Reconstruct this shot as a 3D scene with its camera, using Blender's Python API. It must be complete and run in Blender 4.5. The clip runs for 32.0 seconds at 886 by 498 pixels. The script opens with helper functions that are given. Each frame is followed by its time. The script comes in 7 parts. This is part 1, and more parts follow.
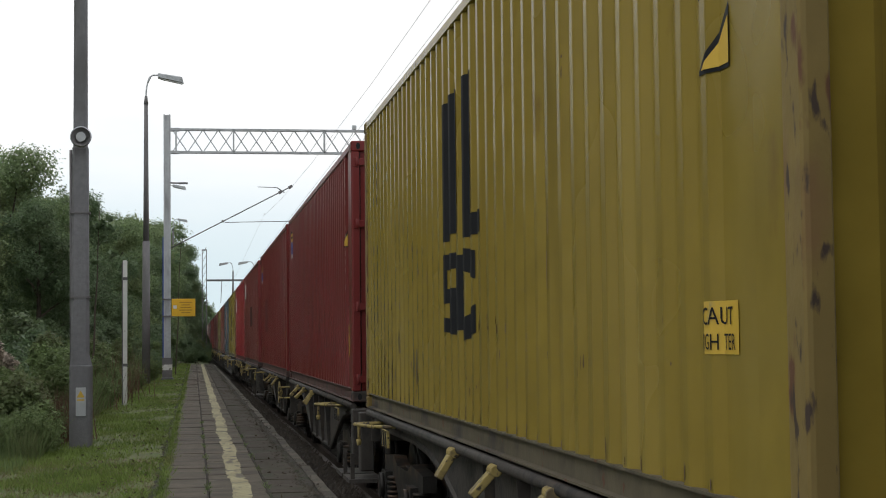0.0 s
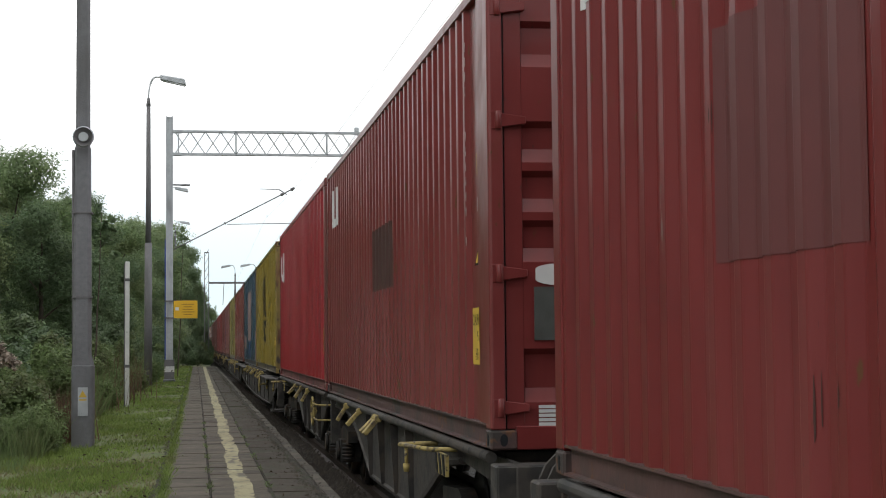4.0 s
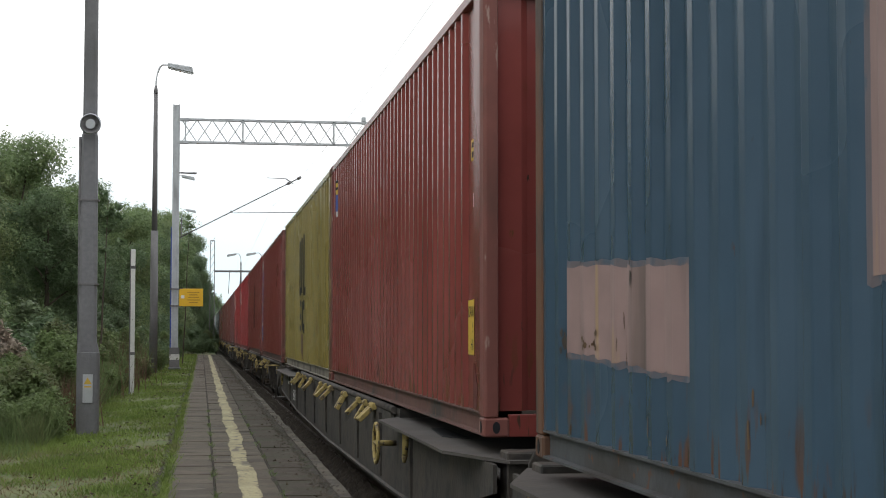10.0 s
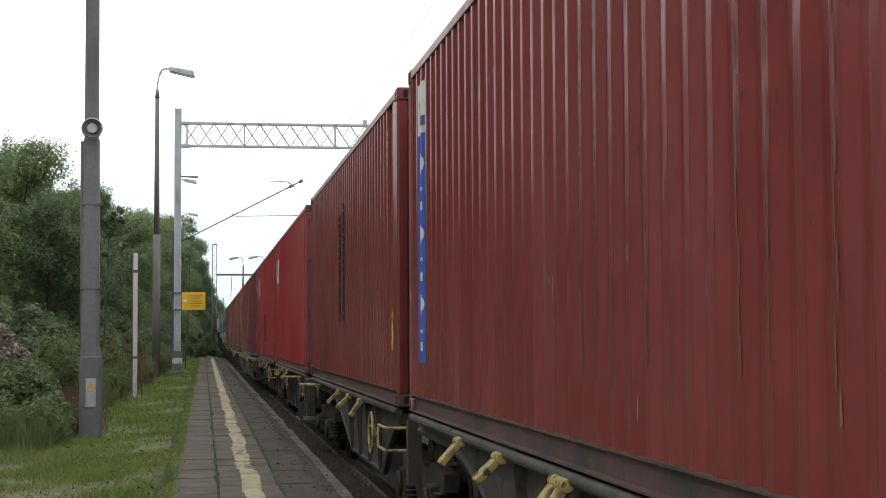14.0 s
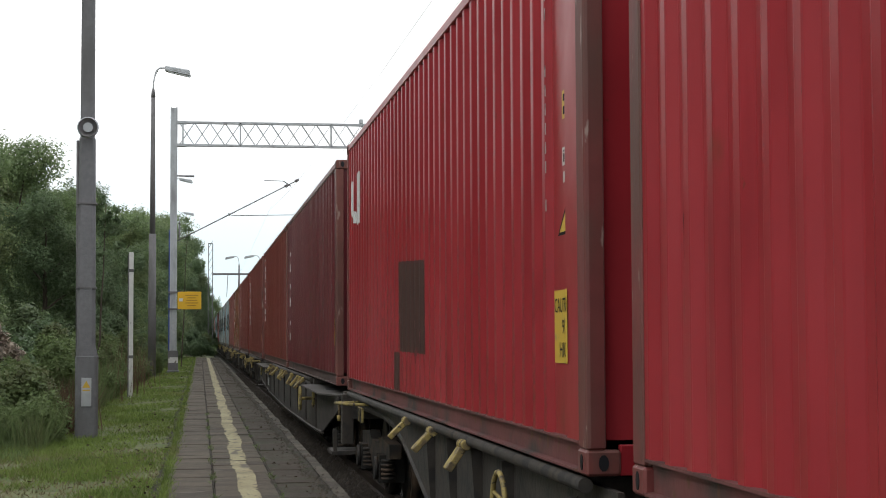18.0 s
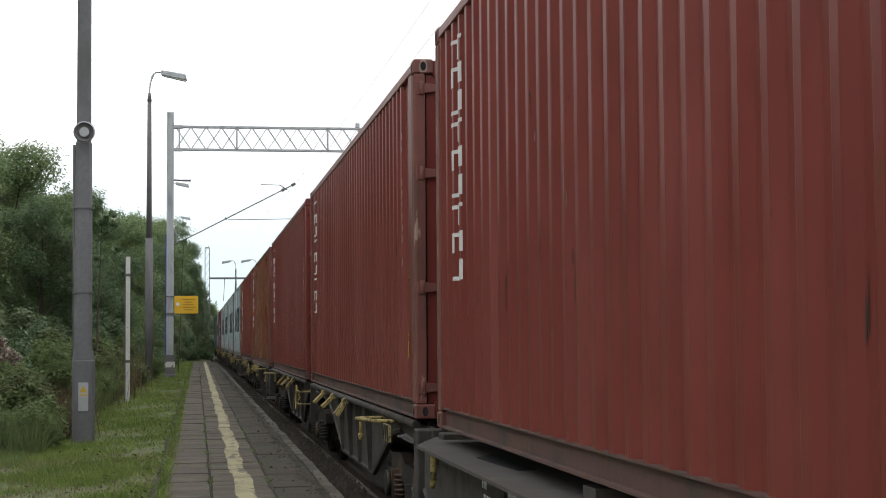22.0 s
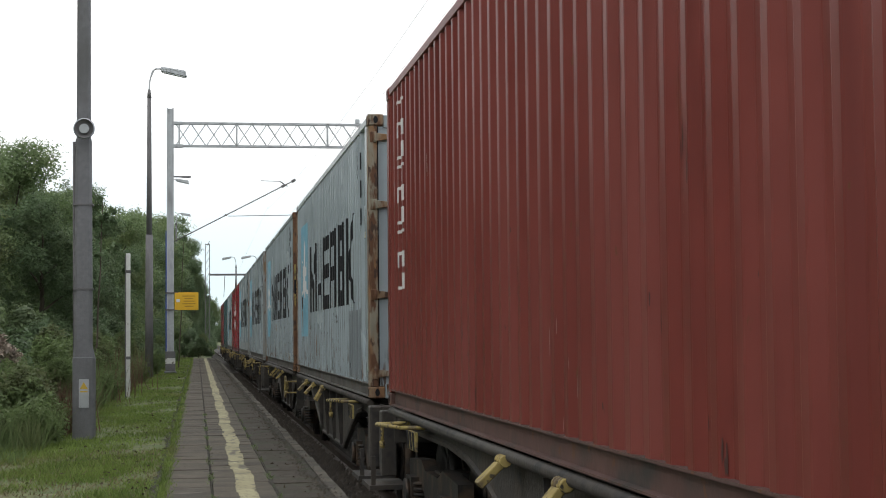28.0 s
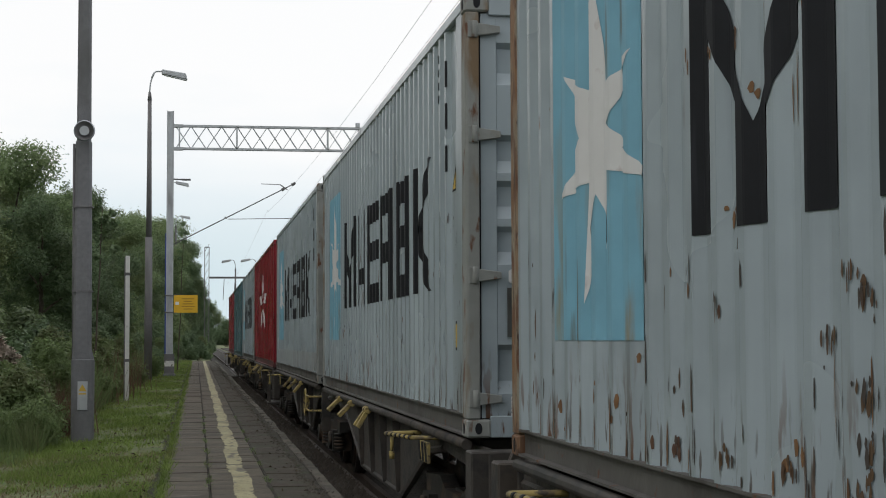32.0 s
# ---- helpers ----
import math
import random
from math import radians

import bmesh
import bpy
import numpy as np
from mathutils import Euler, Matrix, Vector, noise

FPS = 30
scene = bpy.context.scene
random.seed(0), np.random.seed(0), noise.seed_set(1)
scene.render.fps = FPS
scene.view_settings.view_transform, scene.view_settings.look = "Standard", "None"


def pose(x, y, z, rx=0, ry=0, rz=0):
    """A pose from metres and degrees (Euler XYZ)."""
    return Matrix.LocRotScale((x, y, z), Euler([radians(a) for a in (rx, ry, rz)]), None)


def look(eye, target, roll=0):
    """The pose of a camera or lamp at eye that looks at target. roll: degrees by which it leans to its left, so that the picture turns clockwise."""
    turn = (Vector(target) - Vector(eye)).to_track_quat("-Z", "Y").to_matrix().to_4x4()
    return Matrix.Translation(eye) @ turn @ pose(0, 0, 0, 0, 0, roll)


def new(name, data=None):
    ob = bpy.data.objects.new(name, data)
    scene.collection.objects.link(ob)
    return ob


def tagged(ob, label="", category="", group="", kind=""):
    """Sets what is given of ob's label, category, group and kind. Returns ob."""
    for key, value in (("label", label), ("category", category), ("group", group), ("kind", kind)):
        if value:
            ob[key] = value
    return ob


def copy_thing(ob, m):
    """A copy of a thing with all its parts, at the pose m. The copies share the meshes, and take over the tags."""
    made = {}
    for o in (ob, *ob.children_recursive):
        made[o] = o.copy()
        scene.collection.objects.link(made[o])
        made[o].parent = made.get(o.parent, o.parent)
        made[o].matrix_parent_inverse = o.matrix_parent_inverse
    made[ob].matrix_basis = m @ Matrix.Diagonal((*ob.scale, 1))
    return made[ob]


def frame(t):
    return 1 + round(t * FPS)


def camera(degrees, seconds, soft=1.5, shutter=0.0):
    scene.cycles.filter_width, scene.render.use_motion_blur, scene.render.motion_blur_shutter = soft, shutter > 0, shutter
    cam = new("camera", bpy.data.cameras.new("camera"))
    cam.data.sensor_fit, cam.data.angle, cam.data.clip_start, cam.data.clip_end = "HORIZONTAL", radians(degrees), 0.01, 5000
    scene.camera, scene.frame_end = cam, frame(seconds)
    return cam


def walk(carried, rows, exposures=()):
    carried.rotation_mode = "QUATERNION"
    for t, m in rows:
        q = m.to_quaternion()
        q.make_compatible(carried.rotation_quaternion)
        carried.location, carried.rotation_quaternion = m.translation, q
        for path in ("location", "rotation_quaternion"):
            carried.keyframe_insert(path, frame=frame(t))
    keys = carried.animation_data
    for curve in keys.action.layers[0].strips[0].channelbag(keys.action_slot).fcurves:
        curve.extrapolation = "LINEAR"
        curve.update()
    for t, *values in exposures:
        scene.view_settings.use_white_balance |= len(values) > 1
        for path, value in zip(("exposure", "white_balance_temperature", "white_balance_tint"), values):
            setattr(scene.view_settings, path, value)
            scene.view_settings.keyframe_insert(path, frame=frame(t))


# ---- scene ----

# camera: hand-held on the platform, it only sways a little
EYE_Z = 1.42
cam = camera(30.77, 32.0, soft=1.0)
SWAY = [  # seconds, turn to the right, tilt up, lean, in degrees
    (0, 8.806, 3.216, 0.620), (0.5, 8.800, 3.268, 0.470), (1, 8.762, 3.303, 0.292), (1.5, 8.735, 3.293, 0.236),
    (2, 8.722, 3.295, 0.246), (2.5, 8.735, 3.303, 0.295), (3, 8.737, 3.313, 0.443), (3.5, 8.719, 3.330, 0.578),
    (5.5, 8.773, 3.330, 0.203), (6, 8.749, 3.235, 0.079), (6.5, 8.718, 3.129, -0.018), (7, 8.666, 3.056, -0.061),
    (7.5, 8.589, 3.036, -0.075), (8, 8.551, 3.043, -0.029), (8.5, 8.525, 3.031, 0.040), (9, 8.513, 3.003, 0.058),
    (9.5, 8.516, 2.981, -0.004), (10, 8.520, 3.000, -0.045), (10.5, 8.505, 3.038, 0.043), (11, 8.503, 3.092, 0.184),
    (11.5, 8.489, 3.119, 0.260), (12, 8.482, 3.132, 0.299), (12.5, 8.464, 3.119, 0.312), (13, 8.449, 3.079, 0.266),
    (13.5, 8.449, 3.055, 0.230), (14, 8.444, 3.080, 0.267), (14.5, 8.435, 3.125, 0.314), (16.5, 8.539, 3.136, 0.450),
    (17, 8.546, 3.077, 0.402), (17.5, 8.576, 3.041, 0.306), (18, 8.587, 3.060, 0.248), (18.5, 8.588, 3.117, 0.260),
    (19, 8.592, 3.196, 0.327), (19.5, 8.601, 3.257, 0.406), (20, 8.615, 3.296, 0.444), (20.5, 8.665, 3.298, 0.439),
    (21, 8.693, 3.295, 0.415), (21.5, 8.715, 3.245, 0.411), (22, 8.704, 3.186, 0.420), (22.5, 8.708, 3.130, 0.426),
    (23, 8.662, 3.090, 0.420), (23.5, 8.620, 3.065, 0.429), (24, 8.618, 3.076, 0.499), (24.5, 8.627, 3.090, 0.497),
    (25, 8.663, 3.063, 0.407), (25.5, 8.666, 3.063, 0.390), (27.5, 8.686, 3.087, 0.640), (28, 8.697, 3.040, 0.544),
    (28.5, 8.694, 2.980, 0.386), (29, 8.720, 2.981, 0.276), (29.5, 8.718, 3.027, 0.268), (30, 8.722, 3.105, 0.310),
    (30.5, 8.682, 3.168, 0.297), (31, 8.691, 3.207, 0.222), (31.5, 8.697, 3.216, 0.190), (32, 8.714, 3.189, 0.217)]


def aim(turn, tilt, lean, lift):
    return pose(0, 0, EYE_Z + lift, 90 + tilt, 0, -turn) @ pose(0, 0, 0, 0, 0, -lean)


walk(cam, [(t, aim(a, b, c, max(0.0, 0.04 - 0.04 * t))) for t, a, b, c in SWAY], [(0.0, -0.04), (1.0, 0.10), (3.0, 0.30), (6.0, 0.20), (8.0, 0.18), (9.0, 0.16), (10.5, 0.42), (11.5, 0.30), (13.0, 0.20), (14.0, 0.37), (17.0, 0.32), (19.0, 0.26), (22.0, 0.28), (24.0, 0.34), (28.0, 0.26), (29.0, 0.40), (30.0, 0.04), (31.0, -0.14), (32.0, -0.14)])

# ---- world, sun, exposure ----
world = bpy.data.worlds.new("overcast_sky")
scene.world = world
world.use_nodes = True
_n, _l = world.node_tree.nodes, world.node_tree.links
_n.clear()
_sky = _n.new("ShaderNodeTexSky")
_sky.sky_type, _sky.sun_disc = "NISHITA", False
_sky.sun_elevation, _sky.sun_rotation = radians(44), radians(-111)
_sky.air_density, _sky.dust_density = 1.0, 2.0
_coord = _n.new("ShaderNodeTexCoord")
_map = _n.new("ShaderNodeMapping")
_map.inputs["Scale"].default_value = (1.2, 1.2, 4.0)
_cloud = _n.new("ShaderNodeTexNoise")
_cloud.inputs["Scale"].default_value, _cloud.inputs["Detail"].default_value = 2.2, 6.0
_ramp = _n.new("ShaderNodeValToRGB")
_ramp.color_ramp.elements[0].position, _ramp.color_ramp.elements[1].position = 0.36, 0.52
_white = _n.new("ShaderNodeMix")
_white.data_type = "RGBA"
_white.inputs["A"].default_value = (11.2, 12.0, 12.5, 1)
_white.inputs["B"].default_value = (13.0, 13.0, 13.0, 1)
_mix = _n.new("ShaderNodeMix")
_mix.data_type = "RGBA"
_mix.inputs["Factor"].default_value = 0.93
_bg = _n.new("ShaderNodeBackground")
_bg.inputs["Strength"].default_value = 0.088
_out = _n.new("ShaderNodeOutputWorld")
_l.new(_coord.outputs["Generated"], _map.inputs["Vector"])
_l.new(_map.outputs["Vector"], _cloud.inputs["Vector"])
_l.new(_cloud.outputs["Fac"], _ramp.inputs["Fac"])
_l.new(_ramp.outputs["Color"], _white.inputs["Factor"])
_l.new(_sky.outputs["Color"], _mix.inputs["A"])
_l.new(_white.outputs["Result"], _mix.inputs["B"])
_sep = _n.new("ShaderNodeSeparateXYZ")
_l.new(_coord.outputs["Generated"], _sep.inputs[0])
_low = _n.new("ShaderNodeMapRange")
_low.interpolation_type = "SMOOTHSTEP"
_low.inputs["From Min"].default_value, _low.inputs["From Max"].default_value = 0.115, 0.035
_l.new(_sep.outputs["Z"], _low.inputs["Value"])
_gap = _n.new("ShaderNodeMix")
_gap.data_type = "RGBA"
_gap.inputs["B"].default_value = (8.4, 9.9, 10.5, 1)
_l.new(_low.outputs["Result"], _gap.inputs["Factor"])
_l.new(_mix.outputs["Result"], _gap.inputs["A"])
_l.new(_gap.outputs["Result"], _bg.inputs["Color"])
_l.new(_bg.outputs["Background"], _out.inputs["Surface"])

sun = new("sun", bpy.data.lights.new("sun", "SUN"))
sun.data.energy, sun.data.angle, sun.data.color = 0.5, radians(25), (1.0, 0.96, 0.9)
sun.matrix_world = look((-36, -14, 38), (0, 0, 0))


# ---- materials ----
def material(name, color, rough=0.7, metal=0.0, spots=(), grain=0.15, scale=8.0, bump=0.15, stretch=(1, 1, 1),
             runs=(), random=0.0, island=0.0, spec=0.5, thin=0.0, wander=0.12, dent=0.0, coat=0.0):
    """A procedural surface: base colour varied at two scales, patches of other colours in spots
    (colour, noise scale, threshold, softness), fine relief, and run-down streaks."""
    m = bpy.data.materials.new(name)
    m.use_nodes = True
    n, l = m.node_tree.nodes, m.node_tree.links
    b = n["Principled BSDF"]
    b.inputs["Roughness"].default_value, b.inputs["Metallic"].default_value = rough, metal
    b.inputs["Specular IOR Level"].default_value = spec
    b.inputs["Coat Weight"].default_value, b.inputs["Coat Roughness"].default_value = coat, 0.12
    co = n.new("ShaderNodeTexCoord")
    info = n.new("ShaderNodeObjectInfo")
    mp = n.new("ShaderNodeMapping")
    mp.inputs["Scale"].default_value = stretch
    add = n.new("ShaderNodeVectorMath")
    mul = n.new("ShaderNodeMath")
    mul.operation, mul.inputs[1].default_value = "MULTIPLY", 37.0
    l.new(info.outputs["Random"], mul.inputs[0])
    l.new(co.outputs["Object"], add.inputs[0])
    l.new(mul.outputs[0], add.inputs[1])
    l.new(add.outputs[0], mp.inputs["Vector"])
    vec = mp.outputs["Vector"]

    def tex(s, detail=5.0, v=vec):
        t = n.new("ShaderNodeTexNoise")
        t.inputs["Scale"].default_value, t.inputs["Detail"].default_value = s, detail
        l.new(v, t.inputs["Vector"])
        return t.outputs["Fac"]

    def mixed(fac, a, bb):
        x = n.new("ShaderNodeMix")
        x.data_type = "RGBA"
        l.new(fac, x.inputs["Factor"])
        for sock, v in (("A", a), ("B", bb)):
            if hasattr(v, "links"):
                l.new(v, x.inputs[sock])
            else:
                x.inputs[sock].default_value = (*v, 1)
        return x.outputs["Result"]

    def ramp(fac, lo, hi):
        r = n.new("ShaderNodeMapRange")
        r.inputs["From Min"].default_value, r.inputs["From Max"].default_value = lo, hi
        l.new(fac, r.inputs["Value"])
        return r.outputs["Result"]

    dark = tuple(c * (1 - grain) for c in color)
    light = tuple(min(1, c * (1 + grain)) for c in color)
    col = mixed(ramp(tex(scale), 0.3, 0.7), dark, light)
    big = tex(scale * 0.13, 3.0)
    col = mixed(ramp(big, 0.35, 0.75), col, tuple(c * (1 - 0.8 * grain) for c in color))
    if random:
        rr = n.new("ShaderNodeMath")
        rr.operation, rr.inputs[1].default_value = "MULTIPLY", random
        l.new(info.outputs["Random"], rr.inputs[0])
        col = mixed(rr.outputs[0], col, tuple(c * 0.45 for c in color))
    for c, s, lo, hi, st in spots:
        mp2 = n.new("ShaderNodeMapping")
        mp2.inputs["Scale"].default_value = st
        l.new(add.outputs[0], mp2.inputs["Vector"])
        col = mixed(ramp(tex(s, 6.0, mp2.outputs["Vector"]), lo, hi), col, c)
    for c, s, top, lo, hi in runs:                     # rust that runs down towards the foot
        mp2 = n.new("ShaderNodeMapping")
        mp2.inputs["Scale"].default_value = (1, 1, 0.16)
        l.new(add.outputs[0], mp2.inputs["Vector"])
        sep = n.new("ShaderNodeSeparateXYZ")
        l.new(co.outputs["Object"], sep.inputs[0])
        fall = ramp(sep.outputs["Z"], top, 0.1)
        pr = n.new("ShaderNodeMath")
        pr.operation = "MULTIPLY"
        l.new(fall, pr.inputs[0])
        l.new(ramp(tex(s, 5.0, mp2.outputs["Vector"]), lo, hi), pr.inputs[1])
        col = mixed(pr.outputs[0], col, c)
    if island:
        geo = n.new("ShaderNodeNewGeometry")
        ir = n.new("ShaderNodeMath")
        ir.operation, ir.inputs[1].default_value = "MULTIPLY", island
        l.new(geo.outputs["Random Per Island"], ir.inputs[0])
        col = mixed(ir.outputs[0], col, tuple(c * 0.35 for c in color))
    l.new(col, b.inputs["Base Color"])
    rv = n.new("ShaderNodeMapRange")
    rv.inputs["To Min"].default_value, rv.inputs["To Max"].default_value = max(0.05, rough - wander), min(1, rough + wander)
    l.new(big, rv.inputs["Value"])
    l.new(rv.outputs["Result"], b.inputs["Roughness"])
    if thin:                                           # light that comes through a leaf
        tr = n.new("ShaderNodeBsdfTranslucent")
        l.new(col, tr.inputs["Color"])
        both = n.new("ShaderNodeMixShader")
        both.inputs["Fac"].default_value = thin
        l.new(b.outputs["BSDF"], both.inputs[1])
        l.new(tr.outputs["BSDF"], both.inputs[2])
        l.new(both.outputs["Shader"], n["Material Output"].inputs["Surface"])
    if bump:
        bp = n.new("ShaderNodeBump")
        bp.inputs["Strength"].default_value, bp.inputs["Distance"].default_value = bump, 0.02
        l.new(tex(scale * 3.0, 4.0), bp.inputs["Height"])
        l.new(bp.outputs["Normal"], b.inputs["Normal"])
        if dent:                                       # shallow buckles of the sheet
            bd = n.new("ShaderNodeBump")
            bd.inputs["Strength"].default_value, bd.inputs["Distance"].default_value = dent, 0.03
            l.new(tex(2.6, 2.0), bd.inputs["Height"])
            l.new(bd.outputs["Normal"], bp.inputs["Normal"])
    return m


RUST = (0.10, 0.042, 0.018)
V = (1, 1.0, 0.12)      # stretched into upright runs
ONE = (1, 1, 1)


def paint(name, c, rust=0.66, fade=0.12, dirt=0.60, runs=0.0, rough=0.27, gloss=0.22, coat=0.0, dent=0.22):
    """Container paint: weathered steel enamel with grime, chips and rust runs."""
    pale = tuple(min(1, x * 1.22 + 0.02) for x in c)
    foot = [(RUST, 17.0, runs, 0.58, 0.64), ((0.05, 0.03, 0.02), 26.0, runs * 0.8, 0.60, 0.66)] if runs else []
    return material(name, c, rough, 0.0, [(pale, 0.8, 0.48, 0.85, (1, 1.3, 0.3)),
                                       (tuple(x * 0.62 for x in c), 2.6, dirt, dirt + 0.2, V),
                                       (tuple(x * 0.5 + 0.5 * r for x, r in zip(c, RUST)), 3.0, 0.68, 0.78, (1, 1, 0.5)),
                                       (RUST, 13.0, rust, rust + 0.04, (1, 1, 0.45)),
                                       ((0.04, 0.025, 0.02), 22.0, rust + 0.02, rust + 0.06, (1, 1, 0.3))], fade, 3.0, 0.02, runs=foot, spec=gloss, wander=0.05, dent=dent, coat=coat)


PAINTS = {
    "ochre": paint("ochre_container_paint", (0.232, 0.170, 0.031), 0.83),
    "olive": paint("dull_olive_ochre_container_paint", (0.218, 0.174, 0.053), 0.83),
    "maroon": paint("maroon_container_paint", (0.146, 0.021, 0.021), 0.70, rough=0.32),
    "red": paint("red_container_paint", (0.266, 0.0185, 0.026), 0.72, rough=0.31),
    "coral": paint("faded_coral_container_paint", (0.172, 0.041, 0.036), 0.70, runs=0.9),
    "blue": paint("grey_blue_container_paint", (0.035, 0.065, 0.100), 0.72, runs=0.5),
    "wine": paint("dark_wine_container_paint", (0.150, 0.025, 0.024), 0.68, rough=0.30, gloss=0.32, dent=0.5),
    "plum": paint("plum_red_container_paint", (0.118, 0.019, 0.0245), 0.70, rough=0.32, gloss=0.26),
    "brown": paint("brown_red_container_paint", (0.150, 0.032, 0.026), 0.70, rough=0.36, gloss=0.18),
    "orange": paint("orange_brown_container_paint", (0.158, 0.050, 0.027), 0.68),
    "grey": paint("pale_blue_grey_container_paint", (0.285, 0.332, 0.360), 0.75, runs=0.62),
    "teal": paint("dull_teal_container_paint", (0.055, 0.105, 0.120), 0.68),
    "crimson": paint("crimson_container_paint", (0.185, 0.012, 0.020), 0.70),
}
# bottom rails: grime and the recess's shade both mixed into each colour
SILLS = {k: material("grimy_" + k + "_shaded_bottom_rail", tuple(0.42 * x + 0.58 * d for x, d in zip(p, (0.062, 0.052, 0.046))), 0.75, 0, [((0.03, 0.025, 0.022), 3.0, 0.5, 0.68, (1, 0.6, 1)), (RUST, 9.0, 0.62, 0.68, ONE)], 0.2, 6.0, 0.15)
         for k, p in (("ochre", (0.15, 0.125, 0.06)), ("olive", (0.34, 0.32, 0.27)), ("maroon", (0.115, 0.024, 0.021)), ("red", (0.225, 0.021, 0.025)), ("coral", (0.16, 0.042, 0.032)), ("blue", (0.036, 0.060, 0.083)), ("wine", (0.098, 0.020, 0.021)), ("plum", (0.090, 0.020, 0.023)), ("brown", (0.118, 0.029, 0.021)), ("orange", (0.165, 0.050, 0.023)), ("grey", (0.12, 0.125, 0.12)), ("teal", (0.05, 0.16, 0.17)), ("crimson", (0.20, 0.016, 0.024)))}
RUSTY = {
    "ochre": material("rusty_ochre_steel", (0.20, 0.142, 0.04), 0.7, 0, [((0.16, 0.085, 0.035), 5.0, 0.52, 0.66, (1, 1, 0.25)), (RUST, 9.0, 0.58, 0.64, (1, 1, 0.3)), ((0.04, 0.025, 0.018), 16.0, 0.58, 0.64, (1, 1, 0.3))], 0.2, 6.0, 0.2),
    "worn": material("heavily_rusted_ochre_steel", (0.190, 0.140, 0.050), 0.75, 0, [((0.13, 0.075, 0.035), 6.0, 0.44, 0.58, (1, 1, 0.2)), (RUST, 11.0, 0.48, 0.58, (1, 1, 0.25)), ((0.04, 0.025, 0.018), 18.0, 0.56, 0.62, (1, 1, 0.3))], 0.2, 6.0, 0.2),
    "blue": material("rusty_blue_steel", (0.046, 0.032, 0.026), 0.75, 0, [(RUST, 3.0, 0.42, 0.56, (1, 1, 0.35))], 0.2, 6.0, 0.2),
    "grey": material("rusty_grey_steel", (0.24, 0.22, 0.17), 0.7, 0, [((0.19, 0.10, 0.045), 7.0, 0.42, 0.58, (1, 1, 0.2)), (RUST, 14.0, 0.48, 0.58, (1, 1, 0.3)), ((0.05, 0.025, 0.015), 20.0, 0.58, 0.64, (1, 1, 0.4))], 0.2, 6.0, 0.2),
    "scaled": material("scaling_rust_brown_steel", (0.165, 0.085, 0.042), 0.8, 0, [((0.22, 0.19, 0.14), 4.0, 0.58, 0.68, (1, 1, 0.3)), ((0.10, 0.042, 0.020), 7.0, 0.48, 0.60, (1, 1, 0.25)), ((0.05, 0.025, 0.015), 18.0, 0.56, 0.62, (1, 1, 0.4))], 0.25, 6.0, 0.35),
    "red": material("worn_red_brown_steel", (0.160, 0.034, 0.032), 0.55, 0, [((0.10, 0.040, 0.032), 3.0, 0.46, 0.62, (1, 1, 0.3)), ((0.27, 0.19, 0.17), 14.0, 0.66, 0.70, (1, 1, 0.25))], 0.2, 6.0, 0.1),
    "drab": material("rust_flecked_grey_steel", (0.22, 0.23, 0.22), 0.7, 0, [((0.15, 0.10, 0.055), 5.0, 0.56, 0.66, (1, 1, 0.3)), (RUST, 11.0, 0.60, 0.66, (1, 1, 0.4))], 0.2, 6.0, 0.2),
    "brown": material("rusty_brown_steel", (0.158, 0.050, 0.040), 0.65, 0, [((0.095, 0.036, 0.028), 3.0, 0.48, 0.62, (1, 1, 0.35)), ((0.28, 0.19, 0.16), 12.0, 0.64, 0.69, (1, 1, 0.25))], 0.2, 6.0, 0.15),
}
M_GROUND = material("dry_earth_and_grass", (0.130, 0.150, 0.058), 0.95, 0, [((0.150, 0.132, 0.078), 0.7, 0.52, 0.66, ONE), ((0.085, 0.120, 0.034), 2.4, 0.48, 0.62, ONE), ((0.21, 0.185, 0.125), 11.0, 0.60, 0.70, ONE), ((0.06, 0.05, 0.034), 17.0, 0.60, 0.66, ONE)], 0.3, 5.0, 0.5)
M_BALLAST = material("dark_track_ballast", (0.040, 0.033, 0.025), 0.95, 0, [((0.016, 0.014, 0.012), 14.0, 0.45, 0.6, ONE)], 0.4, 30.0, 0.9)
M_SLAB = material("worn_grey_concrete_slab", (0.108, 0.090, 0.067), 0.9, 0, [((0.055, 0.048, 0.036), 1.3, 0.48, 0.68, ONE), ((0.130, 0.118, 0.098), 5.0, 0.60, 0.75, ONE), ((0.036, 0.032, 0.024), 9.0, 0.62, 0.70, ONE)], 0.22, 12.0, 0.4, random=0.14)
M_KERB = material("dirty_concrete_kerb", (0.120, 0.104, 0.082), 0.9, 0, [((0.045, 0.040, 0.031), 2.0, 0.44, 0.62, ONE), ((0.13, 0.12, 0.10), 8.0, 0.6, 0.72, ONE)], 0.25, 12.0, 0.5, random=0.5)
M_LINE = material("worn_yellow_line_paint", (0.37, 0.335, 0.195), 0.8, 0, [((0.27, 0.245, 0.145), 1.6, 0.46, 0.64, ONE), ((0.12, 0.108, 0.085), 7.0, 0.57, 0.66, (1, 0.45, 1)), ((0.10, 0.09, 0.072), 26.0, 0.60, 0.67, ONE)], 0.18, 14.0, 0.3)
M_CONCRETE = material("grey_pole_concrete", (0.168, 0.170, 0.182), 0.85, 0, [((0.10, 0.10, 0.10), 2.0, 0.5, 0.7, (1, 1, 0.2))], 0.15, 15.0, 0.3)
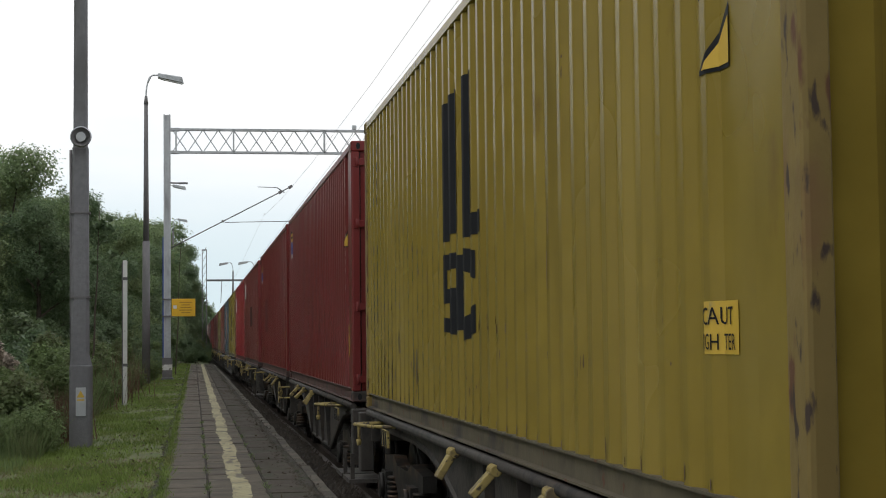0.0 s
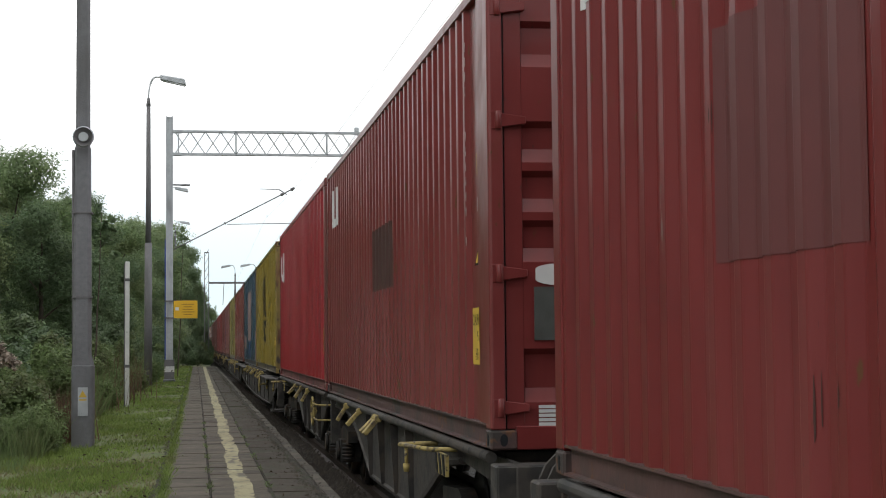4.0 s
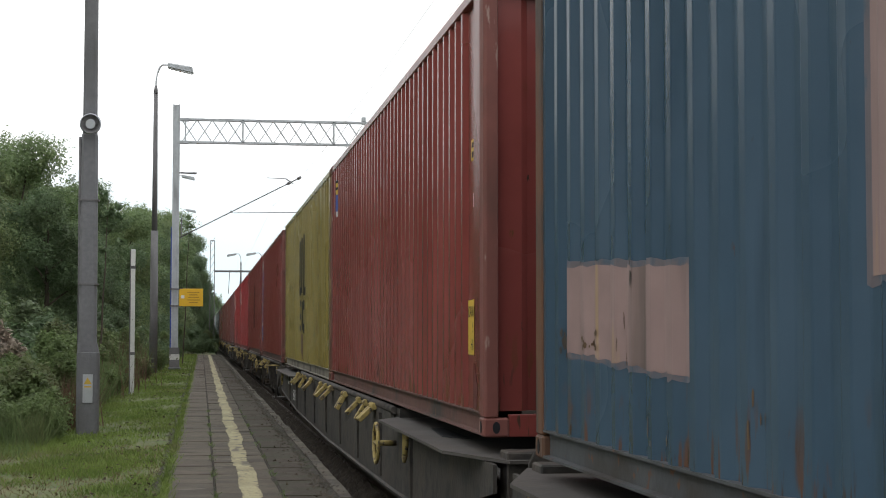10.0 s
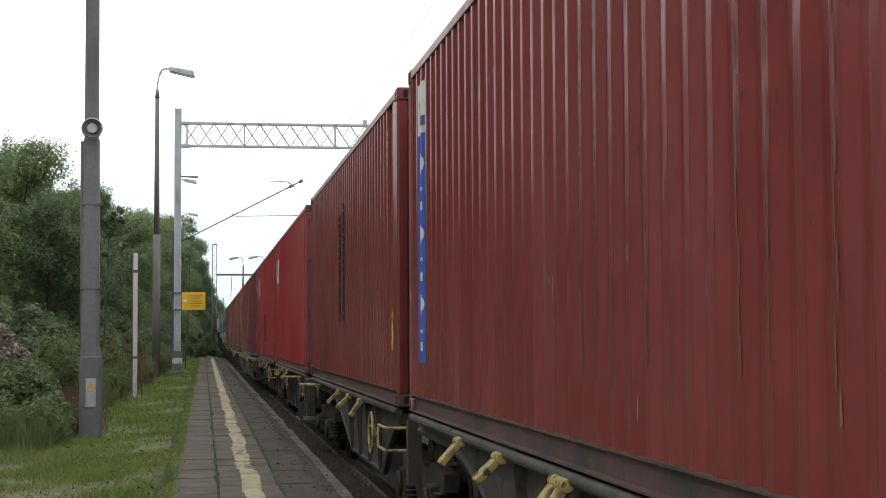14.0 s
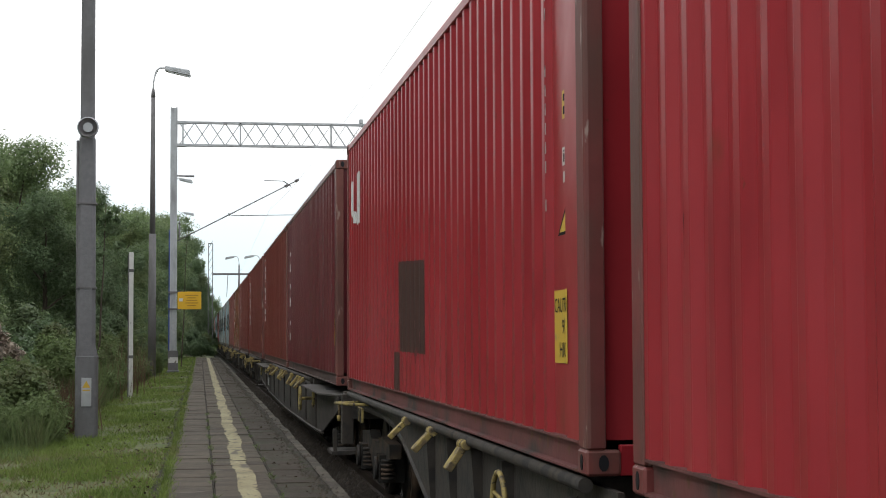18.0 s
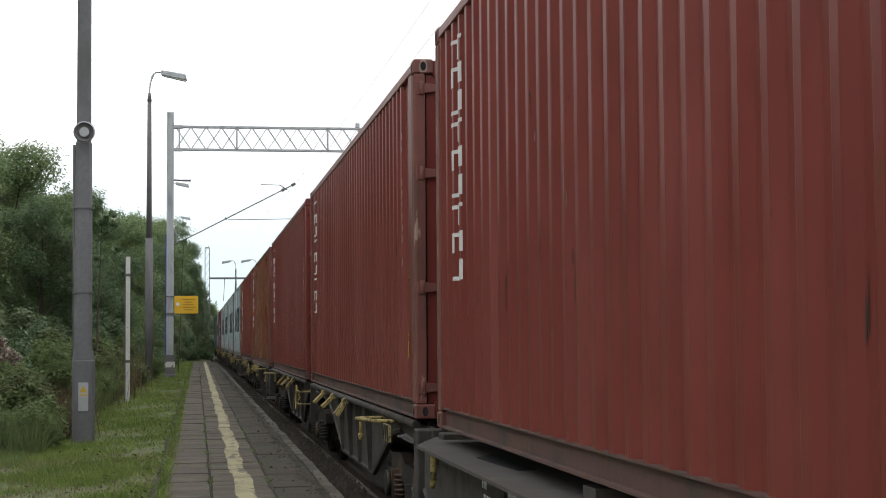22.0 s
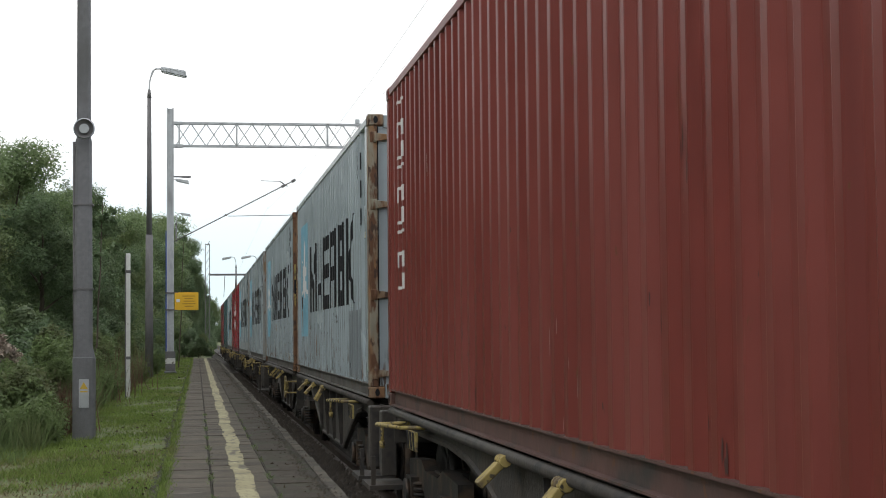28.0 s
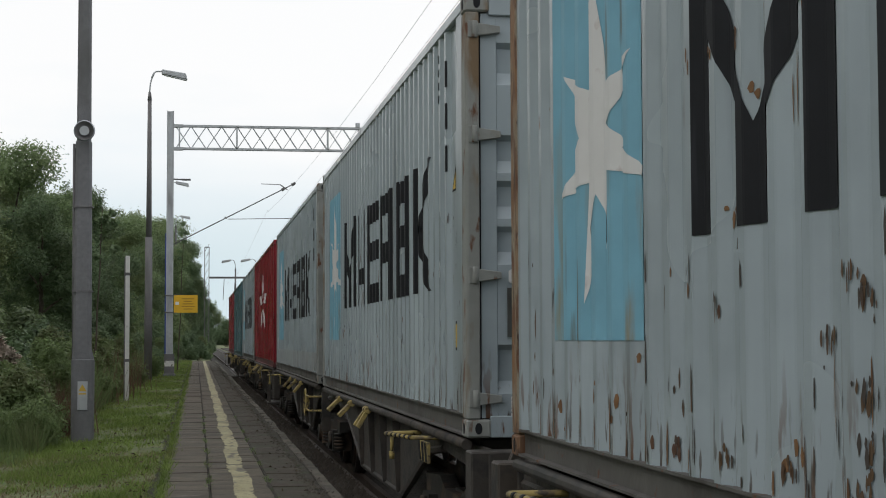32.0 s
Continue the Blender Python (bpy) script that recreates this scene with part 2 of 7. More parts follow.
M_DARKPOLE = material("weathered_dark_lamp_pole", (0.15, 0.145, 0.15), 0.8, 0, [((0.09, 0.09, 0.09), 2.0, 0.5, 0.7, (1, 1, 0.2))], 0.15, 15.0, 0.3)
M_GALV = material("galvanised_grey_steel", (0.42, 0.44, 0.46), 0.5, 0.4, [((0.28, 0.29, 0.30), 3.0, 0.5, 0.7, (1, 1, 0.3))], 0.12, 10.0, 0.1)
M_WHITE = material("chipped_white_paint", (0.60, 0.60, 0.58), 0.7, 0, [((0.2, 0.19, 0.17), 7.0, 0.64, 0.68, ONE)], 0.08, 10.0, 0.1)
M_SIGN = material("yellow_sign_enamel", (0.68, 0.40, 0.015), 0.5, 0, (), 0.06, 4.0, 0.0)
M_DECALY = material("yellow_warning_sticker", (0.56, 0.37, 0.045), 0.5, 0, [((0.35, 0.28, 0.10), 9.0, 0.62, 0.7, ONE)], 0.08, 6.0, 0.0)
M_INK = material("black_paint", (0.011, 0.012, 0.015), 0.7, 0, [((0.028, 0.031, 0.038), 5.0, 0.62, 0.72, V)], 0.2, 6.0, 0.0, spec=0.2)
M_DECALW = material("white_stencil_paint", (0.56, 0.56, 0.56), 0.6, 0, [((0.35, 0.28, 0.27), 6.0, 0.62, 0.72, ONE)], 0.08, 6.0, 0.0)
M_STEEL = material("grimy_dark_wagon_steel", (0.044, 0.038, 0.033), 0.75, 0.1, [((0.055, 0.043, 0.033), 2.2, 0.5, 0.7, (1, 1, 0.5)), ((0.02, 0.019, 0.018), 6.0, 0.5, 0.62, ONE)], 0.25, 8.0, 0.3)
M_DECK = material("scuffed_grey_wagon_deck", (0.058, 0.052, 0.048), 0.7, 0.1, [((0.07, 0.06, 0.05), 3.0, 0.5, 0.7, ONE)], 0.2, 8.0, 0.2)
M_YELLOW = material("chipped_yellow_lever_paint", (0.33, 0.255, 0.085), 0.75, 0, [((0.12, 0.09, 0.05), 9.0, 0.50, 0.62, ONE), ((0.05, 0.04, 0.03), 20.0, 0.58, 0.64, ONE)], 0.15, 12.0, 0.1, random=0.25)
M_PLATE = material("dull_grey_data_plate", (0.085, 0.090, 0.085), 0.45, 0.3, [((0.06, 0.06, 0.055), 6.0, 0.5, 0.7, ONE)], 0.15, 9.0, 0.05)
M_WHEEL = material("oily_black_wheel_steel", (0.026, 0.024, 0.022), 0.6, 0.5, [((0.09, 0.06, 0.04), 4.0, 0.5, 0.65, ONE)], 0.2, 9.0, 0.2)
M_RAIL = material("grimy_rail_steel", (0.050, 0.036, 0.028), 0.55, 0.5, (), 0.2, 8.0, 0.2)
M_LENS = material("grey_lamp_glass", (0.55, 0.57, 0.58), 0.3, 0, (), 0.05, 4.0, 0.0)
M_BARK = material("dark_bark", (0.07, 0.055, 0.04), 0.95, 0, (), 0.3, 14.0, 0.6, (1, 1, 0.2))

M_THIN = material("thin_pinkish_overspray", (0.105, 0.092, 0.105), 0.7, 0, [((0.055, 0.075, 0.105), 9.0, 0.5, 0.62, ONE)], 0.12, 5.0, 0.0)
M_PINK = material("pinkish_overpaint", (0.228, 0.157, 0.150), 0.8, 0, [((0.085, 0.065, 0.058), 2.5, 0.55, 0.72, V), ((0.30, 0.20, 0.10), 4.0, 0.62, 0.7, V)], 0.12, 5.0, 0.05)
M_OVER = material("dark_brown_overpaint", (0.060, 0.028, 0.024), 0.6, 0, [((0.16, 0.03, 0.03), 2.2, 0.62, 0.72, V)], 0.15, 5.0, 0.02, spec=0.25)
M_BLUESTR = material("bright_blue_paint", (0.035, 0.075, 0.33), 0.5, 0, [((0.05, 0.09, 0.13), 4.0, 0.5, 0.7, V)], 0.15, 5.0, 0.0)
M_TEALP = material("teal_blue_paint", (0.02, 0.12, 0.21), 0.5, 0, (), 0.15, 5.0, 0.0)
M_SKYP = material("faded_light_blue_paint", (0.155, 0.345, 0.45), 0.6, 0, [((0.10, 0.09, 0.06), 5.0, 0.64, 0.70, V)], 0.12, 4.0, 0.0, runs=[((0.22, 0.15, 0.05), 5.0, 2.0, 0.56, 0.64)])
M_STAIN = material("rust_stain", (0.085, 0.050, 0.024), 0.8, 0, [((0.07, 0.035, 0.02), 5.0, 0.5, 0.6, V)], 0.25, 7.0, 0.1)
M_CODE = material("weathered_white_stencil", (0.36, 0.29, 0.28), 0.7, 0, [((0.20, 0.10, 0.10), 12.0, 0.52, 0.6, ONE)], 0.1, 6.0, 0.0)
M_SCRAPE = material("pale_pinkish_scrape", (0.30, 0.21, 0.19), 0.7, 0, [((0.40, 0.36, 0.33), 6.0, 0.55, 0.65, V)], 0.2, 6.0, 0.0)
M_RUN = material("orange_brown_rust_run", (0.165, 0.085, 0.035), 0.8, 0, [((0.08, 0.04, 0.02), 9.0, 0.5, 0.6, V)], 0.25, 7.0, 0.1)
M_OLDRUST = material("yellowish_rubbed_rust", (0.125, 0.060, 0.030), 0.75, 0, [((0.19, 0.115, 0.060), 6.0, 0.5, 0.65, V)], 0.2, 6.0, 0.0)
M_SMUDGE = material("faded_sign_ink", (0.36, 0.20, 0.012), 0.6, 0, (), 0.1, 6.0, 0.0)
M_CHIP = material("dark_chipped_steel", (0.045, 0.036, 0.030), 0.8, 0, [((0.10, 0.055, 0.03), 9.0, 0.55, 0.65, V)], 0.25, 7.0, 0.1)
M_GRIME = material("dirty_grey_film", (0.262, 0.288, 0.295), 0.6, 0, [((0.19, 0.18, 0.16), 4.0, 0.56, 0.74, V), ((0.30, 0.33, 0.35), 5.0, 0.55, 0.7, V)], 0.15, 5.0, 0.0)
M_DRIP = material("dark_olive_drips", (0.085, 0.070, 0.032), 0.7, 0, [((0.05, 0.035, 0.02), 6.0, 0.5, 0.65, V)], 0.2, 6.0, 0.0)
M_BRUSH = material("rolled_dark_red_paint", (0.175, 0.030, 0.028), 0.6, 0, [((0.15, 0.045, 0.03), 3.0, 0.55, 0.75, V)], 0.12, 5.0, 0.0, spec=0.2)
M_FADE = material("faded_grey_patch", (0.14, 0.16, 0.175), 0.6, 0, [((0.18, 0.21, 0.23), 3.0, 0.5, 0.7, V)], 0.1, 5.0, 0.0)
M_REDFADE = material("darker_red_patch", (0.105, 0.022, 0.022), 0.55, 0, (), 0.12, 5.0, 0.0)
M_LEAF = material("dull_green_foliage", (0.212, 0.295, 0.130), 0.5, 0, [((0.245, 0.285, 0.125), 0.35, 0.5, 0.7, ONE)], 0.25, 1.2, 0.0, island=0.55, spec=0.45, thin=0.45)
M_LEAF2 = material("deep_green_foliage", (0.155, 0.230, 0.112), 0.5, 0, [((0.185, 0.235, 0.112), 0.35, 0.5, 0.7, ONE)], 0.25, 1.2, 0.0, island=0.55, spec=0.45, thin=0.45)
M_WEED = material("fresh_green_weed", (0.200, 0.275, 0.108), 0.6, 0, [((0.17, 0.16, 0.085), 0.8, 0.52, 0.7, ONE)], 0.25, 1.5, 0.0, island=0.5, spec=0.4, thin=0.45)
M_GRASS = material("mown_grass", (0.225, 0.315, 0.075), 0.7, 0, [((0.24, 0.225, 0.095), 0.45, 0.52, 0.72, ONE), ((0.115, 0.180, 0.042), 1.3, 0.52, 0.66, ONE)], 0.25, 1.5, 0.0, island=0.5, spec=0.3, thin=0.35)
M_STRAW = material("pale_dry_seed_heads", (0.48, 0.40, 0.33), 0.9, 0, (), 0.2, 4.0, 0.0, island=0.5)
M_DRY = material("dry_worn_grass", (0.25, 0.215, 0.115), 0.85, 0, (), 0.25, 3.0, 0.0, island=0.5, thin=0.3)
M_BROWNWEED = material("reddish_brown_dead_weed", (0.165, 0.105, 0.065), 0.85, 0, (), 0.25, 3.0, 0.0, island=0.5, thin=0.2)
M_LITTER = material("brown_fallen_leaves", (0.085, 0.060, 0.035), 0.9, 0, (), 0.2, 4.0, 0.0, island=0.6)
M_WIRE = material("dull_copper_wire", (0.30, 0.29, 0.28), 0.6, 0.5, (), 0.1, 5.0, 0.0)
M_HORN = material("pale_grey_horn_paint", (0.36, 0.38, 0.42), 0.5, 0, (), 0.1, 8.0, 0.0)
M_STONE = material("dark_ballast_stone", (0.070, 0.058, 0.046), 0.9, 0, (), 0.25, 9.0, 0.3, island=0.8)
M_DIRT = material("earthy_worn_slab", (0.056, 0.044, 0.031), 0.95, 0, [((0.036, 0.040, 0.020), 2.0, 0.5, 0.68, ONE), ((0.085, 0.076, 0.063), 5.0, 0.58, 0.75, ONE)], 0.28, 12.0, 0.5, random=0.35)
M_SOIL = material("dark_gritty_soil", (0.036, 0.030, 0.022), 0.97, 0, [((0.08, 0.070, 0.055), 22.0, 0.60, 0.68, ONE), ((0.030, 0.036, 0.014), 2.5, 0.52, 0.64, ONE)], 0.35, 18.0, 0.8)


# ---- mesh helpers ----
def box(bm, x0, x1, y0, y1, z0, z1):
    vs = [bm.verts.new(p) for p in ((x0, y0, z0), (x1, y0, z0), (x1, y1, z0), (x0, y1, z0), (x0, y0, z1), (x1, y0, z1), (x1, y1, z1), (x0, y1, z1))]
    for f in ((0, 3, 2, 1), (4, 5, 6, 7), (0, 1, 5, 4), (1, 2, 6, 5), (2, 3, 7, 6), (3, 0, 4, 7)):
        bm.faces.new([vs[i] for i in f])
    return bm


def tube(bm, a, b, r0, r1=None, seg=10):
    """A capped round bar from a to b."""
    a, b = Vector(a), Vector(b)
    r1 = r0 if r1 is None else r1
    z = (b - a).normalized()
    x = z.orthogonal().normalized()
    y = z.cross(x)
    ring = [[bm.verts.new(p + r * (math.cos(k * math.tau / seg) * x + math.sin(k * math.tau / seg) * y)) for k in range(seg)] for p, r in ((a, r0), (b, r1))]
    for k in range(seg):
        f = bm.faces.new((ring[0][k], ring[0][(k + 1) % seg], ring[1][(k + 1) % seg], ring[1][k]))
        f.smooth = seg > 6
    bm.faces.new(ring[0][::-1])
    bm.faces.new(ring[1])
    return bm


def prism(bm, outline, axis, lo, hi):
    """An outline of two coordinates pushed along axis ('x': (y, z), 'y': (x, z), 'z': (x, y)) from lo to hi."""
    def at(p, d):
        return (d, *p) if axis == "x" else (p[0], d, p[1]) if axis == "y" else (*p, d)
    a, b = [bm.verts.new(at(p, lo)) for p in outline], [bm.verts.new(at(p, hi)) for p in outline]
    bm.faces.new(a), bm.faces.new(b[::-1])
    for i in range(len(a)):
        j = (i + 1) % len(a)
        bm.faces.new((a[j], a[i], b[i], b[j]))
    return bm


def mesh_of(name, bm, bevel=0.0):
    if bevel:
        bmesh.ops.bevel(bm, geom=bm.edges[:], offset=bevel, segments=1, affect="EDGES", clamp_overlap=True)
    bmesh.ops.recalc_face_normals(bm, faces=bm.faces)
    me = bpy.data.meshes.new(name)
    bm.to_mesh(me)
    bm.free()
    return me


def put(name, me, mat, parent=None, label="", m=None):
    """One mesh object under its thing, with a material of its own."""
    ob = new(name, me)
    if not me.materials:
        me.materials.append(mat)
    ob.material_slots[0].link = "OBJECT"
    ob.material_slots[0].material = mat
    ob.parent = parent
    if m is not None:
        ob.matrix_local = m
    return tagged(ob, label) if label else ob


def part(name, bm, mat, parent=None, label="", bevel=0.0):
    return put(name, mesh_of(name, bm, bevel), mat, parent, label)


def thing(name, label, category, m, group=""):
    ob = new(name)
    ob.empty_display_size = 0.2
    ob.matrix_world = m
    return tagged(ob, label, category, group)


# ---- the lie of the land: x across the tracks, y along them, platform top at z = 0 ----
RAIL_Z = -0.38
AXIS = 2.942            # middle of the near track
EDGE = 1.32             # platform edge
LEFT = -0.38            # where the slabs end and the grass begins

bm = bmesh.new()
xs = [-900, -200, -60, -14, LEFT - 0.02, LEFT, EDGE - 0.25, EDGE - 0.24, 16, 60, 200, 900]
zs = [-0.1, -0.1, -0.1, -0.05, -0.02, -0.16, -0.16, RAIL_Z - 0.34, RAIL_Z - 0.34, -0.6, -0.6, -0.6]
ys = [-300, -40, 0, 30, 60, 108, 112, 200, 500, 2500]
grid = [[bm.verts.new((x, y, z if y < 110 or abs(x) > 15 else min(z, -0.02))) for x, z in zip(xs, zs)] for y in ys]
for j in range(len(ys) - 1):
    for i in range(len(xs) - 1):
        bm.faces.new((grid[j][i], grid[j][i + 1], grid[j + 1][i + 1], grid[j + 1][i]))
ground = tagged(part("ground", bm, M_GROUND), "grassy earth beside the railway line", "ground", kind="structure")

for k, ax in enumerate((AXIS, AXIS + 4.2)):
    bm = bmesh.new()
    prism(bm, [(ax - 1.62, RAIL_Z - 0.36), (ax - 1.45, RAIL_Z - 0.15), (ax + 1.45, RAIL_Z - 0.15), (ax + 2.4, RAIL_Z - 0.36)], "y", -150, 372)
    tagged(part("track_bed", bm, M_BALLAST), "dark oily stone ballast under the rails", "track bed", kind="structure")
    for sx in (-0.7535, 0.7535):
        bm = bmesh.new()
        prism(bm, [(ax + sx + a, RAIL_Z + b) for a, b in ((-0.07, -0.15), (0.07, -0.15), (0.07, -0.135), (0.012, -0.11), (0.012, -0.045), (0.036, -0.03), (0.036, 0), (-0.036, 0), (-0.036, -0.03), (-0.012, -0.045), (-0.012, -0.11), (-0.07, -0.135))], "y", -150, 372)
        tagged(part("rail", bm, M_RAIL), "rusty steel running rail on the ballast", "rail", kind="structure")


# ---- shipping containers ----
HL, HW, CH = 5.975, 1.219, 2.896
Z0, Z1 = 0.145, CH - 0.07          # foot and head of the side panels
PITCH, DEEP = 0.278, 0.032
BACK, FIRST = 0.085, -5.083        # marks are laid out from a point this far behind the middle; the first fold
BEND = [(0.004, 0.0), (0.062, 0.0), (0.072, 0.0030), (0.132, 0.0292), (0.144, DEEP), (0.196, DEEP), (0.208, 0.0292), (0.268, 0.0030)]


def creases():
    """Where the corrugated side bends: (y, depth) from the end towards the camera to the other."""
    out = [(-HL + 0.10, 0.0), (-5.540, 0.0), (-5.495, DEEP), (-5.147, DEEP), (-5.090, 0.0030)]
    y = FIRST
    while y + PITCH < HL - 0.14:
        out += [(y + a, d) for a, d in BEND]
        y += PITCH
    return out + [(y, 0.0), (HL - 0.10, 0.0)]


BENDS = creases()
BY = [b[0] for b in BENDS]
BD = [b[1] for b in BENDS]


def depth(y):
    return float(np.interp(y, BY, BD))


def side_mesh(sign):
    bm = bmesh.new()
    rows = [[bm.verts.new((sign * (HW - 0.012 - d), y, z)) for y, d in BENDS] for z in (Z0, Z1)]
    for i in range(len(BENDS) - 1):
        bm.faces.new((rows[0][i], rows[0][i + 1], rows[1][i + 1], rows[1][i]))
    return mesh_of("side_panel", bm)


def clipped(poly, y0, y1):
    """The part of a convex outline of (y, z) between two upright lines."""
    for lim, keep in ((y0, 1), (y1, -1)):
        out = []
        for i, a in enumerate(poly):
            b = poly[(i + 1) % len(poly)]
            ia, ib = (a[0] - lim) * keep >= 0, (b[0] - lim) * keep >= 0
            if ia:
                out.append(a)
            if ia != ib:
                t = (lim - a[0]) / (b[0] - a[0])
                out.append((lim, a[1] + t * (b[1] - a[1])))
        poly = out
        if len(poly) < 3:
            return []
    return poly


def decal(name, polys, mat, parent, label="", lift=0.004):
    """Paint or foil laid on the corrugated side that faces the platform: convex outlines of (y, z) bent with the steel."""
    verts, faces, known = [], [], {}
    for poly in polys:
        poly = [(y - BACK, z) for y, z in poly]
        lo, hi = min(p[0] for p in poly), max(p[0] for p in poly)
        cuts = [lo] + [y for y in BY if lo < y < hi] + [hi]
        for a, b in zip(cuts, cuts[1:]):
            c = clipped(poly, a, b)
            if len(c) >= 3:
                ids = []
                for y, z in c:
                    key = (round(y, 4), round(z, 4))
                    if key not in known:
                        known[key] = len(verts)
                        verts.append((-(HW - 0.012 - depth(y)) - lift, y, z))
                    if known[key] not in ids:
                        ids.append(known[key])
                if len(ids) >= 3:
                    faces.append(ids)
    me = bpy.data.meshes.new(name)
    me.from_pydata(verts, [], faces)
    return put(name, me, mat, parent, label)


def rect(y0, y1, z0, z1):
    return [(y0, z0), (y1, z0), (y1, z1), (y0, z1)]


def build_meshes():
    ms = {}
    ms["side_near"], ms["side_far"] = side_mesh(-1), side_mesh(1)
    bm = bmesh.new()
    prism(bm, [(-0.0, 0.012), (0.012, 0.0), (0.092, 0), (0.092, 0.05), (0.06, 0.05), (0.06, 0.16), (0.0, 0.16)], "z", 0.12, CH - 0.12)
    ms["post"] = mesh_of("corner_post", bm, 0.008)
    bm = bmesh.new()
    box(bm, 0, 0.162, 0, 0.178, 0, 0.118)
    ms["casting"] = mesh_of("corner_casting", bm, 0.012)
    # black oval that stands in for the dark inside a casting's hole
    bm = bmesh.new()
    prism(bm, [(0.024 * math.cos(k * math.tau / 10), 0.038 * math.sin(k * math.tau / 10)) for k in range(10)], "x", -0.003, 0.004)
    ms["hole"] = mesh_of("casting_hole", bm)
    bm = bmesh.new()
    prism(bm, [(-HW + 0.004, CH - 0.085), (-HW + 0.06, CH - 0.085), (-HW + 0.06, CH - 0.012), (-HW + 0.004, CH - 0.012)], "y", -HL + 0.17, HL - 0.17)
    ms["top_rail"] = mesh_of("top_rail", bm, 0.006)
    bm = bmesh.new()
    prism(bm, [(-HW + 0.006, 0.150), (-HW + 0.006, 0.138), (-HW + 0.040, 0.132), (-HW + 0.040, 0.022), (-HW + 0.004, 0.018), (-HW + 0.004, 0.006), (-HW + 0.07, 0.006), (-HW + 0.07, 0.150)], "y", -HL + 0.17, HL - 0.17)
    ms["bottom_rail"] = mesh_of("bottom_rail", bm)
    bm = bmesh.new()
    n = 44
    rows = [[bm.verts.new((x, -HL + 0.1 + (2 * HL - 0.2) * i / n, CH - 0.03 - 0.02 * (i % 2))) for i in range(n + 1)] for x in (-HW + 0.05, HW - 0.05)]
    for i in range(n):
        bm.faces.new((rows[0][i], rows[1][i], rows[1][i + 1], rows[0][i + 1]))
    ms["roof"] = mesh_of("roof", bm)
    bm = bmesh.new()
    box(bm, -HW + 0.07, HW - 0.07, -HL + 0.05, HL - 0.05, 0.05, 0.16)
    ms["floor"] = mesh_of("floor_frame", bm)
    bm = bmesh.new()                                    # closed end: upright corrugations
    pr, x = [(-HW + 0.085, 0.0)], -HW + 0.15
    while x < HW - 0.16:
        pr += [(x, 0.0), (x + 0.10, 0.0), (x + 0.145, 0.045), (x + 0.205, 0.045)]
        x += 0.25
    pr.append((HW - 0.085, 0.0))
    rows = [[bm.verts.new((a, -HL + 0.05 + d, z)) for a, d in pr] for z in (0.09, CH - 0.10)]
    for i in range(len(pr) - 1):
        bm.faces.new((rows[0][i], rows[0][i + 1], rows[1][i + 1], rows[1][i]))
    ms["end"] = mesh_of("end_panel", bm)
    bm = bmesh.new()
    box(bm, -HW + 0.16, HW - 0.16, -HL + 0.01, -HL + 0.10, 0.0, 0.14)
    ms["end_sill"] = mesh_of("end_sill", bm, 0.006)
    bm = bmesh.new()
    box(bm, -HW + 0.16, HW - 0.16, -HL + 0.01, -HL + 0.10, CH - 0.14, CH - 0.01)
    ms["end_header"] = mesh_of("end_header", bm, 0.006)
    bm = bmesh.new()                                    # door leaf: pressed trays across, a plain field for the plate
    pr = [(0.125, 0.0)]
    for lo, hi in ((0.28, 0.60), (1.12, 1.37), (1.42, 1.67), (1.72, 1.97), (2.30, 2.58)):
        pr += [(lo, 0.0), (lo + 0.085, 0.048), (hi - 0.035, 0.048), (hi, 0.0)]
    pr.append((CH - 0.125, 0.0))
    ring = [(-HW + 0.215, 1), (-0.13, 1)]
    rows = [[bm.verts.new((xx, -HL + 0.036 + d, zz)) for zz, d in pr] for xx, _ in ring]
    for i in range(len(pr) - 1):
        bm.faces.new((rows[0][i], rows[0][i + 1], rows[1][i + 1], rows[1][i]))
    for row in rows:                                    # cheeks of the trays
        for i in range(1, len(pr) - 4, 4):
            bm.faces.new(row[i:i + 4])
    box(bm, -HW + 0.108, -HW + 0.213, -HL + 0.034, -HL + 0.085, 0.125, CH - 0.125)
    box(bm, -0.128, -0.01, -HL + 0.034, -HL + 0.085, 0.125, CH - 0.125)
    ms["leaf"] = mesh_of("door_leaf", bm)
    bm = bmesh.new()
    box(bm, -HW + 0.090, -HW + 0.108, -HL + 0.040, -HL + 0.08, 0.12, CH - 0.12)
    ms["gasket"] = mesh_of("gasket", bm)
    bm = bmesh.new()
    tube(bm, (0, -HL + 0.015, 0.04), (0, -HL + 0.015, CH - 0.05), 0.018, seg=8)
    for z in (0.10, CH - 0.10):
        box(bm, -0.05, 0.05, -HL + 0.0, -HL + 0.04, z - 0.05, z + 0.05)
    ms["rod"] = mesh_of("lock_rod", bm)
    bm = bmesh.new()
    box(bm, 0.0, 0.42, -0.02, 0.0, -0.018, 0.018)
    box(bm, -0.04, 0.04, -0.03, 0.02, -0.05, 0.05)
    ms["handle"] = mesh_of("handle", bm, 0.004)
    bm = bmesh.new()                                    # hinge: knuckle on the post and a tapering blade
    prism(bm, [(0.045, -0.045), (0.045, 0.045), (0.215, 0.022), (0.215, -0.022)], "y", -0.018, 0.018)
    tube(bm, (0.045, -0.012, -0.055), (0.045, -0.012, 0.055), 0.022, seg=8)
    box(bm, 0.0, 0.05, -0.014, 0.02, -0.055, 0.055)
    ms["hinge"] = mesh_of("hinge", bm, 0.004)
    bm = bmesh.new()
    box(bm, 0, 0.26, -0.004, 0.004, 0, 0.32)
    ms["plate"] = mesh_of("data_plate", bm)
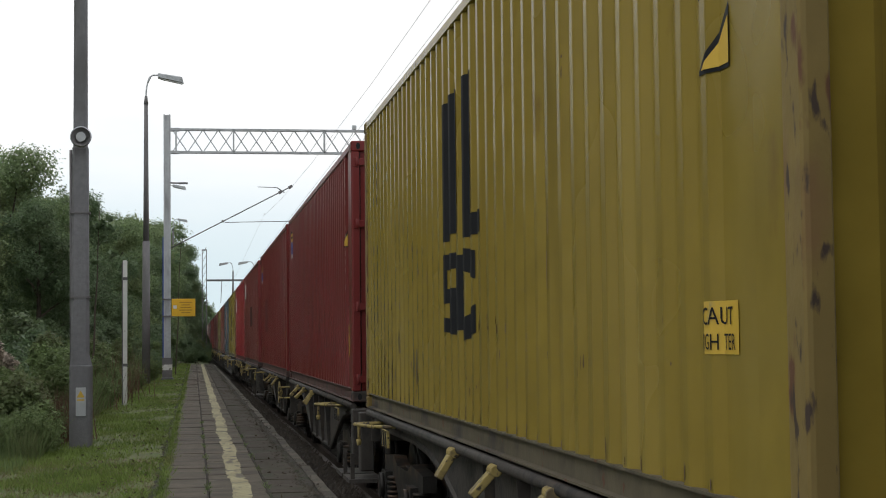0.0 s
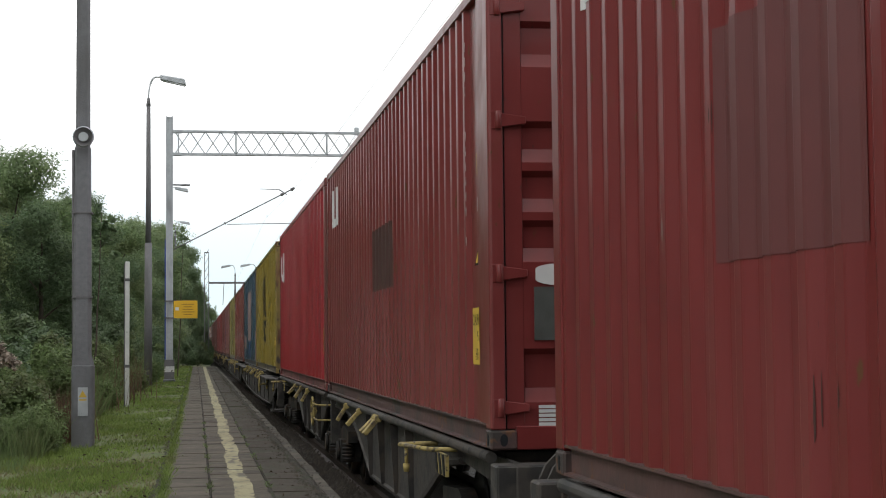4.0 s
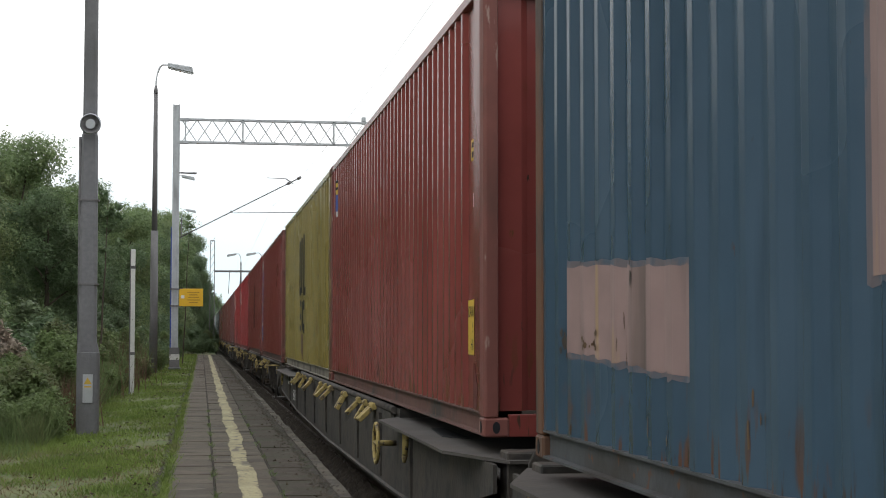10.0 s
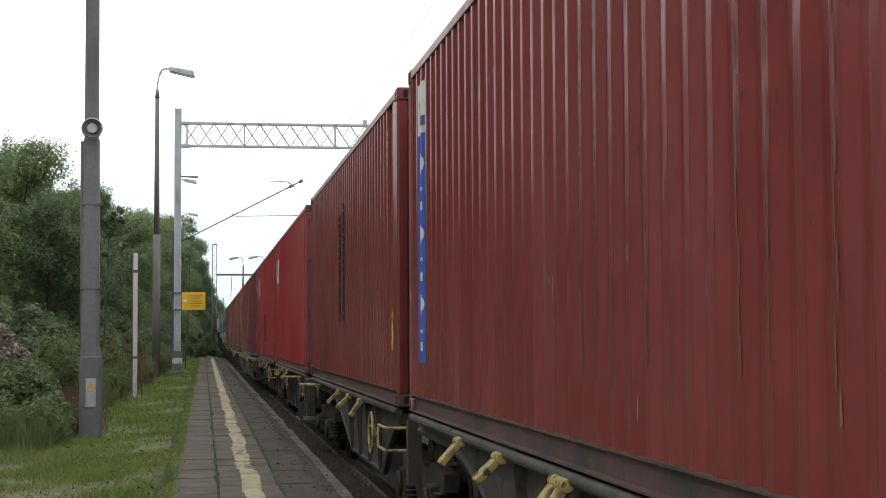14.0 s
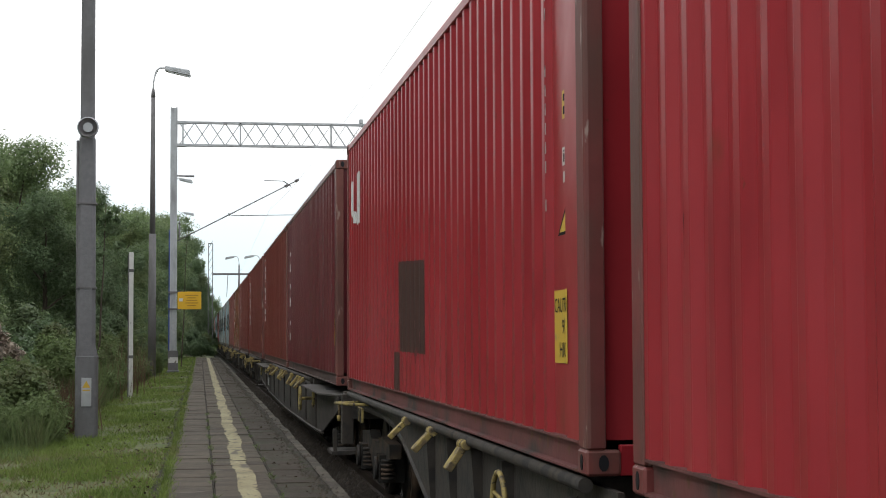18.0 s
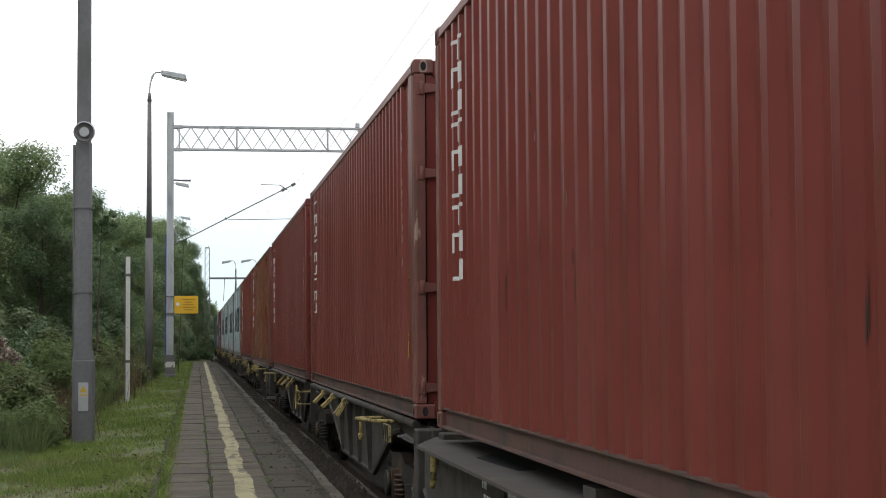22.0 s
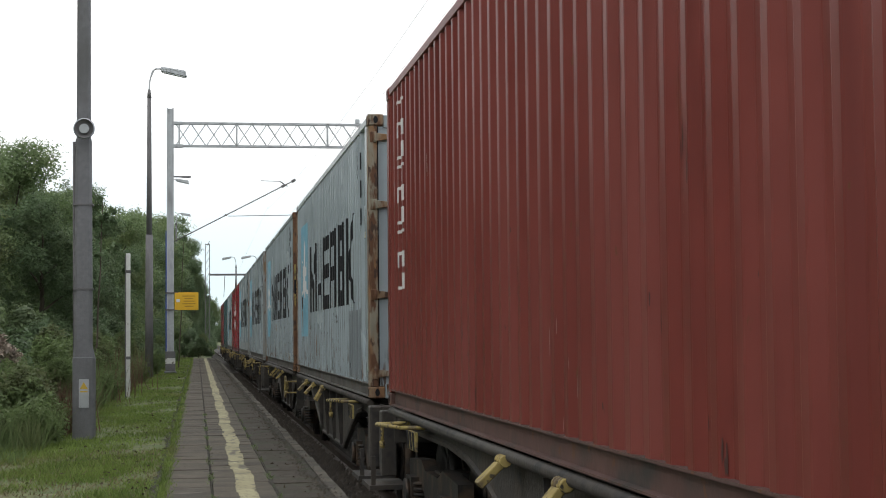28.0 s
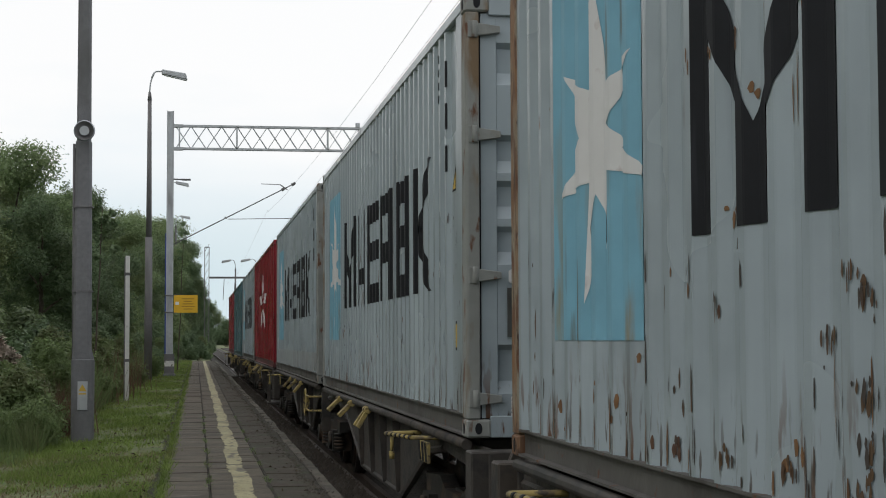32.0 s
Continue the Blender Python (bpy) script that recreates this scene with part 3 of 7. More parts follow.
    bm = bmesh.new()
    prism(bm, [(0.13 * max(-1, min(1, 1.25 * math.cos(k * math.tau / 24))), 0.065 * math.sin(k * math.tau / 24)) for k in range(24)], "y", -0.003, 0.002)
    ms["oval"] = mesh_of("oval_sticker", bm)
    bm = bmesh.new()
    for k in range(5):
        box(bm, 0, 0.22, -0.003, 0.002, k * 0.026, k * 0.026 + 0.019)
    ms["sheet"] = mesh_of("label_sheet", bm)
    return ms


MS = build_meshes()
FLIPX, TURN = Matrix.Diagonal((-1, 1, 1, 1)), pose(0, 0, 0, 0, 0, 180)


def container(label, colour, posts, door_near, m):
    """A 40-foot high box: frame, corrugated walls, one door end and one closed end."""
    c = thing("shipping_container", label, "container", m, "containers on the train")
    p, q = PAINTS[colour], posts
    for side in ("side_near", "side_far"):
        put("side_panel", MS[side], p, c)
    for x, y, r in ((-1, -1, 0), (1, -1, 90), (1, 1, 180), (-1, 1, 270)):
        # post outline turned into each corner
        sx, sy = x * (HW - 0.002), y * (HL - 0.002)
        mm = pose(sx, sy, 0) @ Matrix.Diagonal((-x, -y, 1, 1))
        put("corner_post", MS["post"], q, c, "", mm)
        for z in (0.0, CH - 0.118):
            cast = put("corner_casting", MS["casting"], SILLS[colour] if z == 0 and posts is p else q, c, "", pose(x * HW, y * HL, z) @ Matrix.Diagonal((-x, -y, 1, 1)))
            if x < 0:
                put("casting_hole", MS["hole"], M_INK, cast, "", pose(0, 0.089, 0.059))
                put("casting_hole", MS["hole"], M_INK, cast, "", pose(0.08, 0, 0.059, 0, 0, 90))
    for s in (1, -1):
        f = Matrix.Diagonal((s, 1, 1, 1))
        put("top_rail", MS["top_rail"], p, c, "", f)
        put("bottom_rail", MS["bottom_rail"], SILLS[colour], c, "", f)
    put("roof", MS["roof"], p, c)
    put("floor_frame", MS["floor"], M_STEEL, c)
    for s, doors in ((1, door_near), (-1, not door_near)):
        t = Matrix() if s == 1 else TURN
        put("end_sill", MS["end_sill"], p, c, "", t)
        put("end_header", MS["end_header"], p, c, "", t)
        if not doors:
            put("end_panel", MS["end"], RUSTY["drab"] if colour == "grey" else p, c, "", t)
            continue
        for k in (1, -1):
            leaf = put("door_leaf", MS["leaf"], p, c, "", t @ Matrix.Diagonal((k, 1, 1, 1)))
            for x in (0.18, 0.57):
                put("lock_rod", MS["rod"], M_GALV, leaf, "", pose(-x, 0, 0))
            put("handle", MS["handle"], M_GALV, leaf, "", pose(-0.57, -HL + 0.0, 1.05))
            put("gasket", MS["gasket"], M_INK, leaf, "black rubber door seal" if s == 1 and k == 1 else "")
            for z in (0.25, 1.05, 1.97, 2.66):
                put("hinge", MS["hinge"], q, leaf, "", pose(-HW + 0.02, -HL + 0.012, z))
            put("data_plate", MS["plate"], M_PLATE, leaf, "", pose(-0.94, -HL + 0.030, 0.65))
            if k == 1 and s == 1:
                put("oval_sticker", MS["oval"], M_DECALW, leaf, "white oval sticker", pose(-0.80, -HL + 0.030, 1.045))
                put("label_sheet", MS["sheet"], M_DECALW, leaf, "white printed label", pose(-0.92, -HL + 0.030, 0.14))
    return c


# ---- container wagons ----
WHEEL_R = 0.46


def wheelset_mesh():
    bm = bmesh.new()
    tube(bm, (-1.0, 0, 0), (1.0, 0, 0), 0.075, seg=10)
    for s in (-1, 1):
        tube(bm, (s * 0.70, 0, 0), (s * 0.725, 0, 0), WHEEL_R + 0.03, seg=28)
        tube(bm, (s * 0.725, 0, 0), (s * 0.83, 0, 0), WHEEL_R, seg=28)
        tube(bm, (s * 0.83, 0, 0), (s * 0.85, 0, 0), WHEEL_R - 0.07, WHEEL_R - 0.11, seg=28)
        tube(bm, (s * 0.85, 0, 0), (s * 0.90, 0, 0), 0.16, 0.13, seg=14)
        for k in range(6):
            a = k * math.tau / 6
            tube(bm, (s * 0.83, 0.26 * math.cos(a), 0.26 * math.sin(a)), (s * 0.848, 0.26 * math.cos(a), 0.26 * math.sin(a)), 0.035, seg=6)
    return mesh_of("wheelset", bm)


def bogie_mesh():
    bm = bmesh.new()
    for s in (-1, 1):
        prism(bm, [(-1.35, 0.10), (-1.35, 0.24), (-0.6, 0.28), (-0.35, 0.20), (0.35, 0.20), (0.6, 0.28), (1.35, 0.24), (1.35, 0.10), (0.45, 0.02), (0.3, -0.10), (-0.3, -0.10), (-0.45, 0.02)], "x", s * 1.0 - 0.06, s * 1.0 + 0.06)
        for y in (-0.9, 0.9):
            box(bm, s * 1.0 - 0.13, s * 1.0 + 0.13, y - 0.17, y + 0.17, -0.16, 0.12)
            tube(bm, (s * 1.13, y, -0.02), (s * 1.17, y, -0.02), 0.12, seg=12)
            for d in (-0.26, 0.26):
                for k in range(5):
                    tube(bm, (s * 1.05, y + d, -0.12 + k * 0.045), (s * 1.05, y + d, -0.095 + k * 0.045), 0.075, seg=10)
    box(bm, -1.0, 1.0, -0.22, 0.22, -0.06, 0.22)
    return mesh_of("bogie_frame", bm)


M_WS, M_BOGIE = wheelset_mesh(), bogie_mesh()
MOVING, ROLLING = [], []


def flap_mesh():
    bm = bmesh.new()
    prism(bm, [(-0.058, -0.03), (0.058, -0.03), (0.058, -0.175), (0.044, -0.198), (-0.058, -0.198)], "x", -0.022, 0.022)
    for d in (-0.066, -0.022, 0.022, 0.066):
        tube(bm, (0.0, d - 0.014, 0.0), (0.0, d + 0.014, 0.0), 0.036, seg=10)
    return mesh_of("locking_flap", bm, 0.005)


M_FLAP = flap_mesh()


def add_bogie(w, y):
    b = put("bogie_frame", M_BOGIE, M_WHEEL, w, "", pose(0, y, WHEEL_R))
    for d in (-0.9, 0.9):
        ws = put("wheelset", M_WS, M_WHEEL, w, "", pose(0, y + d, WHEEL_R))
        ROLLING.append((ws, y + d))


def wagon_common(w, half, zdeck):
    for s in (-1, 1):
        bm = bmesh.new()
        box(bm, -1.15, 1.15, s * half - 0.12, s * half + 0.12, 0.80, 1.10)
        part("headstock", bm, M_STEEL, w, "", 0.01)
        for x in (-0.875, 0.875):
            bm = bmesh.new()
            tube(bm, (x, s * (half + 0.10), 1.0), (x, s * (half + 0.45), 1.0), 0.10, 0.085, 14)
            tube(bm, (x, s * (half + 0.45), 1.0), (x, s * (half + 0.49), 1.0), 0.225, 0.225, 18)
            part("buffer", bm, M_STEEL, w)
        bm = bmesh.new()
        box(bm, -0.07, 0.07, s * (half + 0.1) - 0.01, s * (half + 0.52), 0.88, 0.98)
        part("coupling", bm, M_STEEL, w)


def flaps(w, ys, x, z):
    for k, y in enumerate(ys):
        put("locking_flap", M_FLAP, M_YELLOW, w, "yellow folding spigot" if k == 0 else "", pose(x, y, z, 0, 38 + 9 * math.sin(y * 5), 4 * math.sin(y * 9)))


def wheel_rim(bm, x, y, z, r, w, n=28, seg=8):
    """A round rim in one closed skin, standing across the x axis."""
    loops = []
    for k in range(n):
        u, v = math.cos(k * math.tau / n), math.sin(k * math.tau / n)
        loops.append([bm.verts.new((x + w * math.sin(i * math.tau / seg), y + (r + w * math.cos(i * math.tau / seg)) * u, z + (r + w * math.cos(i * math.tau / seg)) * v)) for i in range(seg)])
    for k in range(n):
        p, q = loops[k], loops[(k + 1) % n]
        for i in range(seg):
            bm.faces.new((p[i], p[(i + 1) % seg], q[(i + 1) % seg], q[i])).smooth = True


def end_gear(w, y, banded):
    """Shunting lever on its striped plate, by the wagon's end; some levers wear black bands."""
    bm = bmesh.new()
    tube(bm, (-1.45, y + 0.95, 1.05), (-1.36, y + 0.05, 1.07), 0.016, seg=8)
    tube(bm, (-1.36, y + 0.05, 1.07), (-1.18, y - 0.05, 1.07), 0.016, seg=8)
    tube(bm, (-1.45, y + 0.95, 1.05), (-1.18, y + 0.85, 1.06), 0.018, seg=8)
    tube(bm, (-1.42, y + 0.80, 1.05), (-1.42, y + 0.80, 0.90), 0.014, seg=8)
    tube(bm, (-1.42, y + 0.80, 0.92), (-1.42, y + 0.80, 0.86), 0.026, 0.02, 8)
    lever = part("hand_lever", bm, M_YELLOW, w, "yellow shunting lever")
    for k in range(6 if banded else 0):
        q, r = (0.08 + 0.15 * k) / 0.90, (0.13 + 0.15 * k) / 0.90
        bm = bmesh.new()
        tube(bm, (-1.45 + 0.09 * q, y + 0.95 - 0.9 * q, 1.05 + 0.02 * q), (-1.45 + 0.09 * r, y + 0.95 - 0.9 * r, 1.05 + 0.02 * r), 0.018, seg=8)
        part("black_band", bm, M_INK, lever)
    bm = bmesh.new()
    box(bm, -1.25, -1.23, y + 0.0, y + 0.48, 0.88, 1.03)
    plate = part("hazard_plate", bm, M_YELLOW, w, "yellow and black striped plate")
    for k in range(3):
        bm = bmesh.new()
        q = y + 0.03 + k * 0.16
        prism(bm, [(q, 0.885), (q + 0.07, 0.885), (q + 0.14, 1.025), (q + 0.07, 1.025)], "x", -1.256, -1.2505)
        part("black_stripe", bm, M_INK, plate)


def end_frame(w, y):
    """Upright, step and pipe at the end of a wagon."""
    bm = bmesh.new()
    box(bm, -1.26, -1.12, y - 0.11, y + 0.11, 0.50, 1.10)
    part("end_post", bm, M_STEEL, w, "", 0.012)
    bm = bmesh.new()
    box(bm, -1.40, -1.05, y - 0.35, y + 0.35, 0.40, 0.44)
    box(bm, -1.38, -1.34, y - 0.3, y - 0.26, 0.44, 0.70)
    part("step", bm, M_STEEL, w)


def articulated_wagon(u0, u1, n0, n1):
    """Two deep-bellied platforms on three bogies; u0..u1 are its ends, n0, n1 the ends of its inner gap."""
    mid, half = (u0 + u1) / 2, (u1 - u0) / 2
    w = thing("container_wagon", "grimy dark steel articulated container wagon with yellow levers", "wagon", Matrix(), "wagons of the train")
    MOVING.append((w, mid, RAIL_Z))
    joint = (n0 + n1) / 2 - mid
    for near in (True, False):
        n = (u0 + 0.30 if near else n1) - mid
        f = (n0 if near else u1 - 0.30) - mid
        if near:
            line = [(n - 0.25, 0.90), (n - 0.25, 1.10), (f + 0.15, 1.10), (f + 0.15, 0.99), (f - 1.5, 0.98), (f - 2.2, 0.93), (f - 2.9, 0.80), (n + 7.6, 0.41), (n + 4.1, 0.41), (n + 2.8, 0.80), (n + 2.3, 0.93), (n + 1.7, 0.98)]
            lo0, lo1 = n + 4.1, n + 7.6
        else:
            line = [(n - 0.15, 0.99), (n - 0.15, 1.10), (f + 0.25, 1.10), (f + 0.25, 0.98), (f - 2.9, 0.99), (f - 3.7, 0.95), (f - 4.5, 0.84), (n + 5.6, 0.41), (n + 2.1, 0.41), (n + 1.5, 0.76), (n + 1.1, 0.92), (n + 0.6, 0.99)]
            lo0, lo1 = n + 2.1, n + 5.6
        for s in (-1, 1):
            bm = bmesh.new()
            prism(bm, line, "x", s * 1.10 - 0.015, s * 1.10 + 0.015)
            part("side_sill", bm, M_STEEL, w)
            bm = bmesh.new()                            # rolled edge that follows the belly
            for (ya, za), (yb, zb) in zip(line[3:], line[4:]):
                tube(bm, (s * 1.10, ya, za), (s * 1.10, yb, zb), 0.035, seg=6)
            part("edge_flange", bm, M_STEEL, w)
            bm = bmesh.new()
            tube(bm, (s * 1.20, n + 0.1, 1.112), (s * 1.20, f - 0.1, 1.112), 0.036, seg=10)
            part("top_tube", bm, M_STEEL, w, "smooth round top tube")
            for k in range(4):
                y = lo0 + 0.15 + (lo1 - lo0 - 0.3) * k / 3
                bm = bmesh.new()
                prism(bm, [(s * 1.11, 0.42), (s * 1.11, 1.06), (s * 1.19, 1.06), (s * 1.15, 0.42)], "y", y - 0.015, y + 0.015)
                part("rib", bm, M_STEEL, w)
        for k in range(4):
            y = n + 0.4 + k * (f - n - 0.8) / 3
            bm = bmesh.new()
            box(bm, -1.08, 1.08, y - 0.12, y + 0.12, 0.95, 1.13)
            part("cross_beam", bm, M_STEEL, w)
        bm = bmesh.new()
        box(bm, -0.3, 0.3, n, f, 0.62, 1.05)
        part("centre_beam", bm, M_STEEL, w)
        if near:
            flaps(w, [n + d for d in (5.92, 6.08, 7.65, 9.12)], -1.235, 1.085)
            end_gear(w, n + 1.55, u0 > 245)
            end_frame(w, n - 0.30)
        else:
            flaps(w, [n + d for d in (3.32, 4.80, 6.30)], -1.235, 1.085)
            end_gear(w, f - 2.05, u0 > 245)
            end_frame(w, f + 0.30)
            yy = n + 1.95
            bm = bmesh.new()
            wheel_rim(bm, -1.26, yy, 0.82, 0.2, 0.016)
            for k in range(4):
                a0 = 0.4 + k * math.tau / 4
                tube(bm, (-1.20, yy, 0.82), (-1.26, yy + 0.2 * math.cos(a0), 0.82 + 0.2 * math.sin(a0)), 0.012, seg=6)
            part("handwheel", bm, M_YELLOW, w, "yellow brake handwheel")
            bm = bmesh.new()
            for z in (0.78, 0.98):
                tube(bm, (-1.34, n - 0.10, z), (-1.34, n + 0.50, z), 0.014, seg=6)
            tube(bm, (-1.34, n + 0.50, 0.78), (-1.34, n + 0.50, 0.98), 0.014, seg=6)
            for z in (0.78, 0.98):
                tube(bm, (-1.34, n - 0.10, z), (-1.08, n - 0.14, z), 0.014, seg=6)
            part("grab_rail", bm, M_YELLOW, w, "yellow grab rail")
            bm = bmesh.new()
            box(bm, -1.18, -1.06, n - 0.42, n - 0.30, 0.50, 1.06)
            part("joint_post", bm, M_STEEL, w)
    wagon_common(w, half, 1.1)
    for y in (-half + 1.9, joint, half - 1.9):
        add_bogie(w, y)
    return w


def skirted_wagon(u0, u1, n0, n1):
    """One long fish-bellied frame with wide end plates on two bogies."""
    mid, half = (u0 + u1) / 2, (u1 - u0) / 2
    w = thing("container_wagon", "dark grey fish-bellied container wagon with yellow locking flaps", "wagon", Matrix(), "wagons of the train")
    MOVING.append((w, mid, RAIL_Z))
    n, f, g0, g1 = u0 + 0.3 - mid, u1 - 0.3 - mid, n0 - mid, n1 - mid
    line = [(n - 0.45, 0.86), (n - 0.45, 1.03), (n + 4.6, 1.03), (n + 4.8, 1.09), (f - 6.2, 1.09), (f - 6.0, 1.03), (f + 0.50, 1.03), (f + 0.50, 0.66), (f + 0.35, 0.60), (f - 0.6, 0.56), (f - 5.0, 0.42), (0, 0.36), (n + 4.5, 0.40), (n + 2.3, 0.44), (n + 2.1, 0.46)]
    for s in (-1, 1):
        bm = bmesh.new()
        prism(bm, line, "x", s * 1.23 - 0.012, s * 1.23 + 0.012)
        part("side_skirt", bm, M_STEEL, w, "deep grimy side skirt")
        bm = bmesh.new()
        for (ya, za), (yb, zb) in zip(line[7:-1], line[8:]):
            tube(bm, (s * 1.23, ya, za), (s * 1.23, yb, zb), 0.03, seg=6)
        part("edge_flange", bm, M_STEEL, w)
        bm = bmesh.new()
        tube(bm, (s * 1.22, n + 4.6, 1.112), (s * 1.22, f - 6.0, 1.112), 0.036, seg=10)
        part("top_tube", bm, M_STEEL, w, "smooth round top tube")
        for k in range(9):
            y = n + 3.2 + k * (f - n - 6.0) / 8
            bm = bmesh.new()
            prism(bm, [(s * 1.238, 0.45), (s * 1.238, 1.05), (s * 1.272, 1.05), (s * 1.26, 0.45)], "y", y - 0.012, y + 0.012)
            part("rib", bm, M_STEEL, w)
    for s, a, b in ((-1, n - 0.5, n + 4.7), (1, f + 0.55, f - 6.1)):
        bm = bmesh.new()
        d = 1 if b > a else -1
        prism(bm, [(-1.10, b), (-1.42, b - d * 0.6), (-1.42, a + d * 0.9), (-1.15, a), (1.15, a), (1.42, a + d * 0.9), (1.42, b - d * 0.6), (1.10, b)], "z", 1.035, 1.055)
        part("end_plate", bm, M_DECK, w, "scuffed grey deck plate")
        # black sheet laid on the uncut plate, painting the dark of an opening
        bm = bmesh.new()
        prism(bm, [(-1.22, a + d * 2.2), (-1.05, a + d * 1.9), (-1.05, a + d * 3.2), (-1.16, a + d * 3.2)], "z", 1.056, 1.060)
        part("plate_opening", bm, M_INK, w)
    for k in range(6):
        y = n + 4.5 + k * (f - n - 9) / 5
        bm = bmesh.new()
        box(bm, -1.2, 1.2, y - 0.12, y + 0.12, 0.95, 1.13)
        part("cross_beam", bm, M_STEEL, w)
    bm = bmesh.new()
    box(bm, -0.3, 0.3, n, f, 0.60, 1.03)
    part("centre_beam", bm, M_STEEL, w)
    flaps(w, [n + d for d in (6.0, 6.15, 6.78, 7.46, 9.1, 9.27)] + [g0 - d for d in (0.64, 0.82)] + [f - d for d in (5.65, 5.82, 6.62, 7.42, 8.85, 9.08, 11.0, 11.85)], -1.265, 1.085)
    for y in (n + 3.4, f - 0.2):
        bm = bmesh.new()
        tube(bm, (-1.27, y, 0.98), (-1.28, y, 0.80), 0.03, 0.022, 8)
        tube(bm, (-1.28, y, 0.80), (-1.28, y + 0.03, 0.74), 0.026, 0.016, 8)
        part("hand_lever", bm, M_YELLOW, w, "yellow drop handle")
    bm = bmesh.new()
    wheel_rim(bm, -1.42, n + 4.3, 0.84, 0.17, 0.018)
    tube(bm, (-1.42, n + 4.13, 0.84), (-1.42, n + 4.47, 0.84), 0.014, seg=6)
    tube(bm, (-1.24, n + 4.3, 0.84), (-1.43, n + 4.3, 0.84), 0.025, seg=8)
    part("handwheel", bm, M_YELLOW, w, "yellow brake handwheel")
    me, rng = [], random.Random(int(u0))
    for y, z, k, h in ((f - 2.0, 0.905, 3, 0.045), (f - 2.75, 0.905, 9, 0.045), (f - 2.05, 0.815, 10, 0.055), (f - 2.95, 0.815, 6, 0.055)):
        for i in range(k):
            w0 = rng.uniform(0.018, 0.034)
            me.append((y - i * 0.055 - w0, y - i * 0.055, z, z + h))
    for y in (f - 3.75, f - 4.15):
        me += [(y - 0.22, y, 0.74, 0.755), (y - 0.22, y, 0.58, 0.595), (y - 0.015, y, 0.595, 0.74), (y - 0.22, y - 0.205, 0.595, 0.74), (y - 0.15, y - 0.06, 0.63, 0.70)]
    bm = bmesh.new()
    for y0, y1, z0, z1 in me:
        box(bm, -1.2465, -1.2435, y0, y1, z0, z1)
    part("stencil", bm, M_DECALW, w, "white stencilled marks on the skirt")["kind"] = "stuff"
    wagon_common(w, half, 1.1)
    for y in (-half + 2.4, half - 2.4):
        add_bogie(w, y)
    return w


# the load, from the front of the train to its end: colour, rusty posts, door towards the camera, near end, label
LOAD = [
    ("ochre", "ochre", False, -9.06, "ochre yellow corrugated shipping container with rusty posts"),
    ("ochre", "ochre", False, 4.38, "ochre yellow shipping container with a black emblem and rust runs"),
    ("maroon", "", True, 17.73, "maroon corrugated shipping container with yellow height sticker"),
    ("maroon", "", False, 30.51, "maroon corrugated shipping container with white stencils"),
    ("wine", "", True, 44.19, "dark wine red shipping container with a faded patch"),
    ("red", "red", False, 56.51, "bright red corrugated shipping container with a white emblem"),
    ("ochre", "ochre", False, 70.13, "ochre yellow shipping container with tall black emblem"),
    ("blue", "blue", False, 82.23, "grey-blue shipping container with big pinkish painted-over patches"),
    ("coral", "brown", False, 95.73, "faded coral red shipping container with rust spots"),
    ("olive", "worn", False, 107.80, "dull olive ochre shipping container stained with rust below its emblem"),
    ("wine", "brown", True, 121.13, "dark wine red shipping container with a blue and white strip"),
    ("wine", "", False, 133.89, "dark wine red shipping container with black stencils"),
    ("red", "red", True, 147.06, "bright red shipping container with a white emblem, door end showing"),
    ("red", "red", False, 159.78, "bright red shipping container with a dark overpainted patch"),
    ("plum", "brown", False, 173.21, "dark maroon shipping container with white stencils"),
    ("brown", "brown", False, 185.22, "brown-red corrugated shipping container"),
    ("brown", "brown", True, 198.34, "brown-red shipping container with white upright lettering bars"),
    ("brown", "", True, 211.28, "brown-red shipping container with white bars and yellow labels"),
    ("orange", "brown", True, 224.69, "orange-brown shipping container with faded paint"),
    ("brown", "", False, 237.25, "brown-red shipping container with white upright bars"),
    ("grey", "grey", True, 250.81, "pale blue-grey shipping container with black emblem shapes and rusty posts"),
    ("grey", "scaled", False, 263.88, "pale blue-grey shipping container with heavily rusted corner posts"),
    ("grey", "drab", True, 277.33, "pale blue-grey shipping container with black emblem shapes and a star"),
    ("grey", "drab", False, 290.28, "pale blue-grey shipping container streaked with rust"),
    ("crimson", "", False, 303.63, "crimson red shipping container with a white star-like emblem"),
    ("grey", "drab", False, 316.44, "pale blue-grey shipping container towards the end of the train"),
    ("teal", "", False, 330.13, "dull teal shipping container towards the end of the train"),
    ("crimson", "", False, 342.53, "crimson red shipping container at the end of the train"),
]
BOXES = []
for colour, posts, door, near, label in LOAD:
    c = container(label, colour, RUSTY[posts] if posts else PAINTS[colour], door, Matrix())
    BOXES.append(c)
    MOVING.append((c, near + HL, RAIL_Z + 1.16))
for k in range(0, len(LOAD), 2):
    n0, n1 = LOAD[k][3], LOAD[k + 1][3]
    kind = skirted_wagon if k in (6, 8, 14) else articulated_wagon
    kind(n0 - 0.30, n1 + 2 * HL + 0.30, n0 + 2 * HL, n1)


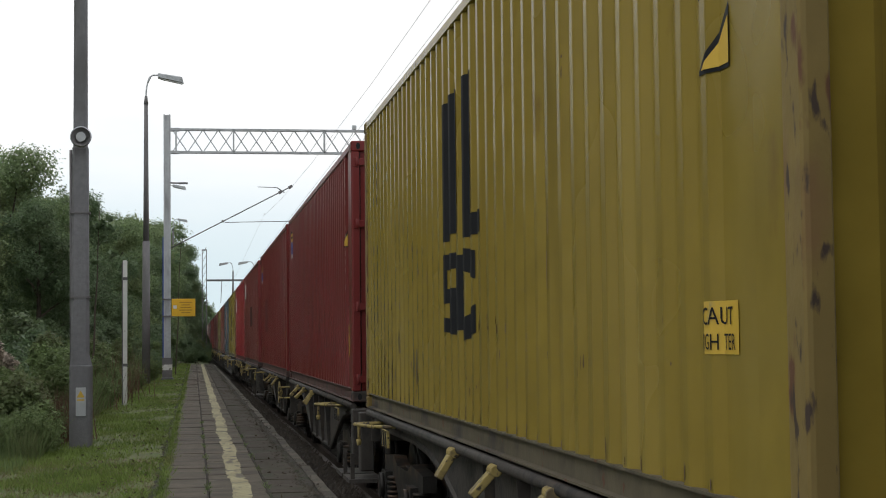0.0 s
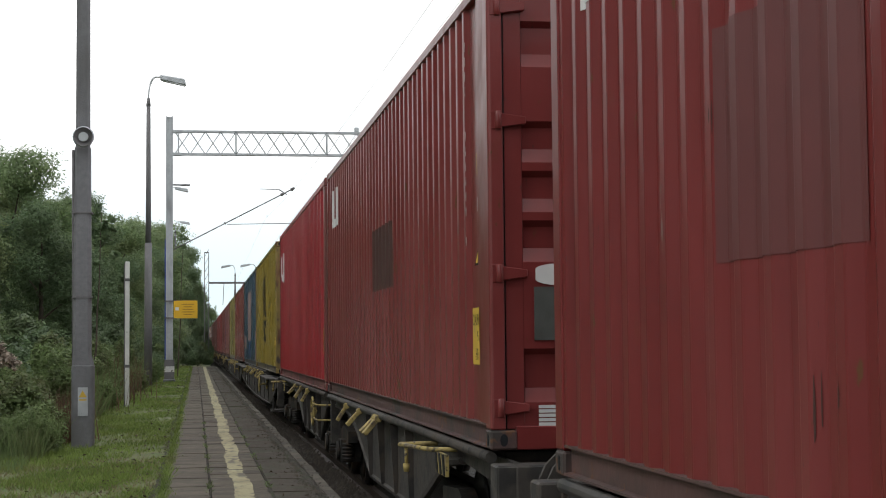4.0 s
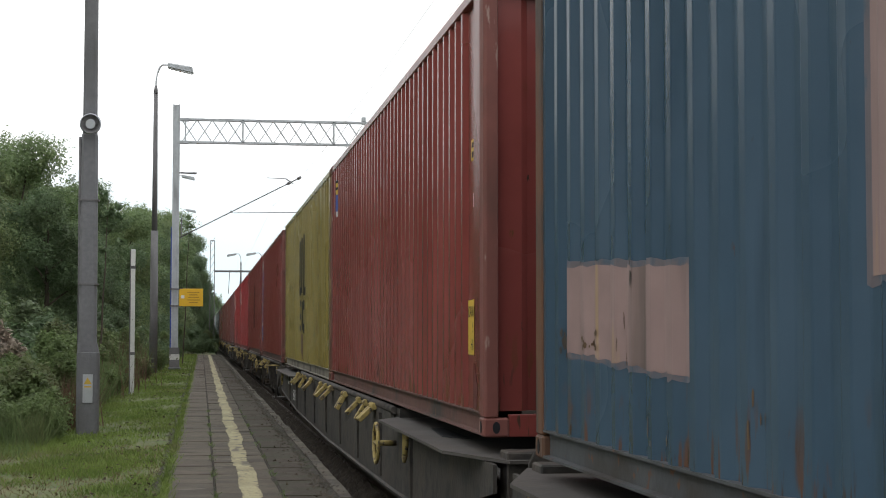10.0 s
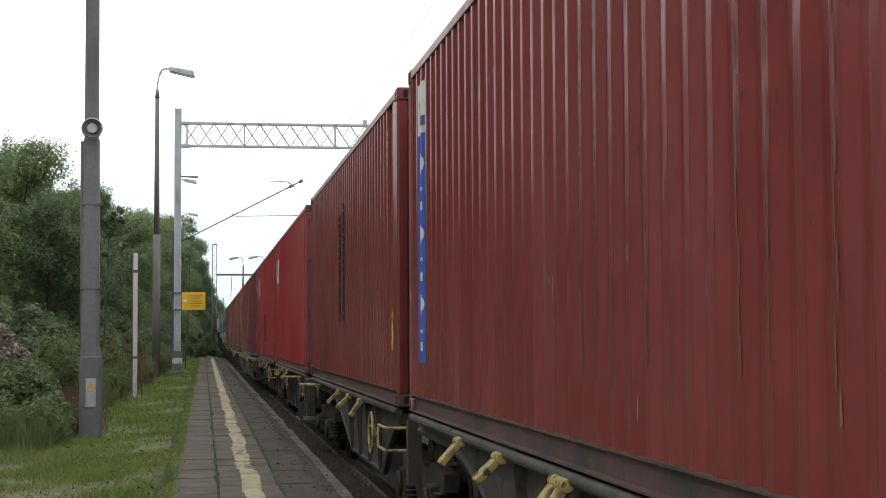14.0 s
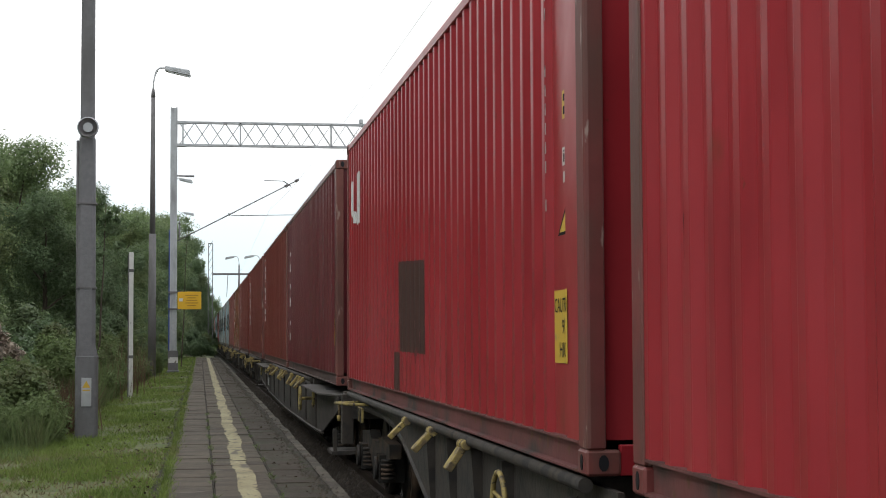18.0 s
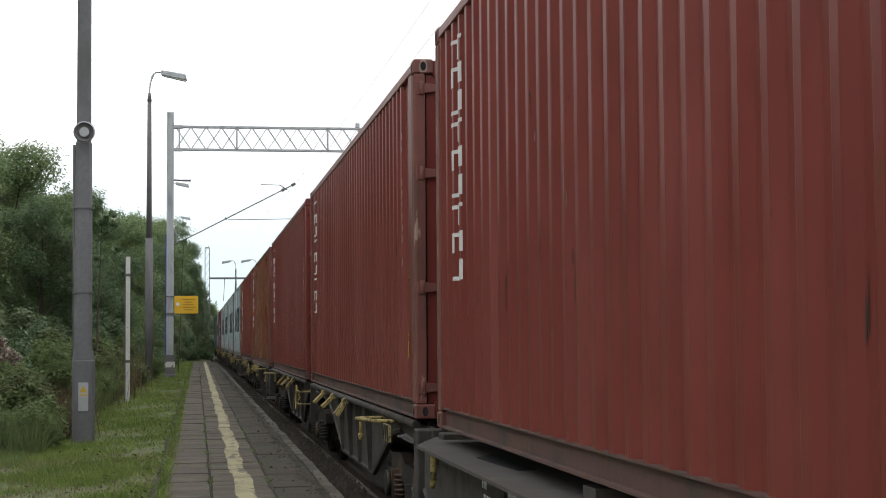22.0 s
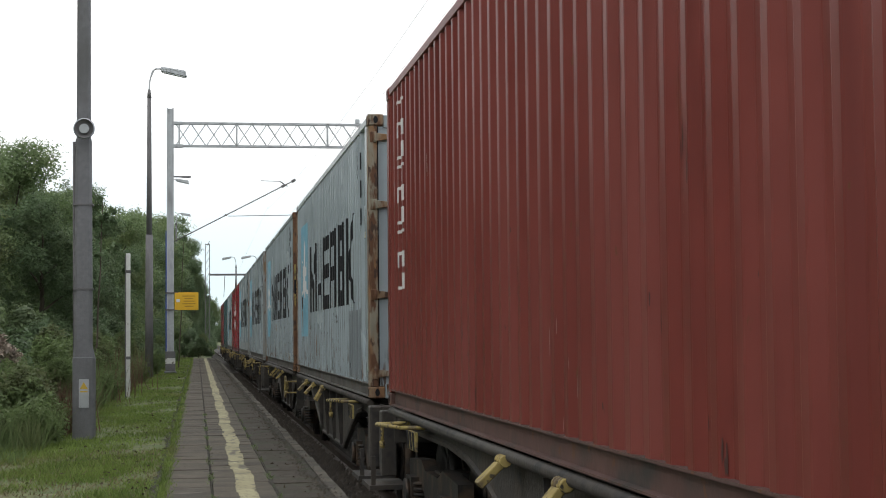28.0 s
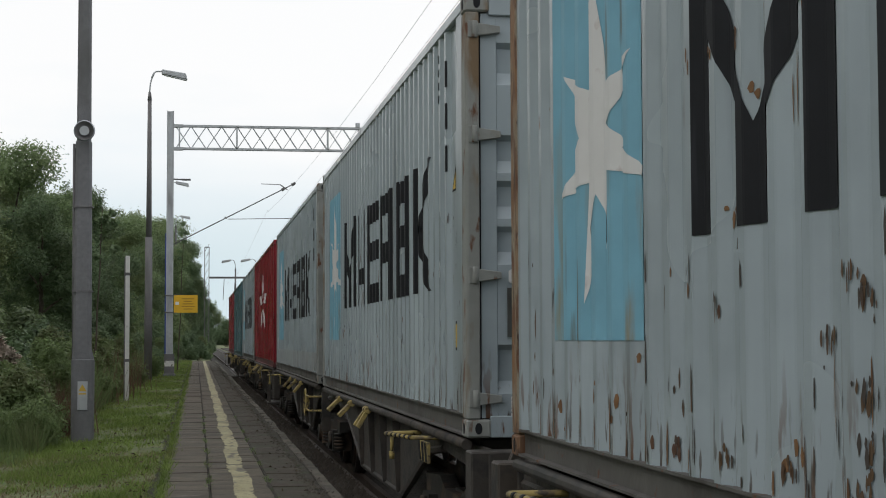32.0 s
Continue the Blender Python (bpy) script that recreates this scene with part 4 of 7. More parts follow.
# ---- paint marks and stickers on the containers (y runs away from the camera, z up) ----
def text_tris(body):
    """Triangles of a line of text in the built-in font, as (u, v) in units of the letter height."""
    cu = bpy.data.curves.new("text", "FONT")
    cu.body, cu.resolution_u = body, 3
    ob = new("text", cu)
    me = ob.evaluated_get(bpy.context.evaluated_depsgraph_get()).to_mesh()
    me.calc_loop_triangles()
    tris = [[(me.vertices[i].co.x, me.vertices[i].co.y) for i in t.vertices] for t in me.loop_triangles]
    bpy.data.objects.remove(ob)
    return tris


TEXTS = {k: text_tris(k) for k in ("CAUTION", "9'6\"", "HIGH", "CAUT", "HIGH TER", "i")}


def letter(body, y, z, w, h):
    """Text on the side: it starts at y, runs towards the camera for w metres, and is h high."""
    tris = TEXTS[body]
    u0, u1 = min(p[0] for t in tris for p in t), max(p[0] for t in tris for p in t)
    v0, v1 = min(p[1] for t in tris for p in t), max(p[1] for t in tris for p in t)
    return [[(y - (u - u0) / (u1 - u0) * w, z + (v - v0) / (v1 - v0) * h) for u, v in t] for t in tris]


def caution(c, y=-5.075, z=0.50, w=0.42, h=0.36):
    decal("height_sticker", [rect(y - w, y, z, z + h)], M_DECALY, c, "yellow height warning sticker", 0.004)
    rows = letter("CAUTION", y - 0.02, z + h * 0.69, w * 0.92, h * 0.20) + letter("9'6\"", y - w * 0.42, z + h * 0.40, w * 0.42, h * 0.20) + letter("HIGH", y - w * 0.30, z + h * 0.08, w * 0.55, h * 0.21)
    decal("sticker_lettering", rows, M_INK, c, "", 0.007)


def triangle(c, y=-5.17, z=1.13, w=0.27, h=0.22):
    decal("warning_triangle", [[(y, z), (y - w, z), (y - w, z + h)]], M_INK, c, "black-edged yellow warning triangle", 0.004)
    decal("triangle_face", [[(y - 0.045, z + 0.014), (y - w, z + 0.014), (y - w, z + h - 0.045)]], M_DECALY, c, "", 0.007)


def code_column(c, y=-5.008, z0=1.15, z1=2.60, mat=None, w=0.008, step=0.098):
    z, k, bars = z1, 0, []
    while z - 0.1 > z0:
        if k not in (4, 5, 12):
            bars.append(rect(y - w, y, z - step * 0.62, z))
        z -= step
        k += 1
    decal("code_column", bars, mat or M_CODE, c, "upright column of unreadable code", 0.005)["kind"] = "stuff"


def square_mark(c, y=-5.28, z=1.37):
    decal("white_plate", [rect(y - 0.14, y, z + 0.10, z + 0.19)], M_DECALW, c, "", 0.004)
    decal("plate_sign", letter("i", y - 0.03, z + 0.115, 0.03, 0.06), M_INK, c, "", 0.007)["kind"] = "stuff"
    small_code(c, y, z)


def small_code(c, y=-5.28, z=1.37):
    """Two white dashes below the square plate."""
    for k in (0, 1):
        decal("white_dash", [rect(y - 0.05 - 0.055 * k, y - 0.015 - 0.055 * k, z + 0.015, z + 0.07)], M_DECALW, c, "", 0.004)


def small_yellow(c, y=-5.28, z=1.70):
    decal("yellow_sticker", [rect(y - 0.14, y, z, z + 0.14)], M_DECALY, c, "", 0.004)
    decal("sticker_lettering", [rect(y - 0.10, y - 0.03, z + 0.085, z + 0.12), rect(y - 0.10, y - 0.03, z + 0.02, z + 0.06)], M_INK, c, "", 0.007)


def brushed(y0, y1, z0, z1, seed, drop=0.0):
    """A rolled-on patch with uneven upper and lower ends, sinking by drop towards its near side."""
    r, out, y = random.Random(seed), [], y0
    a, b = z0 - drop, z1 - drop
    while y < y1:
        w = min(r.uniform(0.03, 0.07), y1 - y)
        sink = drop * (y1 - y - w) / (y1 - y0)
        a2, b2 = z0 + r.uniform(-0.009, 0.009) - sink, z1 + r.uniform(-0.009, 0.009) - sink - (0.0 if drop else 0.10 * (y > y1 - 0.5))
        out.append([(y, a), (y + w, a2), (y + w, b2), (y, b)])
        a, b, y = a2, b2, y + w
        if w < 0.005:
            break
    return out


def near_marks(c, col=None):
    caution(c), triangle(c), code_column(c, mat=col), square_mark(c), small_yellow(c)


def tall_emblem(c, y=0.93, dz=0.0):
    """Two stacked black emblems, drawn as plain bars and blocks."""
    w = 1.58
    m = [rect(y - 0.30, y, 1.36 + dz, 2.33 + dz), rect(y - 0.74, y - 0.42, 1.40 + dz, 2.36 + dz), rect(y - 1.28, y - 0.92, 1.34 + dz, 2.40 + dz), rect(y - 1.60, y - 1.28, 1.34 + dz, 1.48 + dz),
         [(y - 0.30, 1.36 + dz), (y - 0.42, 1.40 + dz), (y - 0.42, 1.52 + dz), (y - 0.30, 1.50 + dz)]]
    k = [rect(y - 0.56, y - 0.05, 1.16 + dz, 1.27 + dz), rect(y - 0.24, y - 0.05, 1.03 + dz, 1.16 + dz), rect(y - 0.56, y - 0.05, 0.93 + dz, 1.03 + dz), rect(y - 0.56, y - 0.36, 0.82 + dz, 0.93 + dz), [(y - 0.56, 0.71 + dz), (y - 0.05, 0.74 + dz), (y - 0.05, 0.84 + dz), (y - 0.36, 0.82 + dz), (y - 0.56, 0.82 + dz)],
         rect(y - 0.919, y - 0.68, 0.74 + dz, 1.24 + dz), [(y - 0.92, 1.28 + dz), (y - 1.36, 1.24 + dz), (y - 1.36, 1.06 + dz), (y - 0.92, 1.14 + dz)], [(y - 0.92, 0.66 + dz), (y - 1.36, 0.72 + dz), (y - 1.36, 0.90 + dz), (y - 0.92, 0.80 + dz)]]
    for poly in m + k:
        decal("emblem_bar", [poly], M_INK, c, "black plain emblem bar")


def ochre_marks(c, dz=0.0, low=0.0):
    tall_emblem(c, 1.05 + 0.5 * low, dz)
    triangle(c, -4.92 - low, 1.58 - low, 0.24, 0.22)
    decal("height_sticker", [rect(-5.20 - low, -4.88 - low, 0.62 - low, 0.80 - low)], M_DECALY, c, "yellow height warning sticker")
    decal("sticker_lettering", letter("CAUT", -4.93 - low, 0.72 - low, 0.22, 0.06) + letter("HIGH TER", -4.89 - low, 0.635 - low, 0.28, 0.055), M_INK, c, "", 0.007)
    code_column(c, -4.88, 1.75, 2.6, M_INK, 0.03)
    code_column(c, 5.33, 0.5, 2.55, M_INK, 0.022, 0.16)
    code_column(c, 5.04, 0.72, 2.55, M_INK, 0.030, 0.16)


def white_emblem(c):
    """A white hook and a bar near the far end."""
    for poly in (rect(5.38, 5.60, 2.07, 2.42), [(5.60, 2.065), (5.46, 1.93), (4.99, 1.90), (4.99, 2.03), (5.38, 2.065)], rect(4.70, 4.985, 1.88, 2.46)):
        decal("emblem_block", [poly], M_DECALW, c, "white plain emblem block")


def upright_bars(c, y=5.25, z0=1.0, z1=2.65, n=9, w=0.34, mat=None):
    """A white name written down the side, unreadable here: bars and rings of its size."""
    bars, step = [], (z1 - z0) / n
    for k in range(n):
        z = z1 - k * step
        h = step * 0.72
        form = k % 3
        if form == 0:
            bars += [rect(y - w, y, z - h * 0.20, z), rect(y - w * 0.62, y - w * 0.34, z - h, z - h * 0.20)]
        elif form == 1:
            bars += [rect(y - w, y - w * 0.78, z - h, z), rect(y - w * 0.22, y, z - h, z), rect(y - w * 0.78, y - w * 0.22, z - h * 0.20, z)]
        else:
            bars += [rect(y - w, y, z - h, z - h * 0.8), rect(y - w, y - w * 0.76, z - h * 0.8, z)]
    for bar in bars:
        decal("name_bar", [bar], mat or M_DECALW, c, "white painted bar")


def big_letters(c, dy=0.0):
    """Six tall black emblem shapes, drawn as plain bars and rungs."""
    z0, z1 = 1.00, 2.01
    out = [rect(2.74, 2.92, z0, z1), rect(1.60, 1.84, z0, z1), rect(2.18, 2.46, z0, z0 + 0.33),          # outer bars, a wedge between
           [(2.74, z1), (2.74, z1 - 0.30), (2.46, z0 + 0.33), (2.32, z0 + 0.33)], [(1.84, z1), (2.32, z0 + 0.33), (2.18, z0 + 0.33), (1.84, z1 - 0.36)],
           rect(1.12, 1.34, z0, z1 - 0.04), rect(0.56, 0.78, z0, z1 - 0.02), rect(0.78, 1.12, 1.22, 1.39),   # two bars and a low rung
           rect(0.13, 0.28, z0, z1), rect(-0.85, -1.04, z0, z1), rect(-1.42, -1.74, z0, z1),
           rect(-2.08, -2.26, z0, z1), rect(-2.74, -2.98, z0, z1), rect(-3.22, -3.44, z0, z1)]
    for a, b, rungs in ((0.13, -0.62, (0.0, 0.42, 0.80)), (-1.04, -1.42, (0.35, 0.80)), (-2.26, -2.74, (0.0, 0.42, 0.80))):
        out += [rect(a, b, z0 + r, z0 + r + 0.19) for r in rungs]
    out += [[(-3.44, 1.42), (-3.58, 1.58), (-3.98, z1), (-4.20, z1), (-3.70, 1.50)], [(-3.44, 1.58), (-3.70, 1.50), (-4.20, z0), (-3.96, z0), (-3.52, 1.36)]]
    for poly in out:
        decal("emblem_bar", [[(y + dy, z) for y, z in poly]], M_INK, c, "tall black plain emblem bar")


def star_patch(c):
    decal("blue_patch", [rect(3.42, 5.00, 0.63, 2.45)], M_SKYP, c, "faded light blue square")
    cy, cz, pts = 4.20, 1.52, []
    for k, (turn, far) in enumerate(((90, 0.82), (34, 0.66), (-19, 0.66), (-73, 0.76), (-116, 0.56), (-163, 0.84), (-206, 0.68))):
        for a, r in ((turn, far), (turn - 26, 0.25)):
            pts.append((cy + r * math.cos(math.radians(a)), cz + r * math.sin(math.radians(a))))
    decal("star", [[(cy, cz), pts[k], pts[(k + 1) % 14]] for k in range(14)], M_DECALW, c, "white seven-pointed star", 0.007)


def grey_marks(c, dy=0.0):
    big_letters(c, dy)
    star_patch(c)
    triangle(c, -5.10, 1.66, 0.16, 0.18)
    code_column(c, -4.62, 2.05, 2.7, M_INK, 0.05)
    code_column(c, -4.98, 1.9, 2.6, M_INK, 0.04, 0.3)
    decal("sticker_edge", [rect(-5.38, -5.22, 0.56, 0.76)], M_INK, c, "", 0.004)
    decal("yellow_sticker", [rect(-5.365, -5.235, 0.58, 0.74)], M_DECALY, c, "", 0.006)


def chip(r, y, z, a, b):
    """One uneven flake or run, a wide and b high."""
    return [(y - a * r.uniform(0.1, 0.5), z - b * r.uniform(0.2, 0.5)), (y - a * r.uniform(0.0, 0.3), z - b * r.uniform(0.8, 1.0)), (y + a * r.uniform(0.2, 0.5), z - b), (y + a * r.uniform(0.4, 0.9), z - b * r.uniform(0.3, 0.7)), (y + a * r.uniform(0.2, 0.5), z - b * 0.05), (y, z)]


def spots(c, mat, seed, n, y0, y1, z0, z1, sy=(0.006, 0.02), sz=(0.02, 0.10), name="run_rust", label="rust runs and chips"):
    """Small uneven runs of rust or scrapes, loose and in clusters."""
    r = random.Random(seed)
    out = []
    for k in range(n):
        if k % 4 == 0:
            hy, hz = r.uniform(y0, y1), z0 + (z1 - z0) * r.random() ** 1.4
        y, z = hy + r.gauss(0, 0.10) * (k % 4 > 0), hz + r.gauss(0, 0.06) * (k % 4 > 0)
        if y0 < y < y1 and 0.2 < z < 2.75:
            out.append(chip(r, y, z, r.uniform(*sy), min(z - 0.16, r.uniform(*sz))))
    ob = decal(name, out, mat, c, label, 0.003)
    ob["kind"] = "stuff"


def foot_ticks(c, mat, seed, chance=0.75, high=0.10):
    """Rust that starts at the foot of each fold, and rows of it where the folds were scraped."""
    r = random.Random(seed)
    out, y = [], FIRST + BACK + 0.04
    rows = [(r.uniform(-5, 4), r.uniform(0.45, 1.9), r.randint(3, 6)) for _ in range(4)]
    while y < 5.7:
        if r.random() < chance:
            h = high * r.uniform(0.3, 1.1)
            out.append(chip(r, y + r.uniform(-0.02, 0.02), 0.155 + h, r.uniform(0.008, 0.022), h))
            if r.random() < 0.4:
                out.append(chip(r, y + r.uniform(0.03, 0.06), 0.155 + h * 0.7, 0.010, h * 0.7))
        for ry, rz, n in rows:
            if ry <= y < ry + n * PITCH:
                for _ in range(3):
                    z = rz + r.gauss(0, 0.025)
                    out.append(chip(r, y + r.uniform(-0.03, 0.05), z, r.uniform(0.01, 0.03), r.uniform(0.02, 0.06)))
        y += PITCH
    ob = decal("foot_rust", out, mat, c, "rust at the foot of the folds", 0.0035)
    ob["kind"] = "stuff"


def fold_scrapes(c, mat, seed, folds, z0, z1, fill=0.7, label="paint rubbed off along the folds"):
    """Narrow broken streaks that follow the outer folds, where the sheet has been rubbed."""
    r, out = random.Random(seed), []
    for k in folds:
        y, z = FIRST + BACK + PITCH * k + 0.033, z0 + r.uniform(0.0, 0.25)
        while z < z1:
            h = r.uniform(0.04, 0.22)
            if r.random() < fill:
                w = r.uniform(0.003, 0.011)
                e = r.uniform(-0.016, 0.016)
                out.append([(y + e - w, z), (y + e + w * 0.6, z - 0.01), (y + e + w, z + h * 0.6), (y + e + w * 0.2, z + h), (y + e - w * 0.8, z + h * 0.7)])
            z += h * r.uniform(0.9, 1.4)
    decal("fold_scrape", out, mat, c, label, 0.003)["kind"] = "stuff"


for i in (0, 1, 6, 9):
    ochre_marks(BOXES[i], -0.05 if i == 9 else 0.0, 0.2 if i == 9 else 0.0)
    foot_ticks(BOXES[i], M_STAIN, 40 + i)
    spots(BOXES[i], M_STAIN, 45 + i, 60, -5.6, 5.6, 0.2, 0.7, (0.004, 0.012), (0.02, 0.08))
    spots(BOXES[i], M_STAIN, 60 + i, 36, -5.6, 5.6, 0.6, 2.4, (0.003, 0.010), (0.015, 0.07), "chipped_rust", "small rust chips")
spots(BOXES[1], M_DRIP, 310, 26, 2.0, 5.5, 0.42, 0.78, (0.008, 0.020), (0.12, 0.45), "long_drip", "long dark drips down the folds")
spots(BOXES[20], M_RUN, 311, 44, -3.4, 3.2, 0.6, 1.4, (0.004, 0.012), (0.15, 0.5), "orange_run", "long orange rust runs below the emblem")
leaf = next(o for o in BOXES[2].children if o.name.startswith("door_leaf"))
for nm, x0, x1, z0, z1, m, lb in (("blue_sticker", -1.02, -0.74, 1.90, 2.24, M_DECALW, "white-edged blue sticker"), ("yellow_sticker", -1.02, -0.74, 1.27, 1.58, M_DECALY, "yellow warning sticker"), ("text_strip", -1.06, -0.72, 1.69, 1.72, M_DECALW, "")):
    bm = bmesh.new()
    box(bm, x0, x1, -HL + 0.022, -HL + 0.028, z0, z1)
    part(nm, bm, m, leaf, lb)
bm = bmesh.new()
box(bm, -1.00, -0.76, -HL + 0.017, -HL + 0.0215, 1.96, 2.22)
part("blue_field", bm, M_BLUESTR, leaf)
decal("rust_stain", [[(0.62, 0.62), (0.10, 0.62), (0.05, 0.30), (0.20, 0.19), (0.45, 0.21), (0.66, 0.34)]], M_STAIN, BOXES[9], "brown rust stain below the emblem")
decal("white_label", [rect(-5.17, -5.09, 0.46, 0.54)], M_DECALW, BOXES[9], "", 0.008)
for i in (4, 5, 12, 13):
    near_marks(BOXES[i])
caution(BOXES[2]), code_column(BOXES[2])
for i in (3, 14):
    caution(BOXES[i]), code_column(BOXES[i]), square_mark(BOXES[i]), small_yellow(BOXES[i])
triangle(BOXES[2], -4.90, 1.76, 0.16, 0.20), triangle(BOXES[3], -4.55, 1.78, 0.16, 0.20)
caution(BOXES[8]), square_mark(BOXES[8]), small_yellow(BOXES[8], -5.20, 1.78)
for i in (15, 16, 17, 19):
    caution(BOXES[i], -5.17, 0.48, 0.29, 0.21), triangle(BOXES[i]), code_column(BOXES[i]), square_mark(BOXES[i]), small_yellow(BOXES[i])
for i in (10, 11, 18):
    triangle(BOXES[i]), code_column(BOXES[i]), square_mark(BOXES[i])
caution(BOXES[11])
for i in (5, 12, 13):
    white_emblem(BOXES[i])
for i in (2, 3, 8):
    decal("far_sticker", [rect(5.20, 5.52, 2.16, 2.64)], M_DECALW, BOXES[i], "tall white-edged sticker", 0.004)
    decal("sticker_field", [rect(5.22, 5.50, 2.23, 2.45)], M_BLUESTR, BOXES[i], "", 0.007)
    decal("sticker_field", [rect(5.22, 5.50, 2.45, 2.62)], M_DECALY, BOXES[i], "", 0.007)
    for z in (2.47, 2.56):
        decal("sticker_stripe", [[(5.22, z + 0.05), (5.50, z), (5.50, z + 0.035), (5.22, z + 0.085)]], M_INK, BOXES[i], "", 0.010)
c = BOXES[3]
decal("repaint_patch", [rect(2.4, 3.6, 0.9, 1.7)], M_REDFADE, c, "darker repainted patch", 0.003)
c = BOXES[4]
decal("emblem", [rect(4.6, 5.5, 2.12, 2.22), rect(5.1, 5.4, 2.22, 2.6), rect(4.6, 4.9, 2.22, 2.6)], M_DECALW, c, "white emblem of plain bars")
decal("repaint_patch", [rect(-0.9, 0.6, 1.15, 1.75)], M_OVER, c, "dark repainted patch", 0.003)
c = BOXES[7]
decal("overpaint", brushed(-1.62, 1.86, 0.80, 2.36, 71), M_PINK, c, "big pinkish overpainted patch", 0.003)
decal("overpaint", brushed(3.49, 5.41, 0.555, 0.965, 72, 0.075), M_PINK, c, "", 0.003)
for k, (a, b, z0, z1, drop) in enumerate(((-1.65, 1.89, 0.77, 2.385, 0.0), (3.45, 5.45, 0.53, 0.99, 0.075), (-5.16, -4.83, 0.17, 1.15, 0.0))):
    decal("overspray", brushed(a, b, z0, z1, 371 + k, drop), M_THIN, c, "thin overspray round the painted patch", 0.0015)
rust = random.Random(375)
decal("chipped_rust", [chip(rust, rust.uniform(4.75, 5.05), rust.uniform(0.58, 0.66), rust.uniform(0.01, 0.04), rust.uniform(0.01, 0.035)) for k in range(22)], M_STAIN, c, "rust chips on the painted patch", 0.006)["kind"] = "stuff"
decal("chipped_rust", [chip(rust, rust.uniform(5.46, 5.54), rust.uniform(0.52, 0.68), rust.uniform(0.01, 0.03), rust.uniform(0.02, 0.07)) for k in range(10)] + [chip(rust, 4.18, 0.95, 0.02, 0.03), chip(rust, 4.18, 0.90, 0.03, 0.07)], M_CHIP, c, "", 0.008)["kind"] = "stuff"
decal("overpaint", brushed(-5.16, -4.86, 0.17, 1.12, 73) + brushed(-5.56, -5.16, 0.17, 1.34, 74), M_PINK, c, "", 0.003)
decal("blue_streak", [[(-0.40, 0.80), (-0.74, 0.80), (-0.80, 0.30), (-0.72, 0.22), (-0.50, 0.26), (-0.44, 0.40)]], M_BLUESTR, c, "bright blue streak", 0.004)
decal("blue_streak", [[(0.02, 0.72), (0.0, 0.40), (0.08, 0.28), (0.14, 0.45), (0.16, 0.72)]], M_BLUESTR, c, "", 0.004)
decal("teal_patch", [rect(-5.40, -5.26, 0.18, 0.34)], M_TEALP, c, "", 0.006)
square_mark(c, -5.10, 1.60)
spots(c, M_STAIN, 7, 60, -5.6, 5.6, 0.2, 1.2)
spots(c, M_STAIN, 8, 3, 0.1, 0.5, 1.0, 1.3, (0.05, 0.1), (0.5, 0.9))
spots(BOXES[8], M_OVER, 9, 70, -5.6, 5.2, 0.25, 0.9)
decal("grimy_patch", [[(-5.58, 0.16), (-5.27, 0.16), (-5.25, 0.36), (-5.30, 0.46), (-5.50, 0.44), (-5.60, 0.30)]], M_REDFADE, BOXES[8], "", 0.003)
c = BOXES[10]
decal("blue_strip", [rect(5.08, 5.55, 0.42, 2.28)], M_BLUESTR, c, "upright blue strip with white marks", 0.003)
decal("white_strip", [rect(5.08, 5.55, 2.28, 2.70)], M_DECALW, c, "", 0.003)
decal("strip_sign", [rect(5.22, 5.46, 2.34, 2.42), rect(5.34, 5.46, 2.42, 2.54)], M_BLUESTR, c, "", 0.006)


def half_disc(y, z, a, b):
    return [(y + a * math.cos(k * math.pi / 8), z + b * math.sin(k * math.pi / 8)) for k in range(9)]


for k, (z0, z1) in enumerate(((1.92, 2.14), (1.65, 1.84), (1.36, 1.56), (1.08, 1.27), (0.79, 1.00), (0.52, 0.69))):
    if k % 2 == 0:                                     # a white half ring
        mid = (z0 + z1) / 2
        turn = [(5.50 - q + mid, p - 5.33 + mid) for p, q in half_disc(5.33, mid, (z1 - z0) / 2, 0.26)]
        decal("strip_mark", [turn], M_DECALW, c, "white rounded mark", 0.006)
        decal("strip_gap", [[(5.50 - q + mid, p - 5.33 + mid) for p, q in half_disc(5.33, mid, (z1 - z0) * 0.27, 0.14)]], M_BLUESTR, c, "", 0.009)
    else:
        decal("strip_mark", [rect(5.27, 5.50, z0, z0 + 0.07), rect(5.38, 5.50, z0 + 0.07, z1), rect(5.27, 5.38, z1 - 0.03, z1)], M_DECALW, c, "white angular mark", 0.006)
spots(c, M_SCRAPE, 10, 44, -5.6, 5.2, 0.5, 2.3, (0.003, 0.009), (0.03, 0.22), "scraped_paint", "pale scrapes")
r = random.Random(117)
for y, top in ((0.61, 2.20), (0.40, 2.12), (0.05, 2.32), (-0.15, 2.28)):   # long black strokes of an old name
    decal("name_bar", [rect(y - 0.085, y, top - 0.1 * k - r.uniform(0.075, 0.1), top - 0.1 * k) for k in range(int((top - 0.75) / 0.1))], M_INK, BOXES[11], "long black painted stroke", 0.004)
c = BOXES[13]
decal("repaint_patch", [[(1.12, 1.29), (-0.52, 1.23), (-0.56, 0.49), (1.10, 0.50)], rect(1.10, 1.60, 0.13, 0.49)], M_OVER, c, "big dark overpainted patch", 0.0015)
spots(c, M_REDFADE, 320, 20, -0.50, 0.10, 0.52, 0.80, (0.012, 0.035), (0.03, 0.12), "worn_through", "red paint showing through the patch")
